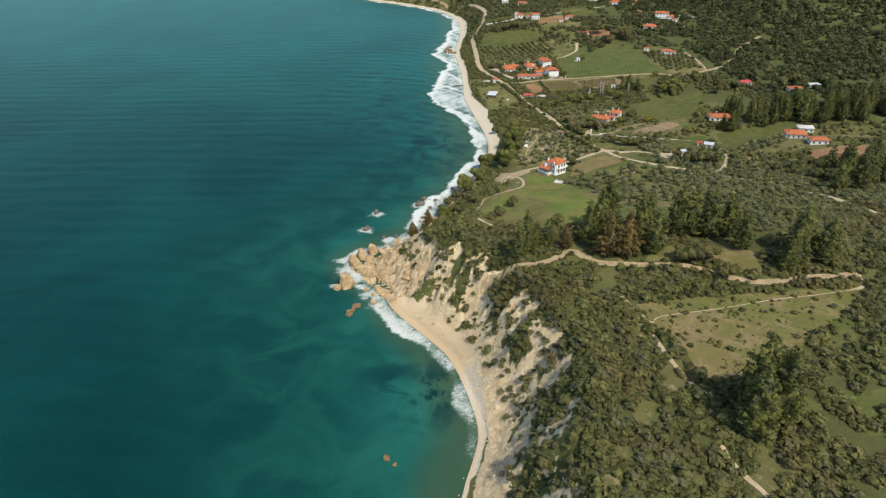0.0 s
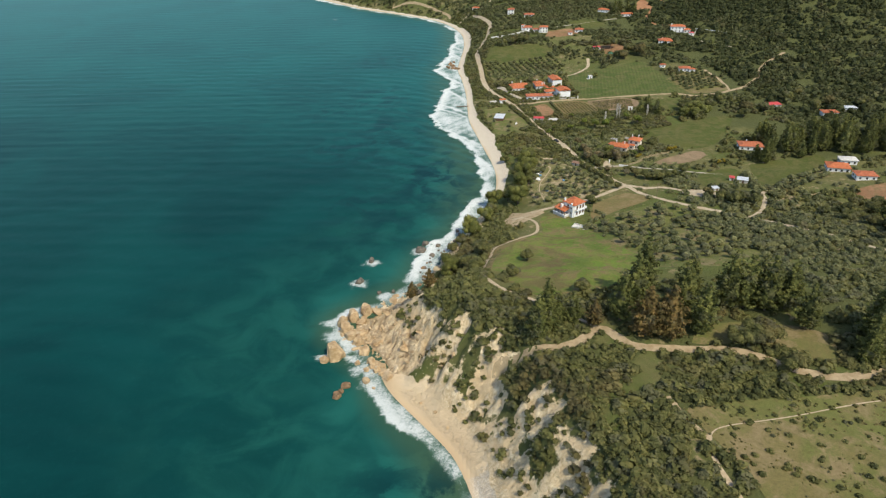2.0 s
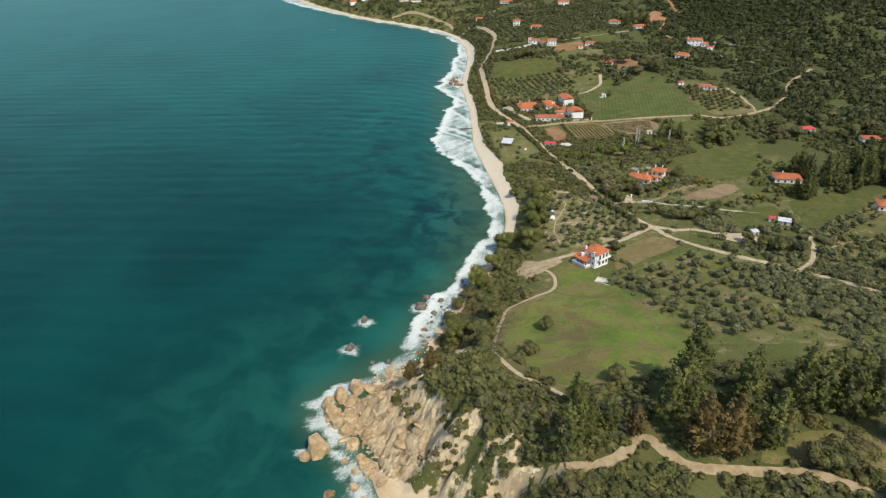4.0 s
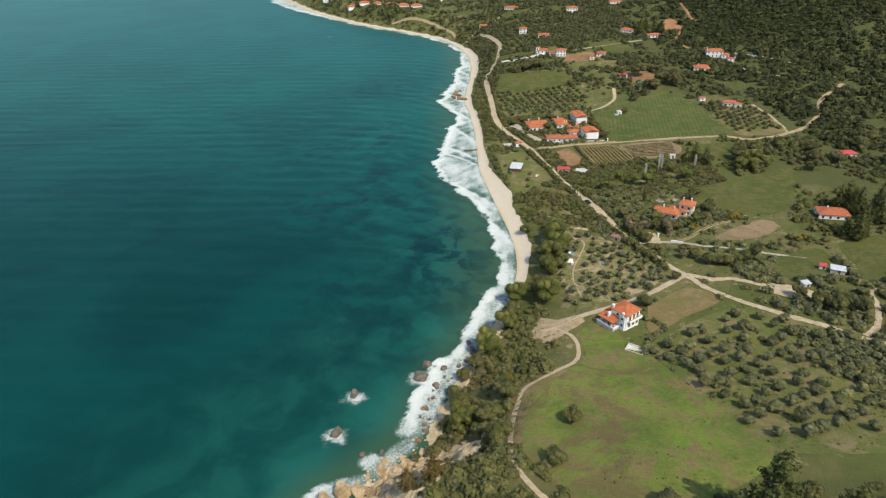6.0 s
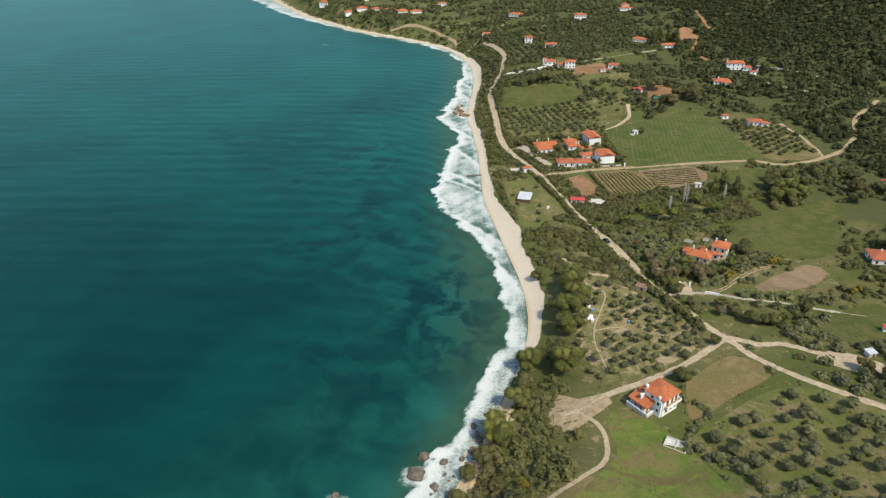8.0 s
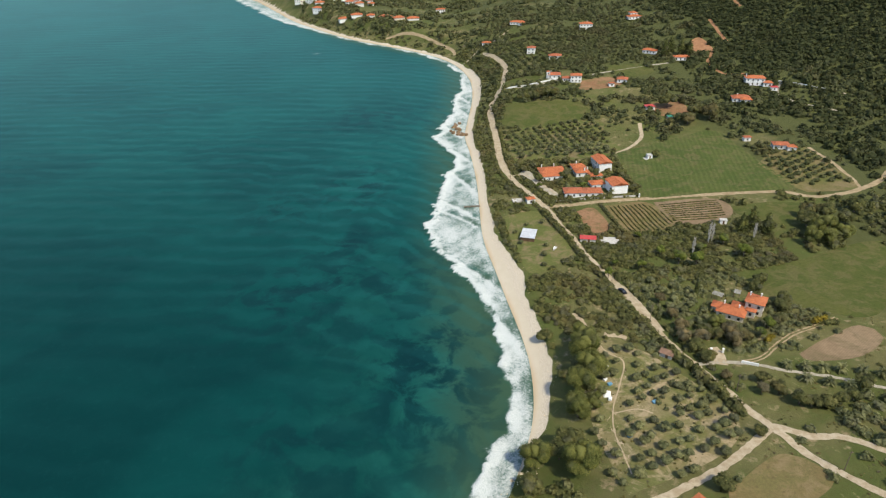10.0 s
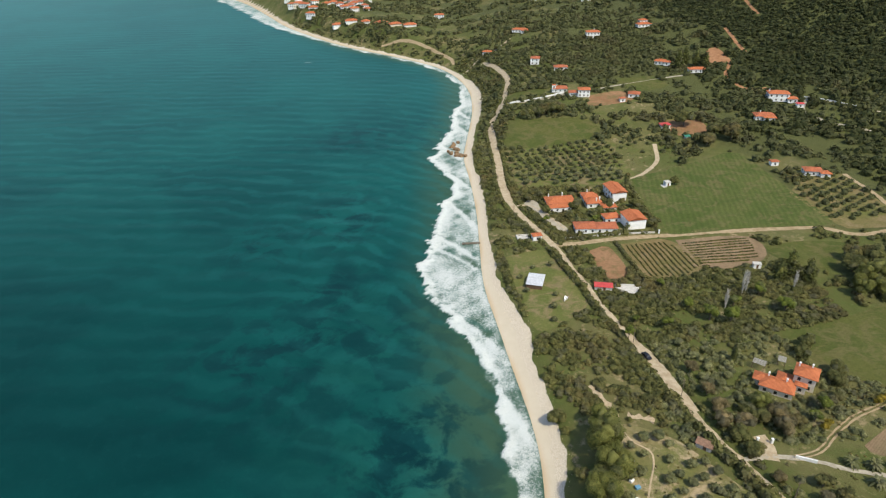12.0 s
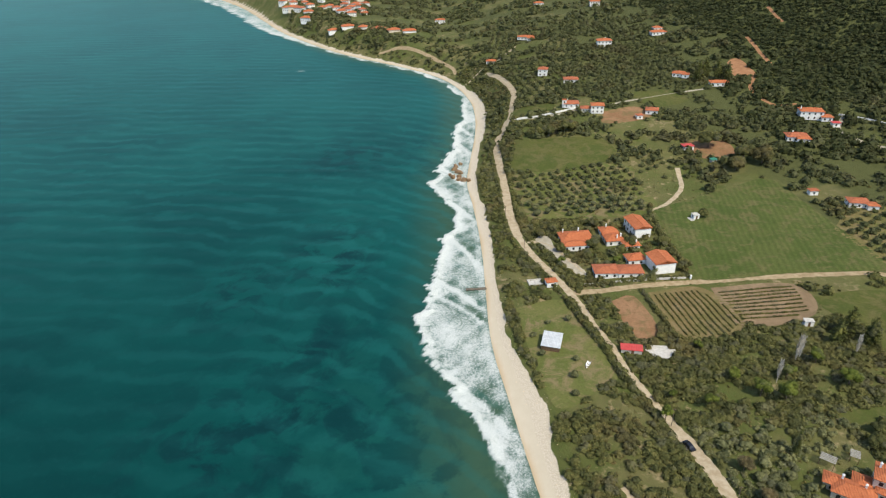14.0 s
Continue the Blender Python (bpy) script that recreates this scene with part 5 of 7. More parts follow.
def stuff(name, spots, radius, tall, mat, label, leaves=34, leaf=0.34, seed=1, kinds=8, category="shrubs", level=2):
    """A thicket: many bushes, each a leafy body with loose clumps, in one mesh. spots: x, y; radius: one for each."""
    rs = np.random.RandomState(seed)
    count = max(8, int(leaves * 1.35))
    protos = []
    for _ in range(kinds):
        quads = leaf_cloud(rs, count, 1.0, 1.0, leaf * 0.82, lumps=5, low=-0.1)
        body, faces = lump(rs, 0.80, 1.0, 1, 0.5)
        n = len(quads)
        protos.append((np.concatenate([quads, body]), np.concatenate([np.arange(n).reshape(-1, 3), faces + n])))
    spots, radius = np.asarray(spots, float), np.asarray(radius, float)
    z = gz(spots[:, 0], spots[:, 1])
    out, tri, at = [], [], 0
    which, ang = rs.randint(0, kinds, len(spots)), rs.uniform(0, 6.283, len(spots))
    tz = tall * rs.uniform(0.75, 1.25, len(spots))
    for k in range(kinds):
        m = np.where(which == k)[0]
        if not len(m):
            continue
        (p, f), c, s = protos[k], np.cos(ang[m])[:, None], np.sin(ang[m])[:, None]
        x = (p[None, :, 0] * c - p[None, :, 1] * s) * radius[m, None] + spots[m, 0, None]
        y = (p[None, :, 0] * s + p[None, :, 1] * c) * radius[m, None] + spots[m, 1, None]
        zz = (p[None, :, 2] + 0.35) * (radius * tz)[m, None] + z[m, None]
        out.append(np.stack([x, y, zz], -1).reshape(-1, 3))
        tri.append((f[None] + (at + len(p) * np.arange(len(m)))[:, None, None]).reshape(-1, 3))
        at += len(p) * len(m)
    me = big_mesh(name, np.concatenate(out) * SCALE, np.concatenate(tri), mat, True)
    return tagged(new(name, me), label, category, kind="stuff")


def scatter(rs, x0, x1, y0, y1, count, keep):
    x, y = rs.uniform(x0, x1, count), rs.uniform(y0, y1, count)
    m = keep(x, y)
    return np.stack([x[m], y[m]], 1)


def limb(bm, a, b, ra, rb, n=6):
    a, b = Vector(a), Vector(b)
    q = (b - a).to_track_quat("Z", "Y")
    rings = []
    for c, r in ((a, ra), (b, rb)):
        rings.append([bm.verts.new(c + q @ Vector((r * math.cos(6.2832 * k / n), r * math.sin(6.2832 * k / n), 0))) for k in range(n)])
    for k in range(n):
        bm.faces.new((rings[0][k], rings[0][(k + 1) % n], rings[1][(k + 1) % n], rings[1][k]))
    bm.faces.new(rings[1])


def tree_kind(name, seed, height, lobes, mat, leaf, label, trunk_r=0.16, leaves=60, bark=None):
    """A tree out of a tapered trunk with limbs to every lobe (x, y, z, radius, tall) of its crown. Stands at the origin."""
    rs = np.random.RandomState(seed)
    root = thing(name, pose(0, 0, 0), label, "tree")
    bm = bmesh.new()
    fork = height * 0.4
    limb(bm, (0, 0, -0.4), (0.05, 0.03, fork), trunk_r, trunk_r * 0.65)
    cloud, bodies = [], []
    for x, y, z, r, tall in lobes:
        limb(bm, (0.05, 0.03, min(fork, z) * 0.92), (x * 0.8, y * 0.8, z), trunk_r * 0.5, trunk_r * 0.12, 5)
        cloud.append(leaf_cloud(rs, max(30, int(leaves * r * r * 1.7)), r, tall, leaf * 0.72, 6, -0.55) + (x, y, z))
        body, faces = lump(rs, r * 0.80, tall, 2, 0.40, -0.9)
        bodies.append((body + (x, y, z), faces))
    part("trunk", bm, bark or BARK, root)
    me = cloud_mesh("crown", np.concatenate(cloud), mat, bodies)
    ob = new("crown", me)
    ob.parent = root
    return root


def lobes_round(seed, n, spread, z, r, rise=0.5, tall=0.8):
    rs = np.random.RandomState(seed)
    out = [(0, 0, z + rise * 0.7, r * 1.05, tall)]
    for k in range(n):
        a = 6.283 * k / n + rs.uniform(-0.4, 0.4)
        out.append((spread * math.cos(a) * rs.uniform(0.7, 1.1), spread * math.sin(a) * rs.uniform(0.7, 1.1), z + rs.uniform(-rise, rise), r * rs.uniform(0.75, 1.1), tall))
    return out


def pine_kind(name, seed, height, base, mat, label, trunk_r=0.24, whorls=13, low=0.10):
    """A pine: whorls of boughs that rise at their ends, each bough set with tufts of needles, to a ragged pointed top."""
    rs = np.random.RandomState(seed)
    root = thing(name, pose(0, 0, 0), label, "tree")
    bm = bmesh.new()
    limb(bm, (0, 0, -0.4), (0.06, 0.02, height * 0.96), trunk_r, 0.03)
    tufts, bodies = [], []
    for k in range(whorls):
        f = k / (whorls - 1)
        z = height * (low + (0.96 - low) * f)
        n = max(3, int(round(8 * (1 - f) + 2)))
        reach = base * min(1.0, 0.62 + 1.6 * f) * (1 - f) ** 0.75 + 0.16
        body, faces = lump(rs, reach * 0.66, 0.8, 1, 0.5, -0.9)
        bodies.append((body + (0, 0, z + 0.1 * reach), faces))
        for j in range(n):
            a = 6.283 * j / n + 2.4 * k + rs.uniform(-0.35, 0.35)
            l = reach * rs.uniform(0.62, 1.12)
            up = rs.uniform(0.12, 0.42)
            if k < whorls - 3 and j % 2 == 0:
                limb(bm, (0.03, 0, z), (0.75 * l * math.cos(a), 0.75 * l * math.sin(a), z + up * l * 0.6), trunk_r * 0.3 * (1 - f) + 0.02, 0.015, 4)
            m = max(1, int(l / 0.38))
            for i in range(m):
                g = (i + 1.0) / m
                c = np.array([l * g * math.cos(a), l * g * math.sin(a), z + up * l * g * g - 0.1 * l * g])
                tufts.append(leaf_cloud(rs, 12, 0.50 - 0.14 * f, 0.85, 0.19, 3, -0.4) + c + rs.uniform(-0.14, 0.14, 3))
    part("trunk", bm, BARK, root)
    ob = new("crown", cloud_mesh("crown", np.concatenate(tufts), mat, bodies))
    ob.parent = root
    return root


KINDS = {
    "olive": [tree_kind("olive_tree", 10 + k, 2.0, lobes_round(k, 5 + k % 2, 0.95, 1.55, 1.05, 0.35, 0.85), OLIVE, 0.2, "silvery olive tree with a rounded crown", 0.17, 62) for k in range(4)],
    "pine": [pine_kind("pine_tree", 20 + k, 8.6 + 0.5 * k, 2.5 + 0.25 * (k % 2), PINE, "dark green pine with a broad ragged crown") for k in range(4)],
    "rust": [pine_kind("pine_tree", 27 + k, 7.6, 2.7, RUSTPINE, "pine with browned reddish needles", 0.24, 11) for k in range(2)],
    "round": [tree_kind("broadleaf_tree", 40 + k, 3.4, lobes_round(50 + k, 7, 1.6, 2.6, 1.6, 0.8, 0.85), MACCHIA, 0.26, "dense dark green evergreen tree", 0.2, 45) for k in range(3)],
    "brown": [tree_kind("broadleaf_tree", 140 + k, 3.4, lobes_round(150 + k, 7, 1.5, 2.7, 1.5, 0.8, 0.9), BROWNLEAF, 0.2, "tree with thin brownish spring foliage", 0.2, 45) for k in range(2)],
    "fresh": [tree_kind("broadleaf_tree", 60 + k, 4.0, lobes_round(70 + k, 5, 1.3, 3.3, 1.3, 0.7, 0.95), FRESH, 0.22, "bright green spring-leaved tree", 0.16, 55) for k in range(2)],
    "yellow": [tree_kind("mimosa_tree", 80, 2.6, lobes_round(81, 4, 0.8, 2.2, 0.9, 0.5, 0.9), YELLOW, 0.18, "yellow flowering mimosa bush", 0.1, 60)],
    "stone": [tree_kind("stone_pine", 84 + k, 6.0, lobes_round(90 + k, 10, 2.0, 3.9, 1.6, 1.7, 0.95), BEACHPINE, 0.17, "broad billowing pine beside the beach", 0.26, 130) for k in range(2)],
    "cypress": [tree_kind("cypress", 95, 9.0, [(0, 0, 1.4 + 0.95 * k, 0.95 * (1 - (k / 9.5) ** 2) + 0.1, 1.25) for k in range(9)], PINE, 0.2, "slim dark cypress in the villa garden", 0.15, 80)],
}
COUNT = {}


def plant(kind, x, y, size=1.0, group=""):
    """One tree of a kind: the first use takes the built one, the rest are copies."""
    rs = random.Random(int(x * 91 + y * 37))
    base = rs.choice(KINDS[kind])
    size *= SCALE
    m = spot(x, y, 0, rs.uniform(0, 360)) @ Matrix.Diagonal((size, size, size * rs.uniform(0.9, 1.1), 1))
    if base.name not in COUNT:
        COUNT[base.name] = 1
        base.matrix_basis = m
        ob = base
    else:
        ob = copy_thing(base, pose(0, 0, 0))
        ob.matrix_basis = m
    if group:
        ob["group"] = group
    return ob


# olive groves near the path: rows of trees
def grove(poly, turn, gap, group, size=1.0, gapy=None, miss=0.12, seed=3, limit=400, kind="olive"):
    rs = np.random.RandomState(seed)
    poly = np.array(poly, float)
    c, ext = poly.mean(0), np.abs(poly - poly.mean(0)).max() * 1.5
    n = int(ext / gap) + 1
    a, out = radians(turn), []
    for i in range(-n, n + 1):
        for j in range(-n, n + 1):
            u, v = i * gap + rs.uniform(-0.8, 0.8), j * (gapy or gap) + rs.uniform(-0.8, 0.8)
            out.append((c[0] + u * math.cos(a) - v * math.sin(a), c[1] + u * math.sin(a) + v * math.cos(a)))
    out = np.array(out)
    m = inside(poly, out[:, 0], out[:, 1]) & clear_of(out[:, 0], out[:, 1], 1.0) & (rs.rand(len(out)) > miss)
    out = out[m][:limit]
    for x, y in out:
        plant(kind, x, y, size * rs.uniform(0.95, 1.4), group)
    return len(out)


grove([(57, 240), (66, 246), (90, 256), (112, 238), (128, 205), (110, 196), (66, 196), (60, 216)], 28, 4.6, "olive grove above the road", 0.84, 5.0, 0.22, 4)
grove([(40, 260), (56, 266), (72, 275), (77, 286), (70, 302), (60, 314), (44, 318), (39, 290)], 24, 3.7, "olive grove by the beach", 0.68, 3.9, 0.12, 5)
grove([(45, 470), (92, 468), (94, 484), (46, 484)], 12, 4.3, "olive grove beyond the compound", 0.8, 4.4, 0.08, 6, 120)

# pines on the headland
for x, y, s, kd in ((24, 157.5, 1.0, "pine"), (27, 160, 1.0, "pine"), (28.4, 169, 0.75, "pine"), (30.3, 163, 0.8, "pine"), (33.5, 162.5, 0.8, "pine"), (38.6, 160.8, 0.8, "rust"), (45.6, 162.5, 1.1, "pine"), (50, 155.5, 1.4, "rust"), (55, 154.5, 1.4, "rust"),
                    (51, 168, 1.35, "pine"), (54.5, 173, 1.4, "pine"), (61.5, 164, 1.35, "pine"), (63.5, 155.5, 1.2, "pine"), (66, 170, 1.1, "pine"), (74, 165.5, 1.4, "pine"),
                    (78, 165, 1.35, "pine"), (82.6, 163, 1.25, "pine"), (87.8, 163, 1.25, "pine"), (88.6, 155, 1.1, "pine"), (84, 170, 1.1, "pine"), (98, 144, 1.3, "pine"), (102, 149, 1.5, "pine"), (107, 145, 1.4, "pine"), (105, 152, 1.3, "pine"), (95, 141, 0.9, "pine"),
                    (60.5, 86, 1.35, "pine"), (62.5, 91, 1.5, "pine"), (66.5, 89, 1.4, "pine"), (69, 94, 1.3, "pine"), (64.5, 95, 1.1, "pine")):
    plant(kd, x, y, s * 1.3, "pines on the headland")
for x, y, s, kd in ((29.1, 207.5, 0.85, "round"), (22.3, 192.8, 0.8, "round"), (39.6, 178.5, 0.9, "round"), (63, 262.5, 0.9, "round"), (78.1, 140, 1.0, "round"), (73.5, 149.5, 1.3, "round"), (70.5, 150.5, 1.1, "round"), (77, 150.5, 1.2, "round"), (41, 165, 0.7, "round")):
    plant(kd, x, y, s)
# coppice by the shore below the meadow, and the tall trees at the end of the beach
for x, y, s, kd in ((6.0, 239, 0.7, "round"), (25.0, 275, 1.0, "stone"), (14.0, 249.5, 1.1, "stone"), (10, 243, 0.8, "round"), (20, 261, 0.9, "stone"), (23, 268, 0.9, "round"), (4.5, 218, 1.0, "stone"), (3.0, 232.5, 0.7, "round"), (10.5, 215.5, 1.0, "round"), (12, 205, 1.0, "round"), (15.6, 223, 1.0, "round"), (17.4, 231, 0.95, "yellow"), (-8, 193.5, 0.75, "rust"), (-2.5, 192.5, 0.75, "rust"), (4, 227, 0.9, "round"),
                    (40, 296, 1.15, "stone"), (43.5, 302, 1.25, "stone"), (44, 310, 1.2, "stone"), (45, 317, 1.0, "stone"), (38, 289, 1.0, "stone"), (37.5, 304, 0.6, "round"), (42, 291, 0.7, "stone"), (34, 279, 1.1, "round"), (34.5, 271, 1.2, "stone"), (31, 276, 1.0, "round"), (35, 322, 0.8, "round")):
    plant(kd, x, y, s * 1.15, "trees at the end of the beach")
plant("cypress", 87.2, 340.5, 0.8)
for x, y, s, kd in ((74.5, 317, 0.9, "brown"), (76.5, 312, 0.9, "round"), (78, 307.5, 0.8, "round"), (75.5, 322, 0.9, "brown"), (79.5, 316, 1.0, "brown"), (82, 325, 0.8, "olive"), (78.5, 324, 0.8, "olive"), (75, 328, 0.8, "brown"), (76.5, 334, 0.9, "olive"), (80, 331, 0.9, "olive"), (79, 338, 0.9, "olive"), (74, 337, 0.8, "brown"), (83, 334, 0.9, "olive"), (77, 343, 0.9, "olive"), (72, 344, 0.8, "olive"), (81, 345, 0.9, "olive"), (85, 348, 0.8, "olive"), (75, 349, 0.9, "olive"), (80, 352, 0.8, "olive"), (86, 331, 0.8, "olive")):
    plant(kd, x, y, s, "trees between road and villa")
for x, y, s in ((88.4, 360, 1.1), (93.5, 357.5, 1.2), (84, 366, 0.8), (62.2, 354, 0.8), (74, 357, 0.9), (98, 366, 0.9), (66, 361, 0.6), (109, 372, 1.0), (112, 362, 1.2), (80, 380, 0.7)):
    plant("fresh", x, y, s, "spring-leaved trees")
for x, y in ((117, 322.6), (119, 323.6), (115.2, 321.6), (99, 315), (97.5, 313.8), (131, 300), (133.6, 301.6)):
    plant("yellow", x, y, 0.8, "yellow flowering bushes by the fence")
# trees round the villa and the compound
for x, y, s, kd in ((84, 318, 0.9, "round"), (88, 314, 1.0, "brown"), (88.5, 318.5, 1.0, "brown"), (92, 316, 0.8, "round"), (97, 317, 0.8, "fresh"), (101, 321, 0.9, "fresh"), (105, 323, 0.8, "round"), (86, 322.5, 0.8, "stone"), (82, 321, 0.7, "round"),
                    (109, 330, 0.9, "round"), (112, 334, 0.9, "round"), (107, 342, 0.8, "round"), (110, 346, 0.8, "round"), (90, 344, 0.6, "olive"), (64, 442, 0.9, "round"), (78, 441, 0.9, "round"), (60, 433, 0.7, "olive"), (90, 440, 0.8, "round"), (76, 455, 0.9, "round"), (68, 458, 0.9, "round"), (52, 456, 0.8, "round"), (46, 452, 0.8, "round"),
                    (80, 421, 0.6, "olive"), (92, 424, 0.8, "round"), (113, 462, 0.8, "round"), (70, 435, 0.7, "olive"), (74, 428, 0.5, "olive"), (140, 528, 2.0, "round"), (150, 512, 1.8, "round"), (157, 508, 1.8, "round"), (144, 505, 1.6, "round"), (134, 505, 1.0, "round"), (128, 512, 0.9, "round")):
    plant(kd, x, y, s, "garden trees")
for x, y, s in ((62, 553, 1.4), (66, 551, 1.5), (70, 554, 1.5), (74, 552, 1.6), (78, 554, 1.3), (58, 552, 1.1), (165, 612, 1.3), (170, 616, 1.3), (176, 612, 1.2), (180, 607, 1.2), (119, 380, 1.0), (124, 383, 1.2), (128, 379, 1.1)):
    plant("pine" if y > 560 or x > 100 else "round", x, y, s, "clump of dark trees")
# the pine wood to the east
_rs = np.random.RandomState(12)
for x, y in scatter(_rs, 160, 246, 303, 332, 105, lambda x, y: clear_of(x, y, 1.2) & (y > 307 - 0.12 * (x - 175) + 12 * (x < 166)) & (y < 328 + 0.05 * (x - 200))):
    plant("pine", x, y, _rs.uniform(1.1, 1.5), "pine wood")
for x, y, s in ((151.5, 299.5, 1.35), (155, 302.5, 1.4), (149, 303, 1.0), (170, 303, 1.0), (176, 306, 1.3)):
    plant("pine", x, y, s, "pines beside the bungalow")
for x, y, s, kd in ((156, 224, 1.5, "pine"), (159, 218, 1.6, "pine"), (163, 224, 1.6, "pine"), (167, 231, 1.5, "pine"), (171, 225, 1.6, "pine"), (173, 237, 1.3, "pine"), (152, 214, 1.4, "round"), (165, 213, 1.6, "pine"), (178, 229, 1.6, "pine"), (172, 215, 1.6, "pine"), (184, 238, 1.5, "pine"),
                    (148, 205, 1.4, "pine"), (156, 205, 1.5, "pine"), (150, 221, 1.2, "round"), (146, 228, 1.0, "round"), (151, 236, 1.1, "round"), (160, 236, 1.2, "round"), (142, 236, 0.9, "round"), (158, 243, 1.0, "round"), (167, 244, 1.0, "round")):
    plant(kd, x, y, s, "dark trees beside the inland road")
for x, y, s in ((117, 253.5, 1.15), (113.5, 257, 1.0), (121, 256.5, 1.1), (110, 262, 0.8), (124, 252, 0.9)):
    plant("round", x, y, s, "trees beside the pale yard")
for x, y, s in ((146, 384, 1.4), (155, 388, 1.5), (150, 391, 1.3), (160, 383, 1.2), (169, 392, 1.3), (176, 373, 1.4), (172, 366, 1.2), (186, 372, 1.3), (211, 367, 1.4), (214, 392, 1.5), (206, 386, 1.3), (222, 374, 1.4), (238, 368, 1.5), (182, 386, 1.2)):
    plant("round", x, y, s, "dark trees along the pasture")
grove([(127, 262), (134, 256), (150, 263), (170, 281), (174, 297), (163, 293), (142, 271)], 32, 4.4, "olive rows below the farm", 0.8, 4.6, 0.1, 15)


def palm(x, y, h, group, wide=1.0):
    """A feather palm: ringed trunk and a crown of drooping fronds."""
    rs = np.random.RandomState(int(x * 13 + y))
    root = thing("palm_tree", spot(x, y), "feathery green palm with arching fronds", "palm", group)
    bm = bmesh.new()
    limb(bm, (0, 0, -0.3), (0, 0, h), 0.26, 0.2, 8)
    part("trunk", bm, BARK, root)
    v = []
    for k in range(34):
        a, up = 6.283 * k / 34 + rs.uniform(-0.1, 0.1), rs.uniform(0.0, 1.0)
        l = wide * rs.uniform(1.7, 2.4)
        c, sn = math.cos(a), math.sin(a)
        last = None
        for j in range(5):
            f = j / 4
            r, z = l * f * (0.55 + 0.45 * (1 - up)), h + l * (up * f - 0.75 * f * f * (1.1 - 0.5 * up))
            wd = 0.34 * math.sin(3.0 * f + 0.12)
            now = ((r * c - wd * sn, r * sn + wd * c, z), (r * c + wd * sn, r * sn - wd * c, z))
            if last:
                v += [last[0], last[1], now[1], last[0], now[1], now[0]]
            last = now
    ob = new("fronds", cloud_mesh("fronds", np.array(v), OLIVE))
    ob.parent = root


for x, y, h in ((61, 436, 3.5), (63, 430, 3.0), (79, 418.5, 2.6), (71, 435, 3.0), (80.5, 421, 2.8)):
    palm(x, y, h, "palms of the compound")
for x, y in ((97.5, 303), (102, 302), (106.3, 301.2), (110.6, 300.2), (115.7, 299.2), (99.8, 297.2), (104.6, 295.3), (120, 297.5), (109, 293.6)):
    palm(x, y, 1.7, "palms beside the ploughed field", 1.45)
for x, y, s, kd in ((79.5, 299.4, 0.6, "brown"), (88, 297.4, 0.75, "round"), (90.3, 292.8, 0.85, "round"), (93.3, 288.5, 0.9, "round"), (99.2, 287.1, 0.8, "round"), (103, 288, 0.7, "round"), (112.3, 293.2, 0.9, "round"), (86, 293, 0.7, "brown"), (96, 287.6, 0.8, "round"), (107, 289, 0.7, "round"), (78.3, 278, 0.6, "round")):
    plant(kd, x, y, s, "trees below the lane")
for x, y, s in ((139.6, 369, 0.9), (150, 378, 1.1), (146, 377, 1.0), (146, 369, 0.9), (153, 372, 1.0), (142, 374, 0.8)):
    plant("stone", x, y, s, "clump of dark trees")
for x, y, s, kd in ((63.5, 441.5, 0.8, "round"), (50.7, 431, 0.7, "fresh"), (66.3, 429.5, 0.7, "olive"), (90.5, 423, 0.8, "round"), (60.4, 434, 0.7, "round"), (73.7, 438.5, 0.6, "round"), (78, 436, 0.7, "olive"), (66, 446, 0.8, "round"), (88.5, 441, 0.8, "round"), (77, 447, 0.7, "round"), (56, 437, 0.7, "olive"), (90, 433, 0.8, "round"), (70, 430, 0.6, "fresh"), (52, 440, 0.7, "round")):
    plant(kd, x, y, s, "garden trees")
for x, y, s in ((35.8, 381, 0.6), (43, 371, 0.6), (42, 364, 0.55), (45, 378, 0.5), (34.5, 390, 0.5), (40, 396, 0.5), (46.5, 397, 0.6)):
    plant("olive", x, y, s * 1.2, "bushes on the barn lawn")


def poplar(x, y, h):
    """A bare poplar: a mast with close upright twigs."""
    rs = np.random.RandomState(int(x * 7))
    root = thing("poplar", spot(x, y), "leafless pale grey poplar among bushes", "tree", "bare poplars")
    bm = bmesh.new()
    limb(bm, (0, 0, -0.3), (0, 0, h * 0.95), 0.14, 0.03)
    part("trunk", bm, DEADBARK, root)
    bm = bmesh.new()
    for k in range(170):
        z, a = h * rs.uniform(0.12, 0.85), rs.uniform(0, 6.283)
        r = 0.75 * math.sin(3.1 * z / h) + 0.15
        limb(bm, (0, 0, z), (r * math.cos(a), r * math.sin(a), z + h * rs.uniform(0.10, 0.2)), 0.055, 0.02, 3)
    part("crown", bm, DEADBARK, root)


poplar(95.0, 365.0, 10.5)
poplar(103.4, 372.2, 13)
poplar(121, 374, 10)
poplar(105.2, 373.6, 11)

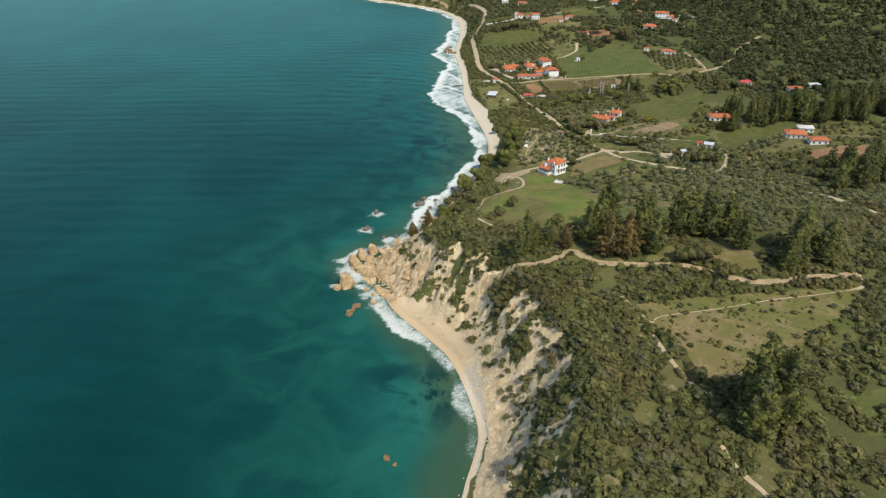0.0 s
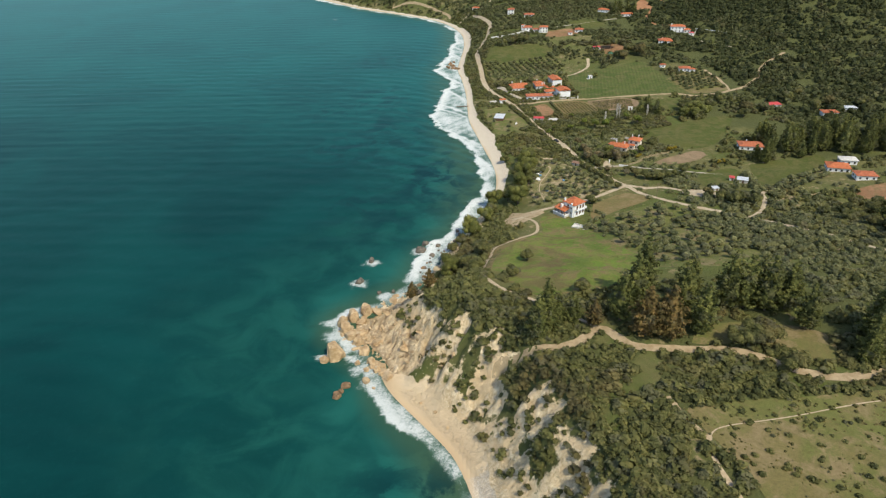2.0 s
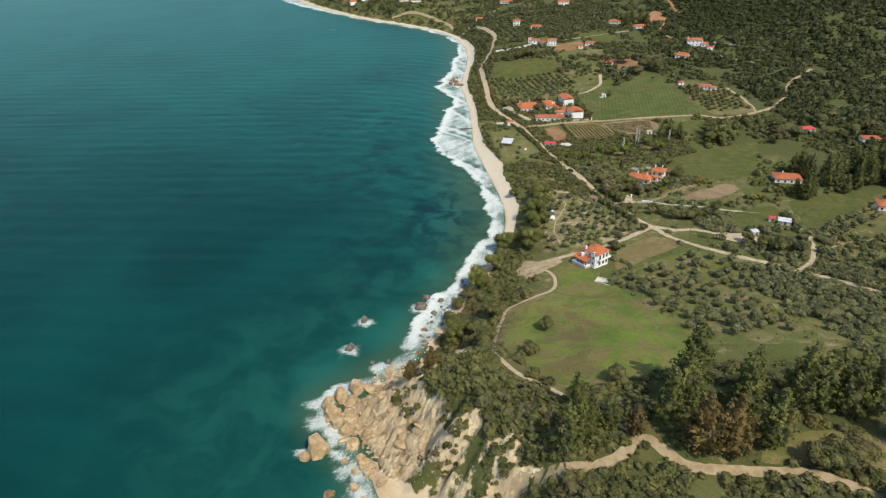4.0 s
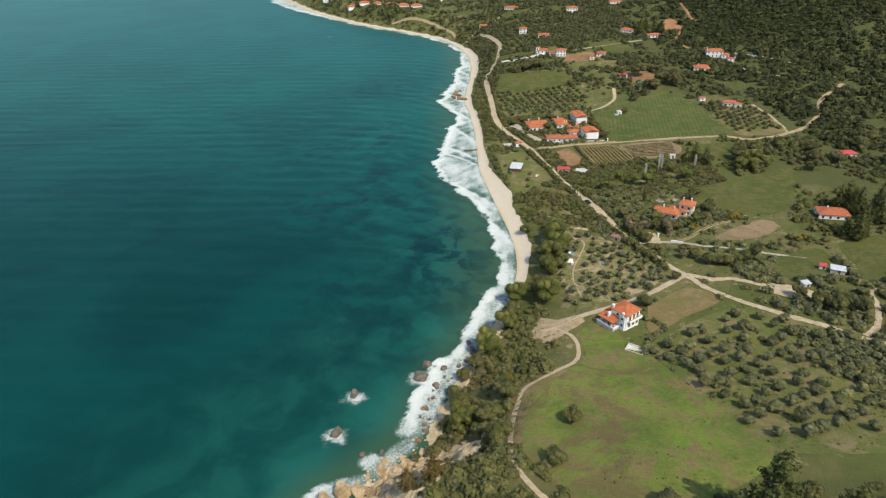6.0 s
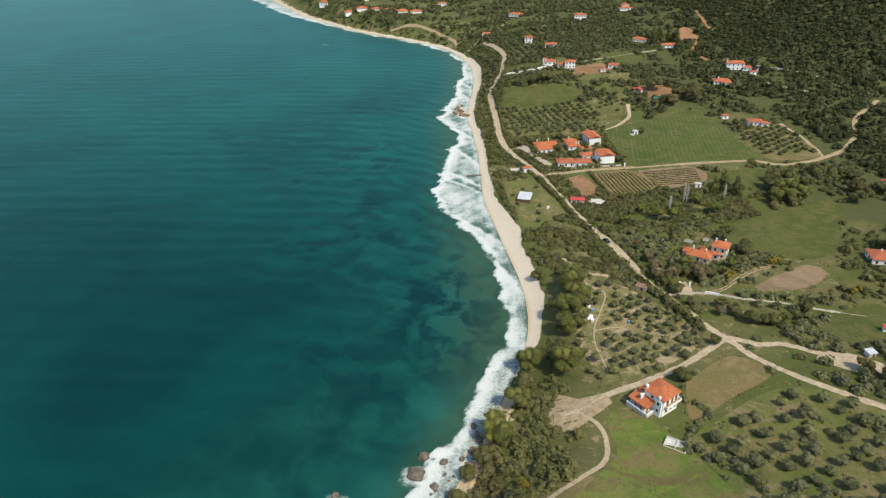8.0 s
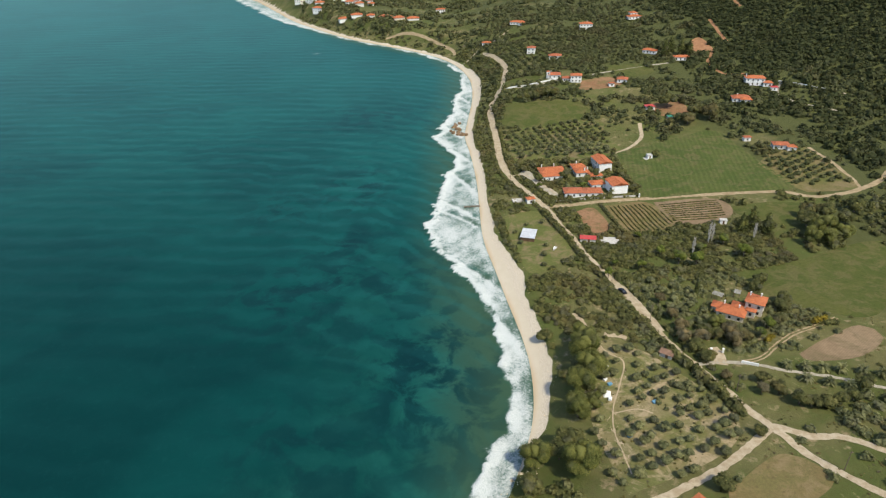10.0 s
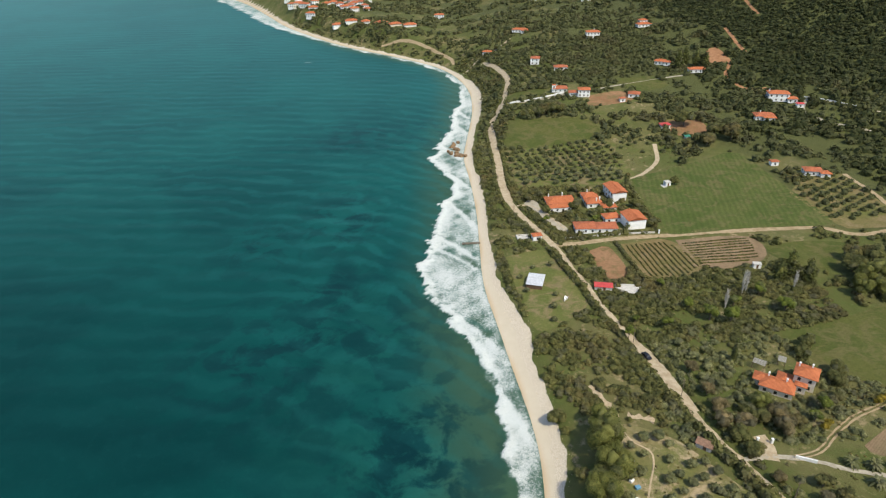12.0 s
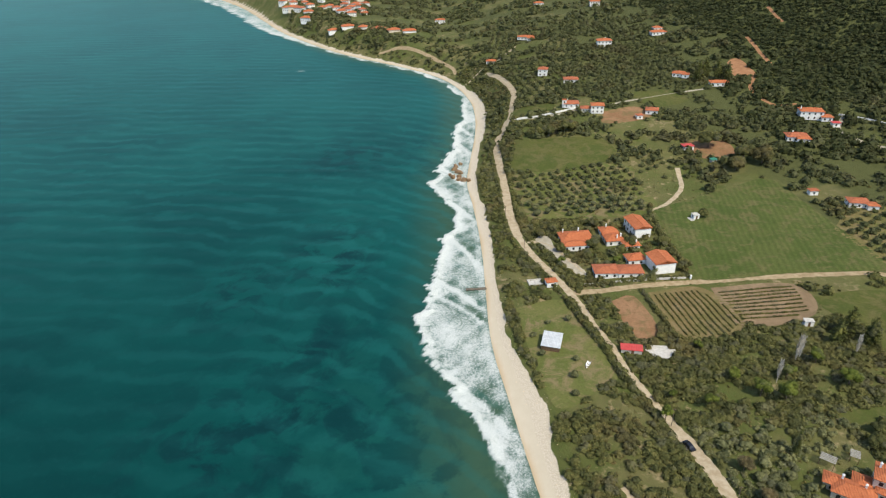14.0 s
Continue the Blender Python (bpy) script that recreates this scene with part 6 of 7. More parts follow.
# thickets
_rs = np.random.RandomState(8)
S = scatter(_rs, 8, 150, 58, 182, 13500, lambda x, y: (inland(x, y) > 12) & ~((x > 44) & (x < 112) & (y > 151) & (waves2(x, y, 7, 64, 2) < 0.35)) & clear_of(x, y, 0.3) & (look_up(MB, x, y) < 0.42) & (waves2(x, y, 17, 61, 3) > -0.62) & ~((x > 72) & (y < 113) & (waves2(x, y, 9, 62, 2) < -0.05)))
stuff("thicket", S, _rs.gamma(6, 0.165, len(S)).clip(0.5, 2.1), 0.75, MACCHIA, "dense evergreen scrub covering the headland", 25, 0.34, 2)
S = scatter(_rs, -20, 46, 178, 268, 2400, lambda x, y: (inland(x, y) > 4) & clear_of(x, y, 1.0) & (look_up(MB, x, y) < 0.6) & (x < 34) & ~((x > 29) & (y < 240)))
stuff("thicket", S, _rs.gamma(6, 0.19, len(S)).clip(0.5, 2.0), 0.8, COPPICE, "evergreen coppice along the rocky shore", 40, 0.28, 3)
# ledges of the cliff
S = scatter(_rs, -36, 40, 62, 215, 4200, lambda x, y: (inland(x, y) > 9 + 4 * (y > 165)) & (inland(x, y) < 34) & clear_of(x, y, 0.2) & (waves2(x, y, 11, 63, 3) > 0.05 - 0.03 * (inland(x, y) - 14)))
stuff("thicket", S, _rs.uniform(0.5, 1.3, len(S)), 0.7, MACCHIA, "tufts of scrub on the cliff ledges", 26, 0.36, 4)
# dry tufts in the clearing
S = scatter(_rs, 50, 112, 100, 134, 170, lambda x, y: np.ones(x.shape, bool))
stuff("tufts", S, _rs.uniform(0.35, 0.9, len(S)), 0.75, MACCHIA, "scattered grey-green tufts in the dry clearing", 26, 0.36, 5)
# scrub between beach, road and groves
S = scatter(_rs, 26, 66, 318, 520, 4600, lambda x, y: clear_of(x, y, 0.8) & (waves2(x, y, 16, 65, 3) > -0.38) & ~((x > 43) & (y > 466)))
stuff("scrub", S, _rs.uniform(0.6, 1.5, len(S)), 0.8, MACCHIA, "mixed scrub and bushes behind the beach", 40, 0.28, 6)
S = scatter(_rs, 60, 130, 345, 392, 2600, lambda x, y: clear_of(x, y, 0.9) & (waves2(x, y, 18, 67, 3) > -0.2 - 0.4 * (y > 366)))
stuff("scrub", S, _rs.uniform(0.6, 1.6, len(S)), 0.8, MACCHIA, "bushy belt below the vineyards", 40, 0.28, 7)
S = scatter(_rs, 62, 120, 310, 352, 1300, lambda x, y: clear_of(x, y, 0.9) & (waves2(x, y, 14, 68, 3) > -0.3))
stuff("scrub", S, _rs.uniform(0.5, 1.3, len(S)), 0.85, OLIVE, "grey-green bushes and young olives round the villa", 40, 0.28, 8)
S = scatter(_rs, 56, 250, 170, 300, 2600, lambda x, y: clear_of(x, y, 0.6) & (waves2(x, y, 24, 69, 2) > 0.35))
stuff("scrub", S, _rs.uniform(0.6, 1.5, len(S)), 0.8, OLIVE, "bushes between the groves and plots", 30, 0.3, 9)
ORCHARD = np.array([(155, 446), (170, 463), (186, 468), (188, 440), (186, 412), (168, 410), (158, 416)], float)
S = scatter(_rs, 120, 330, 296, 560, 7500, lambda x, y: clear_of(x, y, 0.6) & (waves2(x, y, 30, 70, 3) > 0.06) & ~inside(ORCHARD, x, y))
R = _rs.gamma(5, 0.3, len(S)).clip(0.7, 3.0)
M = (S[:, 0] < 190) & (S[:, 1] < 480)
stuff("scrub", S[M], R[M] * 0.8, 0.85, MACCHIA, "hedges and bushes of the inland plots", 30, 0.34, 24)
stuff("scrub", S[~M], R[~M], 0.9, FARLEAF, "hedges, bushes and trees of the inland plots", 18, 0.42, 10)
S = scatter(_rs, 170, 420, 330, 620, 7500, lambda x, y: clear_of(x, y, 0.6) & (waves2(x, y, 44, 74, 2) > -0.55) & ((x > 195) | (y > 500)) & ~inside(ORCHARD, x, y))
stuff("scrub", S, _rs.gamma(6, 0.30, len(S)).clip(0.9, 3.0), 0.9, FOREST, "dark woodland edge on the inland slopes", 9, 0.5, 19, level=1)
S = scatter(_rs, 34, 200, 514, 760, 7000, lambda x, y: clear_of(x, y, 0.6) & (waves2(x, y, 26, 71, 3) > 0.02) & (inland(x, y) > 9))
stuff("scrub", S, _rs.gamma(5, 0.3, len(S)).clip(0.8, 3.0), 0.85, FARLEAF, "trees and bushes on the far slopes", 13, 0.5, 11, level=1)
S = scatter(_rs, 24, 60, 505, 720, 1500, lambda x, y: clear_of(x, y, 0.4) & (inland(x, y) > 8) & (inland(x, y) < 30))
stuff("scrub", S, _rs.uniform(0.7, 1.5, len(S)), 0.7, MACCHIA, "low scrub on the bank above the beach", 22, 0.4, 12)


def rows_of(x0, x1, y0, y1, turn, gap, gapy, keep, jitter=0.5):
    a = radians(turn)
    n = int(max(x1 - x0, y1 - y0) / min(gap, gapy))
    u, v = np.meshgrid(np.arange(-n, n) * gap, np.arange(-n, n) * gapy)
    u, v = u.ravel() + _rs.uniform(-jitter, jitter, u.size), v.ravel() + _rs.uniform(-jitter, jitter, v.size)
    x, y = (x0 + x1) / 2 + u * math.cos(a) - v * math.sin(a), (y0 + y1) / 2 + u * math.sin(a) + v * math.cos(a)
    m = (x > x0) & (x < x1) & (y > y0) & (y < y1)
    x, y = x[m], y[m]
    k = keep(x, y)
    return np.stack([x[k], y[k]], 1)


# far groves: rows too many and too small to tell singly
def free(x, y):
    return clear_of(x, y, 1.0) & (inland(x, y) > 10)


S = np.concatenate([rows_of(96, 168, 604, 690, 24, 4.6, 4.6, free), rows_of(98, 160, 584, 604, -12, 4.4, 4.4, free), rows_of(60, 96, 600, 690, 8, 4.8, 4.8, free),
                    rows_of(44, 98, 484, 516, 12, 4.2, 4.4, free), rows_of(100, 132, 500, 520, 30, 4.6, 4.6, lambda x, y: free(x, y) & (waves2(x, y, 20, 81, 1) > -0.3)),
                    rows_of(160, 188, 420, 470, 30, 4.4, 4.4, free), rows_of(206, 262, 490, 545, -30, 4.6, 6.0, free), rows_of(52, 180, 690, 780, -10, 5.0, 5.0, lambda x, y: free(x, y) & (waves2(x, y, 60, 82, 1) > -0.4)),
                    rows_of(60, 100, 545, 580, 6, 4.6, 4.6, lambda x, y: free(x, y) & (waves2(x, y, 30, 83, 1) > -0.2)), rows_of(160, 240, 372, 410, 20, 4.8, 4.8, lambda x, y: free(x, y) & (waves2(x, y, 30, 84, 1) > -0.1))])
stuff("olive_grove", S, _rs.uniform(1.2, 1.9, len(S)), 0.85, FARLEAF, "rows of olive trees on the far slopes", 20, 0.42, 13, level=1)
S = scatter(_rs, 96, 150, 205, 290, 420, lambda x, y: clear_of(x, y, 1.0))
stuff("olive_grove", S, _rs.uniform(1.2, 2.0, len(S)), 0.9, OLIVE, "grey-green olives along the inland road", 34, 0.34, 14)
S = scatter(_rs, 120, 245, 196, 300, 2600, lambda x, y: clear_of(x, y, 0.8) & ((y < 262) | (x > 190)) & (waves2(x, y, 15, 66, 3) > -0.35))
stuff("scrub", S, _rs.gamma(6, 0.2, len(S)).clip(0.6, 2.2), 0.8, MACCHIA, "dark hedges and bushes round the farm", 22, 0.36, 25)
S = scatter(_rs, 100, 170, 150, 240, 1700, lambda x, y: clear_of(x, y, 1.0))
stuff("scrub", S, _rs.uniform(0.7, 1.6, len(S)), 0.8, OLIVE, "tall grey-green scrub east of the headland", 40, 0.26, 15)
# wooded hill
S = scatter(_rs, 180, 470, 540, 960, 27000, lambda x, y: (x + 0.12 * (y - 560) + 8 * waves2(x, y, 60, 31, 2) > 208) & (y + 0.2 * (x - 190) > 566) & clear_of(x, y, 1.0))
stuff("hill_wood", S, _rs.uniform(1.1, 2.2, len(S)), 0.62, FOREST, "dense dark evergreen wood covering the hill", 3, 0.7, 16, level=1, category="wood")
S = scatter(_rs, -150, 330, 740, 1500, 9500, lambda x, y: (inland(x, y) > 14) & clear_of(x, y, 1.0) & (waves2(x, y, 70, 73, 2) > -0.1))
stuff("hill_wood", S, _rs.uniform(1.6, 3.4, len(S)), 0.9, FARLEAF, "patchy trees and scrub in the distance", 5, 0.7, 17, level=1, category="wood")


S = scatter(_rs, -150, 50, 690, 980, 5200, lambda x, y: clear_of(x, y, 0.6) & (inland(x, y) > 7.5) & (inland(x, y) < 45) & (waves2(x, y, 24, 79, 3) > -0.3))
stuff("scrub", S, _rs.gamma(6, 0.24, len(S)).clip(0.7, 2.6), 0.8, FARLEAF, "brown and green scrub on the bank above the bay", 8, 0.6, 26, level=1)
S = scatter(_rs, 46, 93, 416, 464, 420, lambda x, y: clear_of(x, y, 0.3) & (x > 44 + 0.16 * (464 - y)))
stuff("scrub", S, _rs.gamma(6, 0.17, len(S)).clip(0.5, 2.0), 0.9, MACCHIA, "garden shrubs and small trees in the compound", 40, 0.28, 18)
S = scatter(_rs, 14, 66, 176, 254, 1500, lambda x, y: inside(PLOT_OF["bright green meadow on the headland"], x, y) & (waves2(x, y, 15, 75, 3) > 0.25))
stuff("tufts", S, _rs.uniform(0.10, 0.32, len(S)), 0.4, WEEDS, "coarse tufts and weeds in the meadow", 16, 0.4, 20, level=1, category="weeds")
S = scatter(_rs, 50, 112, 100, 134, 1500, lambda x, y: inside(PLOT_OF["dry grassy clearing on the headland"], x, y) & (waves2(x, y, 12, 76, 3) > -0.1))
stuff("tufts", S, _rs.uniform(0.10, 0.4, len(S)), 0.5, WEEDS, "dry weeds and low cushions in the clearing", 16, 0.4, 21, level=1, category="weeds")
S = scatter(_rs, 40, 140, 190, 330, 4200, lambda x, y: clear_of(x, y, 0.1) & (waves2(x, y, 11, 77, 3) > 0.05))
stuff("tufts", S, _rs.uniform(0.12, 0.45, len(S)), 0.5, WEEDS, "weeds and low growth under the olive trees", 14, 0.4, 22, level=1, category="weeds")
S = scatter(_rs, 28, 130, 330, 520, 5200, lambda x, y: clear_of(x, y, 0.1) & (waves2(x, y, 11, 78, 3) > 0.0))
stuff("tufts", S, _rs.uniform(0.12, 0.5, len(S)), 0.5, WEEDS, "weeds and low growth between the bushes", 14, 0.4, 23, level=1, category="weeds")


# hedges beside roads
def hedge(line, offset, step, r, mat, label, seed, a=0.0, b=1.0, gaps=0.15):
    rs = np.random.RandomState(seed)
    p = smooth_line(line, 0.6)
    p = p[int(a * len(p)):int(b * len(p))]
    t = np.gradient(p, axis=0)
    t /= np.hypot(*t.T)[:, None]
    q = (p + np.stack([-t[:, 1], t[:, 0]], 1) * offset)[::max(1, int(step / 0.6))]
    q = q + rs.uniform(-0.4, 0.4, q.shape)
    q = q[(rs.rand(len(q)) > gaps) & (inland(q[:, 0], q[:, 1]) > 3)]
    stuff("hedge", q, rs.uniform(r * 0.7, r * 1.25, len(q)), 0.95, mat, label, 36, 0.32, seed, category="hedge")


hedge(COASTROAD, -3.0, 1.2, 0.95, MACCHIA, "overgrown hedge beside the coast road", 31, 0.1, 0.70)
hedge(COASTROAD, -2.2, 0.9, 1.4, MACCHIA, "overgrown hedge beside the coast road", 41, 0.69, 0.82, 0.05)
hedge(COASTROAD, -2.4, 1.0, 0.8, MACCHIA, "overgrown hedge beside the coast road", 42, 0.82, 0.885, 0.3)
hedge(COASTROAD, -2.3, 0.8, 1.6, MACCHIA, "tall overgrown hedge hiding the road", 43, 0.885, 0.985, 0.05)
hedge(COASTROAD, 3.0, 1.2, 0.9, MACCHIA, "overgrown hedge beside the coast road", 32, 0.25, 0.97, 0.25)
hedge([(53, 416), (70, 417.5), (90, 418.5)], 0.0, 1.0, 0.9, MACCHIA, "clipped hedge round the compound", 33)
hedge([(91, 419), (92.5, 430), (92, 445), (90, 462)], 0.0, 1.0, 1.0, MACCHIA, "hedge between the compound and the field", 34)
hedge([(43, 446), (47, 434), (51, 424)], 1.5, 1.0, 1.0, MACCHIA, "hedge between the compound and the road", 35)
hedge([(73, 411), (75, 398), (75.5, 386)], 0.0, 1.0, 0.9, MACCHIA, "hedge beside the vineyard plot", 36)
hedge([(114, 350), (106, 338), (112, 326), (122, 322)], 0.0, 1.1, 1.1, MACCHIA, "dark hedge behind the villa", 37)
hedge([(58, 259), (66, 250), (60, 243), (56, 236)], -1.0, 1.3, 1.0, OLIVE, "row of young olives below the house", 38, gaps=0.3)
hedge([(96, 476), (93, 465), (92, 450)], 0, 1.1, 1.1, MACCHIA, "hedge on the edge of the field", 39)


# vine rows
def vine_rows(poly, turn, gap, label, seed):
    rs = np.random.RandomState(seed)
    poly = np.array(poly, float)
    c, a = poly.mean(0), radians(turn)
    pts = []
    for i in range(-14, 15):
        for j in range(-50, 51):
            u, v = i * gap, j * 0.6
            pts.append((c[0] + u * math.cos(a) - v * math.sin(a), c[1] + u * math.sin(a) + v * math.cos(a)))
    pts = np.array(pts)
    pts = pts[inside(poly, pts[:, 0], pts[:, 1])] + rs.uniform(-0.1, 0.1, (1, 2))
    stuff("vineyard", pts, rs.uniform(0.3, 0.5, len(pts)), 0.8, VINE, label, 14, 0.5, seed, category="vines", level=1)


vine_rows([(76, 409), (92, 411), (99, 393), (91, 386), (78, 387)], 7, 1.8, "rows of sprouting vines", 51)
vine_rows([(97, 410), (122, 410), (120, 395), (98, 391)], 93, 1.9, "rows of dry vines on brown soil", 52)


# ---- rocks ----
def boulder(name, x, y, z, sx, sy, sz, seed, mat, label, group="", turn=0.0, level=3):
    rs = np.random.RandomState(seed)
    bm = bmesh.new()
    bmesh.ops.create_icosphere(bm, subdivisions=level, radius=1.0)
    cuts = rs.randn(14, 3) * (1.0, 1.0, 0.55)
    cuts /= np.linalg.norm(cuts, axis=1)[:, None]
    deep = rs.uniform(0.78, 1.12, 14)
    for v in bm.verts:
        p = np.array(v.co)
        p = p / np.abs(p).max() ** 0.88
        for c, e in zip(cuts, deep):
            over = p @ c - e
            if over > 0:
                p = p - c * over
        p = p * (1 + 0.10 * noise.noise(Vector(p) * 1.7 + Vector((seed, 0, 0))) + 0.05 * noise.noise(Vector(p) * 5.5 + Vector((0, seed, 0))))
        v.co = Vector((p[0] * sx, p[1] * sy, p[2] * sz))
    me = bpy.data.meshes.new(name)
    bm.to_mesh(me)
    bm.free()
    me.materials.append(mat)
    ob = new(name, me)
    ob.matrix_basis = pose(x * SCALE, y * SCALE, z * SCALE, 0, 0, turn) @ Matrix.Diagonal((SCALE, SCALE, SCALE, 1))
    return tagged(ob, label, "rock", group)


_rs = np.random.RandomState(77)
RG = "rocks at the point"
for n, (x, y, s, h) in enumerate(((-31.0, 180.2, 3.0, 7.6), (-34.2, 178.6, 1.7, 2.0), (-29.4, 192.4, 2.4, 5.4), (-31.0, 195.6, 2.1, 5.0), (-27.6, 198.6, 2.5, 6.0), (-24.0, 201.4, 2.2, 5.6), (-27.6, 189.0, 1.8, 3.6),
                                  (-24.6, 186.2, 2.0, 3.6), (-22.6, 181.6, 1.9, 3.0), (-20.6, 177.4, 1.5, 2.2), (-18.6, 173.2, 1.3, 1.8), (-15.0, 169.6, 1.5, 1.8), (-21.4, 168.8, 1.4, 2.0), (-17.4, 171.6, 0.9, 1.2), (-21.5, 173.6, 1.0, 1.3),
                                  (-24.4, 176.8, 1.1, 1.4), (-19.0, 166.0, 0.7, 0.8), (-6.0, 158.5, 0.5, 0.7), (-2.2, 154.6, 0.6, 0.8), (0.8, 149.2, 0.5, 0.7))):
    boulder("boulder", x, y, max(float(gz(x, y)), 0) + h * 0.12, s * 0.82, s * _rs.uniform(0.6, 0.9), h * 0.46, 100 + n, GRANITE, "tawny weathered granite boulder at the headland", RG, _rs.uniform(0, 180), 4)
for n, (x, y, s) in enumerate(((-26.8, 167.2, 1.4), (-28.8, 163.4, 1.3), (-27.8, 165.2, 0.8), (-27.6, 220.7, 1.7), (-24.5, 234.7, 1.5), (-6.2, 240.3, 1.9), (-4.2, 245.7, 1.5), (-2, 237, 0.9), (0.5, 244, 1.0), (-15.5, 213.5, 0.9), (-20.3, 213, 0.8), (16, 532, 2.0), (17.5, 528, 1.6), (18, 522, 1.4), (-14, 104, 0.9), (-12, 102, 0.6))):
    boulder("boulder", x, y, 0.15, s, s * _rs.uniform(0.6, 1.0), s * 0.7, 200 + n, DARKSTONE if n > 2 and n < 11 else BROWNSTONE, "dark wet rock awash in the surf" if 2 < n < 11 else "brown rock standing out of the shallow sea", "rocks in the sea", _rs.uniform(0, 180))
# reddish rocks on the far beach
for x, y, r in ((15.0, 521, 1.5), (17.5, 518, 1.3), (20.0, 517, 1.6), (22.4, 516.4, 1.2), (13.6, 524.5, 1.0), (19.0, 526.5, 1.4), (16.8, 535, 1.5), (19.4, 538, 1.1)):
    boulder("boulder", x, y, 0.3, r, r * 0.8, r * 0.8, int(400 + 10 * x), BROWNSTONE, "reddish-brown rock at the edge of the far beach", "rocks on the far beach", _rs.uniform(0, 180))
# dark rocks along the wooded shore
for n in range(26):
    y = 217 + 1.75 * n + _rs.uniform(-1.2, 1.2)
    x = float(np.interp(y, [210, 218, 230, 243, 254, 265, 278], [-14, -6.5, -2.5, 4.5, 10.5, 15.5, 21])) + _rs.uniform(-3.4, 1.2)
    r = _rs.uniform(0.35, 1.0)
    boulder("boulder", x, y, 0.12, r, r * _rs.uniform(0.6, 1.0), r * 0.65, 300 + n, DARKSTONE if n % 3 else BROWNSTONE, "dark wet rock awash at the wooded shore", "rocks along the wooded shore", _rs.uniform(0, 180))


# broken blocks that crowd the point
def broken_blocks():
    rs = np.random.RandomState(31)
    x, y = rs.uniform(-36, 6, 2600), rs.uniform(164, 212, 2600)
    d = inland(x, y)
    keep = (d > -0.4) & (d < 17) & (look_up(MB, x, y) > 0.45) & (rs.rand(2600) < np.where(d < 5, 0.16, 0.05)) & (d > beach_width(y) - 1.5)
    x, y = x[keep], y[keep]
    v, f = BALLS[2]
    v = v / np.abs(v).max(1)[:, None] ** 0.7
    out, tri = [], []
    for k in range(len(x)):
        r = rs.gamma(3.0, 0.26) + 0.25
        cut = rs.randn(6, 3)
        cut /= np.linalg.norm(cut, axis=1)[:, None]
        p = v * 1.0
        for c in cut:
            p = p - c * np.maximum(p @ c - rs.uniform(0.55, 0.9), 0)[:, None]
        a = rs.uniform(0, 3.14)
        m = np.array([(math.cos(a), -math.sin(a), 0), (math.sin(a), math.cos(a), 0), (rs.uniform(-0.3, 0.3), rs.uniform(-0.3, 0.3), 1)])
        p = (p * (r, r * rs.uniform(0.45, 0.9), r * rs.uniform(0.35, 0.6))) @ m.T
        tri.append(f + k * len(v))
        out.append(p + (x[k], y[k], max(float(gz(x[k], y[k])), 0) - 0.05 * r))
    me = big_mesh("rock_blocks", np.concatenate(out) * SCALE, np.concatenate(tri), GRANITE)
    tagged(new("rock_blocks", me), "tawny fractured granite blocks heaped on the headland", "rocks", kind="stuff")


broken_blocks()


# rubble along the foot of the cliff, too many to count
def rubble():
    rs = np.random.RandomState(5)
    x, y = rs.uniform(-40, 40, 9000), rs.uniform(62, 275, 9000)
    d = inland(x, y)
    m = ((d > 0.3) & (d < 13) & (y < 128)) | ((d > beach_width(y) - 1.5) & (d < beach_width(y) + 5) & (y < 170)) | ((d > -1.0) & (d < 7) & (y > 170) & (y < 275))
    x, y = x[m], y[m]
    more = rs.uniform(20, 48, 4000), rs.uniform(285, 450, 4000)
    dd = inland(*more)
    k = (dd > beach_width(more[1]) * 0.55) & (dd < beach_width(more[1]) + 1.5)
    x, y = np.r_[x, more[0][k]], np.r_[y, more[1][k]]
    n = len(x)
    base = np.array([(0, 0, 1), (1, 0, 0), (0, 1, 0), (-1, 0, 0), (0, -1, 0)], float)
    r = rs.gamma(2.0, 0.16, n).clip(0.12, 1.1) * np.where(y > 280, 0.3, np.where(y < 170, 0.7, 1.0))
    a = rs.uniform(0, 6.28, n)
    v = base[None] * rs.uniform(0.6, 1.2, (n, 5, 3)) * r[:, None, None]
    c, s = np.cos(a)[:, None], np.sin(a)[:, None]
    vx, vy = v[..., 0] * c - v[..., 1] * s + x[:, None], v[..., 0] * s + v[..., 1] * c + y[:, None]
    vz = v[..., 2] * 0.75 + np.maximum(gz(x, y), -0.1)[:, None] - 0.05
    f = np.array([(0, 1, 2), (0, 2, 3), (0, 3, 4), (0, 4, 1)])
    q = (f[None] + 5 * np.arange(n)[:, None, None]).reshape(-1, 3)
    me = big_mesh("rubble", np.stack([vx, vy, vz], -1).reshape(-1, 3) * SCALE, q, STONE)
    tagged(new("rubble", me), "pale broken rock along the foot of the cliff and beach", "rubble", kind="stuff")


rubble()


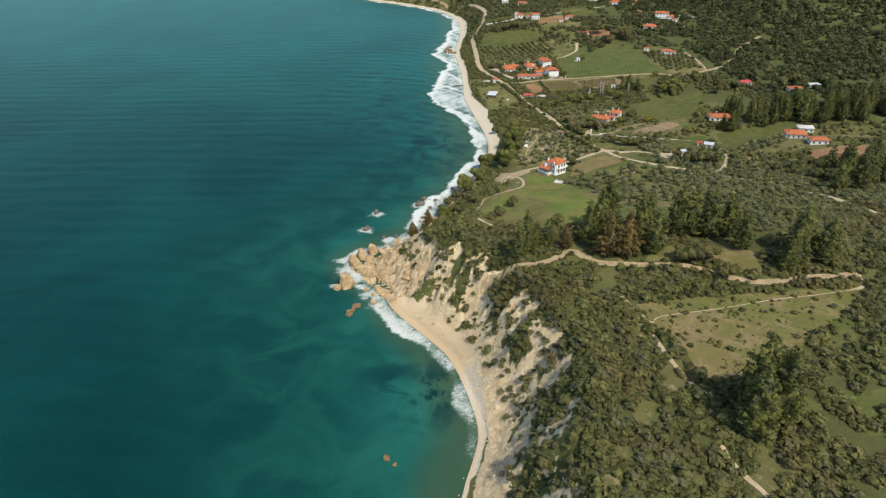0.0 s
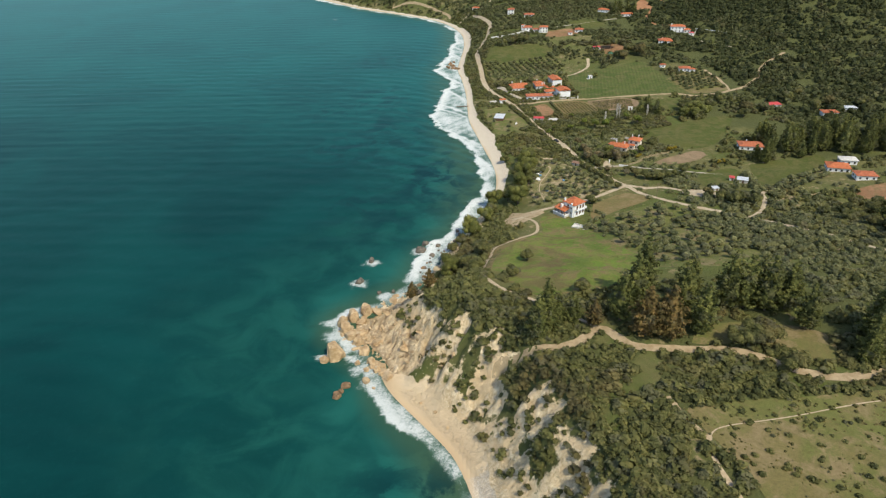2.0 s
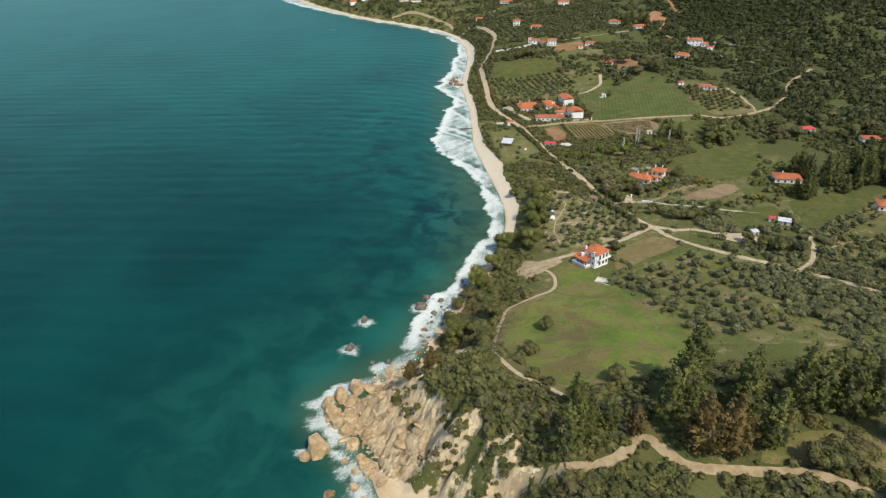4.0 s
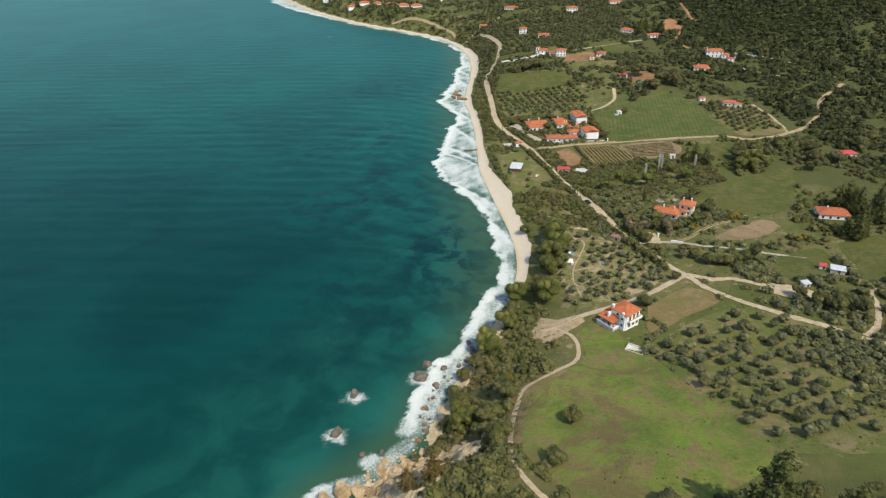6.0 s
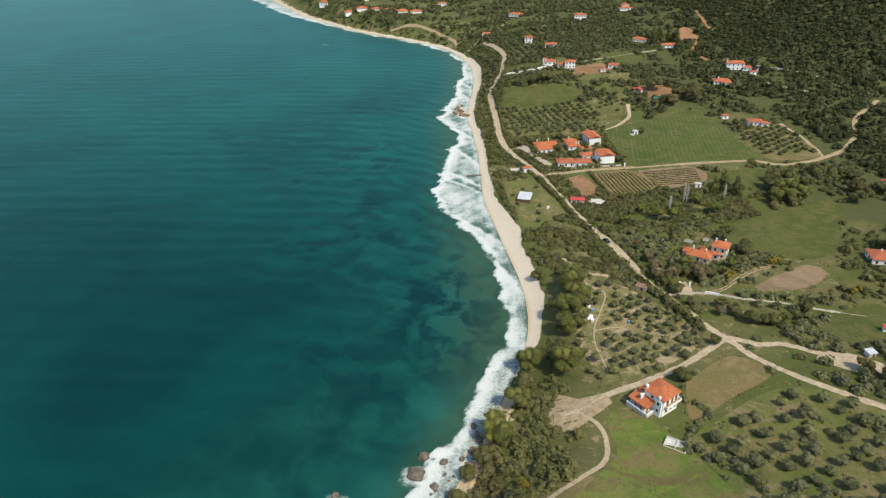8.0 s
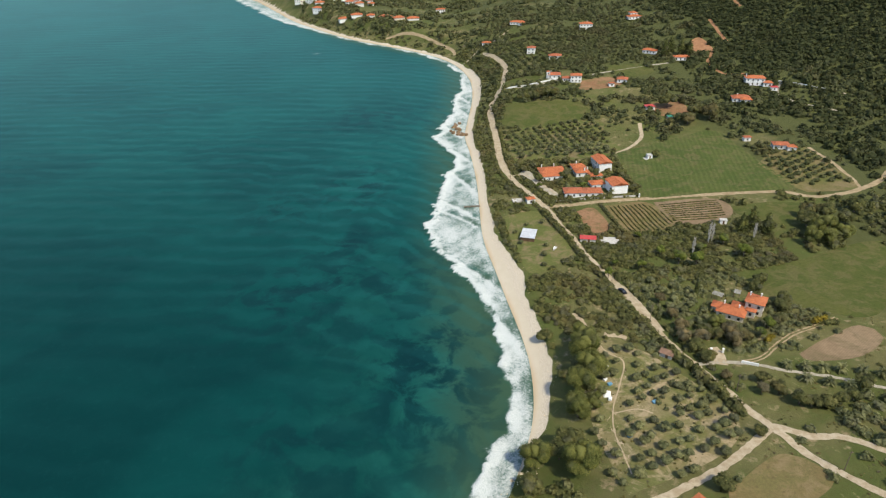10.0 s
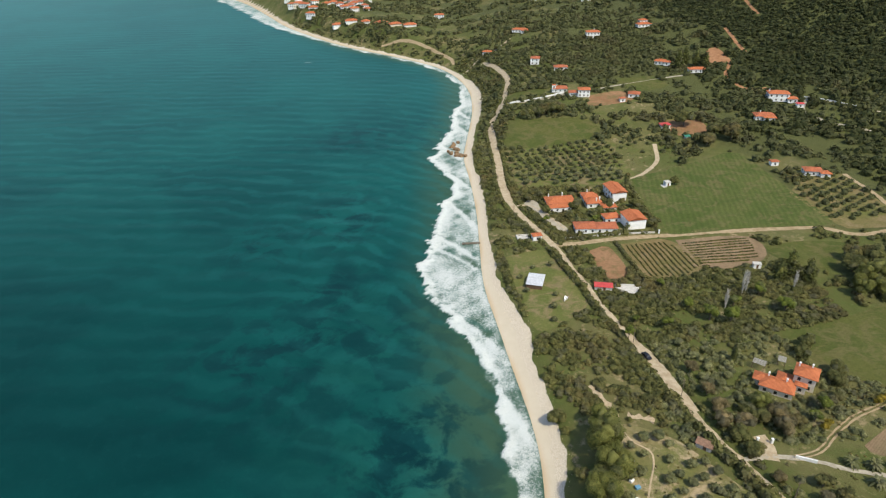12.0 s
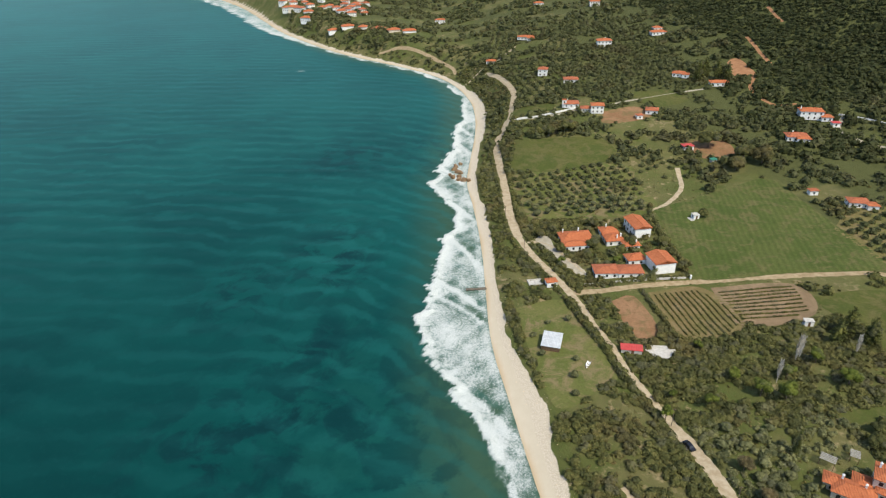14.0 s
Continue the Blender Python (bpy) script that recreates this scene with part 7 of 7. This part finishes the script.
# ---- small things ----
def car(x, y, turn, paint, label):
    root = thing("car", spot(x, y, 0.13, turn), label, "car")
    bm = bmesh.new()
    prof = [(-2.1, 0.35), (-2.1, 0.8), (-1.3, 0.95), (-0.75, 1.42), (0.7, 1.45), (1.5, 1.0), (2.1, 0.9), (2.15, 0.35)]
    sides = [[bm.verts.new((u, v * (0.86 if z < 1.1 else 0.68), z)) for u, z in prof] for v in (-1, 1)]
    bm.faces.new(sides[0][::-1])
    bm.faces.new(sides[1])
    for i in range(len(prof)):
        j = (i + 1) % len(prof)
        bm.faces.new((sides[0][i], sides[0][j], sides[1][j], sides[1][i]))
    body = part("body", bm, paint, root)
    bm = bmesh.new()
    for a, b in (((-1.28, 0.98), (-0.8, 1.40)), ((0.75, 1.42), (1.45, 1.03))):
        box_v = [bm.verts.new((a[0], sy * 0.72, a[1] + 0.02)) for sy in (-1, 1)] + [bm.verts.new((b[0], sy * 0.62, b[1] + 0.02)) for sy in (1, -1)]
        bm.faces.new(box_v)
    part("windscreen", bm, GLASS, body)
    for sx in (-1.35, 1.35):
        for sy in (-0.8, 0.8):
            bm = bmesh.new()
            bmesh.ops.create_cone(bm, cap_ends=True, segments=14, radius1=0.33, radius2=0.33, depth=0.2)
            bmesh.ops.rotate(bm, matrix=Matrix.Rotation(radians(90), 3, "X"), verts=bm.verts[:])
            bmesh.ops.translate(bm, vec=(sx, sy, 0.33), verts=bm.verts[:])
            part("wheel", bm, TYRE, root)


TYRE = Mat("tyre", 0.9).color((0.02, 0.02, 0.02)).done()
BLACK = Mat("black_car_paint", 0.25, 0.5).color((0.015, 0.016, 0.02)).done()
car(64.6, 344.6, 108, BLACK, "black hatchback parked on the dirt road")


def boat(x, y, turn):
    root = thing("boat", spot(x, y, 0.12, turn), "small white open boat on the grass", "boat")
    bm = bmesh.new()
    rings = []
    for k in range(9):
        u = k / 8
        w = 0.75 * math.sin(math.pi * min(1.0, 0.28 + 0.72 * (1 - u))) ** 0.8 + 0.02
        xx = -1.7 + 3.6 * u
        rings.append([bm.verts.new((xx, s * w, z + 0.15 * u * u)) for s, z in ((-1, 0.65), (-0.75, 0.15), (0, 0.0), (0.75, 0.15), (1, 0.65))] + [bm.verts.new((xx, s * w * 0.85, z + 0.15 * u * u)) for s, z in ((1, 0.63), (0.7, 0.25), (0, 0.15), (-0.7, 0.25), (-1, 0.63))])
    for r0, r1 in zip(rings, rings[1:]):
        for i in range(10):
            bm.faces.new((r0[i], r0[(i + 1) % 10], r1[(i + 1) % 10], r1[i]))
    bm.faces.new(rings[0])
    part("hull", bm, WHITE, root)
    for xx in (-0.8, 0.5):
        part("bench", boxes((xx - 0.15, -0.55, 0.4, xx + 0.15, 0.55, 0.45)), DARKWOOD, root)


boat(47.6, 375.3, 60)


def pier(x, y, turn):
    root = thing("jetty", pose(x * SCALE, y * SCALE, 0.0, 0, 0, turn), "short dark concrete jetty at the water's edge", "jetty")
    part("deck", boxes((-4.6, -0.7, 0.35, 4.6, 0.7, 0.75)), DARKSTONE, root)
    for k in range(4):
        part("pile", boxes((-4.2 + 2.6 * k, -0.5, -1.2, -3.7 + 2.6 * k, 0.5, 0.35)), DARKSTONE, root)


pier(19.5, 420.5, 2)


def pole(x, y, h=7.5):
    root = thing("utility_pole", spot(x, y), "weathered wooden utility pole beside the road", "pole", "utility poles")
    bm = bmesh.new()
    limb(bm, (0, 0, -0.5), (0, 0, h), 0.13, 0.09, 8)
    part("pole_shaft", bm, BARK, root)
    part("crossarm", boxes((-0.6, -0.05, h - 0.6, 0.6, 0.05, h - 0.48)), BARK, root)


for x, y in ((68.5, 328), (63, 352), (38.5, 440), (34.8, 470), (80, 294), (91, 266)):
    pole(x, y)


def gate_post(x, y):
    root = thing("gate_post", spot(x, y), "white rendered gate pillar at the villa entrance", "pillar", "gate pillars")
    part("shaft", boxes((-0.3, -0.3, -0.3, 0.3, 0.3, 1.8)), WHITE, root)
    part("cap", boxes((-0.4, -0.4, 1.8, 0.4, 0.4, 1.95)), WHITE, root)


gate_post(80.2, 311)
gate_post(83.4, 310.5)
gate_post(91.5, 417.2)


def garden_wall(points, high, thick, mat, label):
    """A low wall that follows the ground."""
    line = smooth_line(points, 1.2)
    tan = np.gradient(line, axis=0)
    tan /= np.hypot(*tan.T)[:, None]
    nor = np.stack([-tan[:, 1], tan[:, 0]], 1) * thick / SCALE / 2
    bm, rows = bmesh.new(), []
    for p, q in zip(line - nor, line + nor):
        z = float(gz(*((p + q) / 2))) * SCALE
        rows.append([bm.verts.new((c[0] * SCALE, c[1] * SCALE, h)) for c, h in ((p, z - 0.3), (p, z + high), (q, z + high), (q, z - 0.3))])
    for a, b in zip(rows, rows[1:]):
        for i in range(3):
            bm.faces.new((a[i], b[i], b[i + 1], a[i + 1]))
    bm.faces.new(rows[0])
    bm.faces.new(rows[-1][::-1])
    me = bpy.data.meshes.new("garden_wall")
    bm.to_mesh(me)
    bm.free()
    me.materials.append(mat)
    tagged(new("garden_wall", me), label, "wall")


garden_wall([(54, 416.8), (70, 417.1), (90, 417.6)], 0.9, 0.4, CONCRETE, "low pale stone wall along the dirt lane")
garden_wall([(53, 580.5), (67, 580), (86, 583)], 1.3, 0.5, WHITE, "long white rendered wall beside the lane")
garden_wall([(212, 546), (222, 535), (232, 524)], 1.0, 0.5, WHITE, "white rendered wall along the hillside lane")
garden_wall([(86.6, 305.9), (90.4, 303.9)], 1.1, 0.4, WHITE, "short white wall at the villa entrance")


def crate(x, y, turn, mat, label):
    root = thing("crate", spot(x, y, 0.0, turn), label, "crate", "clutter beside the beach grove")
    part("box", boxes((-0.7, -0.5, -0.1, 0.7, 0.5, 0.7)), mat, root)
    part("lid", boxes((-0.76, -0.56, 0.7, 0.76, 0.56, 0.8)), mat, root)


def tarpaulin(x, y, turn):
    root = thing("tarpaulin", spot(x, y, 0.0, turn), "crumpled white tarpaulin over a low heap", "tarpaulin", "clutter beside the beach grove")
    bm = bmesh.new()
    bmesh.ops.create_grid(bm, x_segments=8, y_segments=6, size=1.0)
    for v in bm.verts:
        edge = max(abs(v.co.x), abs(v.co.y))
        v.co = Vector((v.co.x * 1.9, v.co.y * 1.3, 0.75 * (1 - edge ** 3) + 0.16 * noise.noise(v.co * 3.1 + Vector((x, y, 0))) - 0.05))
    part("sheet", bm, WHITE, root)


BLUEPLASTIC = mottled("blue_plastic", (0.10, 0.24, 0.36), (0.16, 0.32, 0.45), 1.0, rough=0.5)
tarpaulin(49.1, 307.5, 20)
tarpaulin(47.2, 296.0, 75)
for x, y, turn, blue in ((48.8, 299.6, 15, 1), (48.0, 301.6, 40, 0), (47.4, 293.8, 70, 0), (58.1, 291.6, 20, 1), (48.4, 280.0, 5, 1), (49.6, 303.8, 60, 0)):
    crate(x, y, turn, BLUEPLASTIC if blue else WHITE, "faded blue plastic crate on sandy ground" if blue else "white plastic crate on sandy ground")
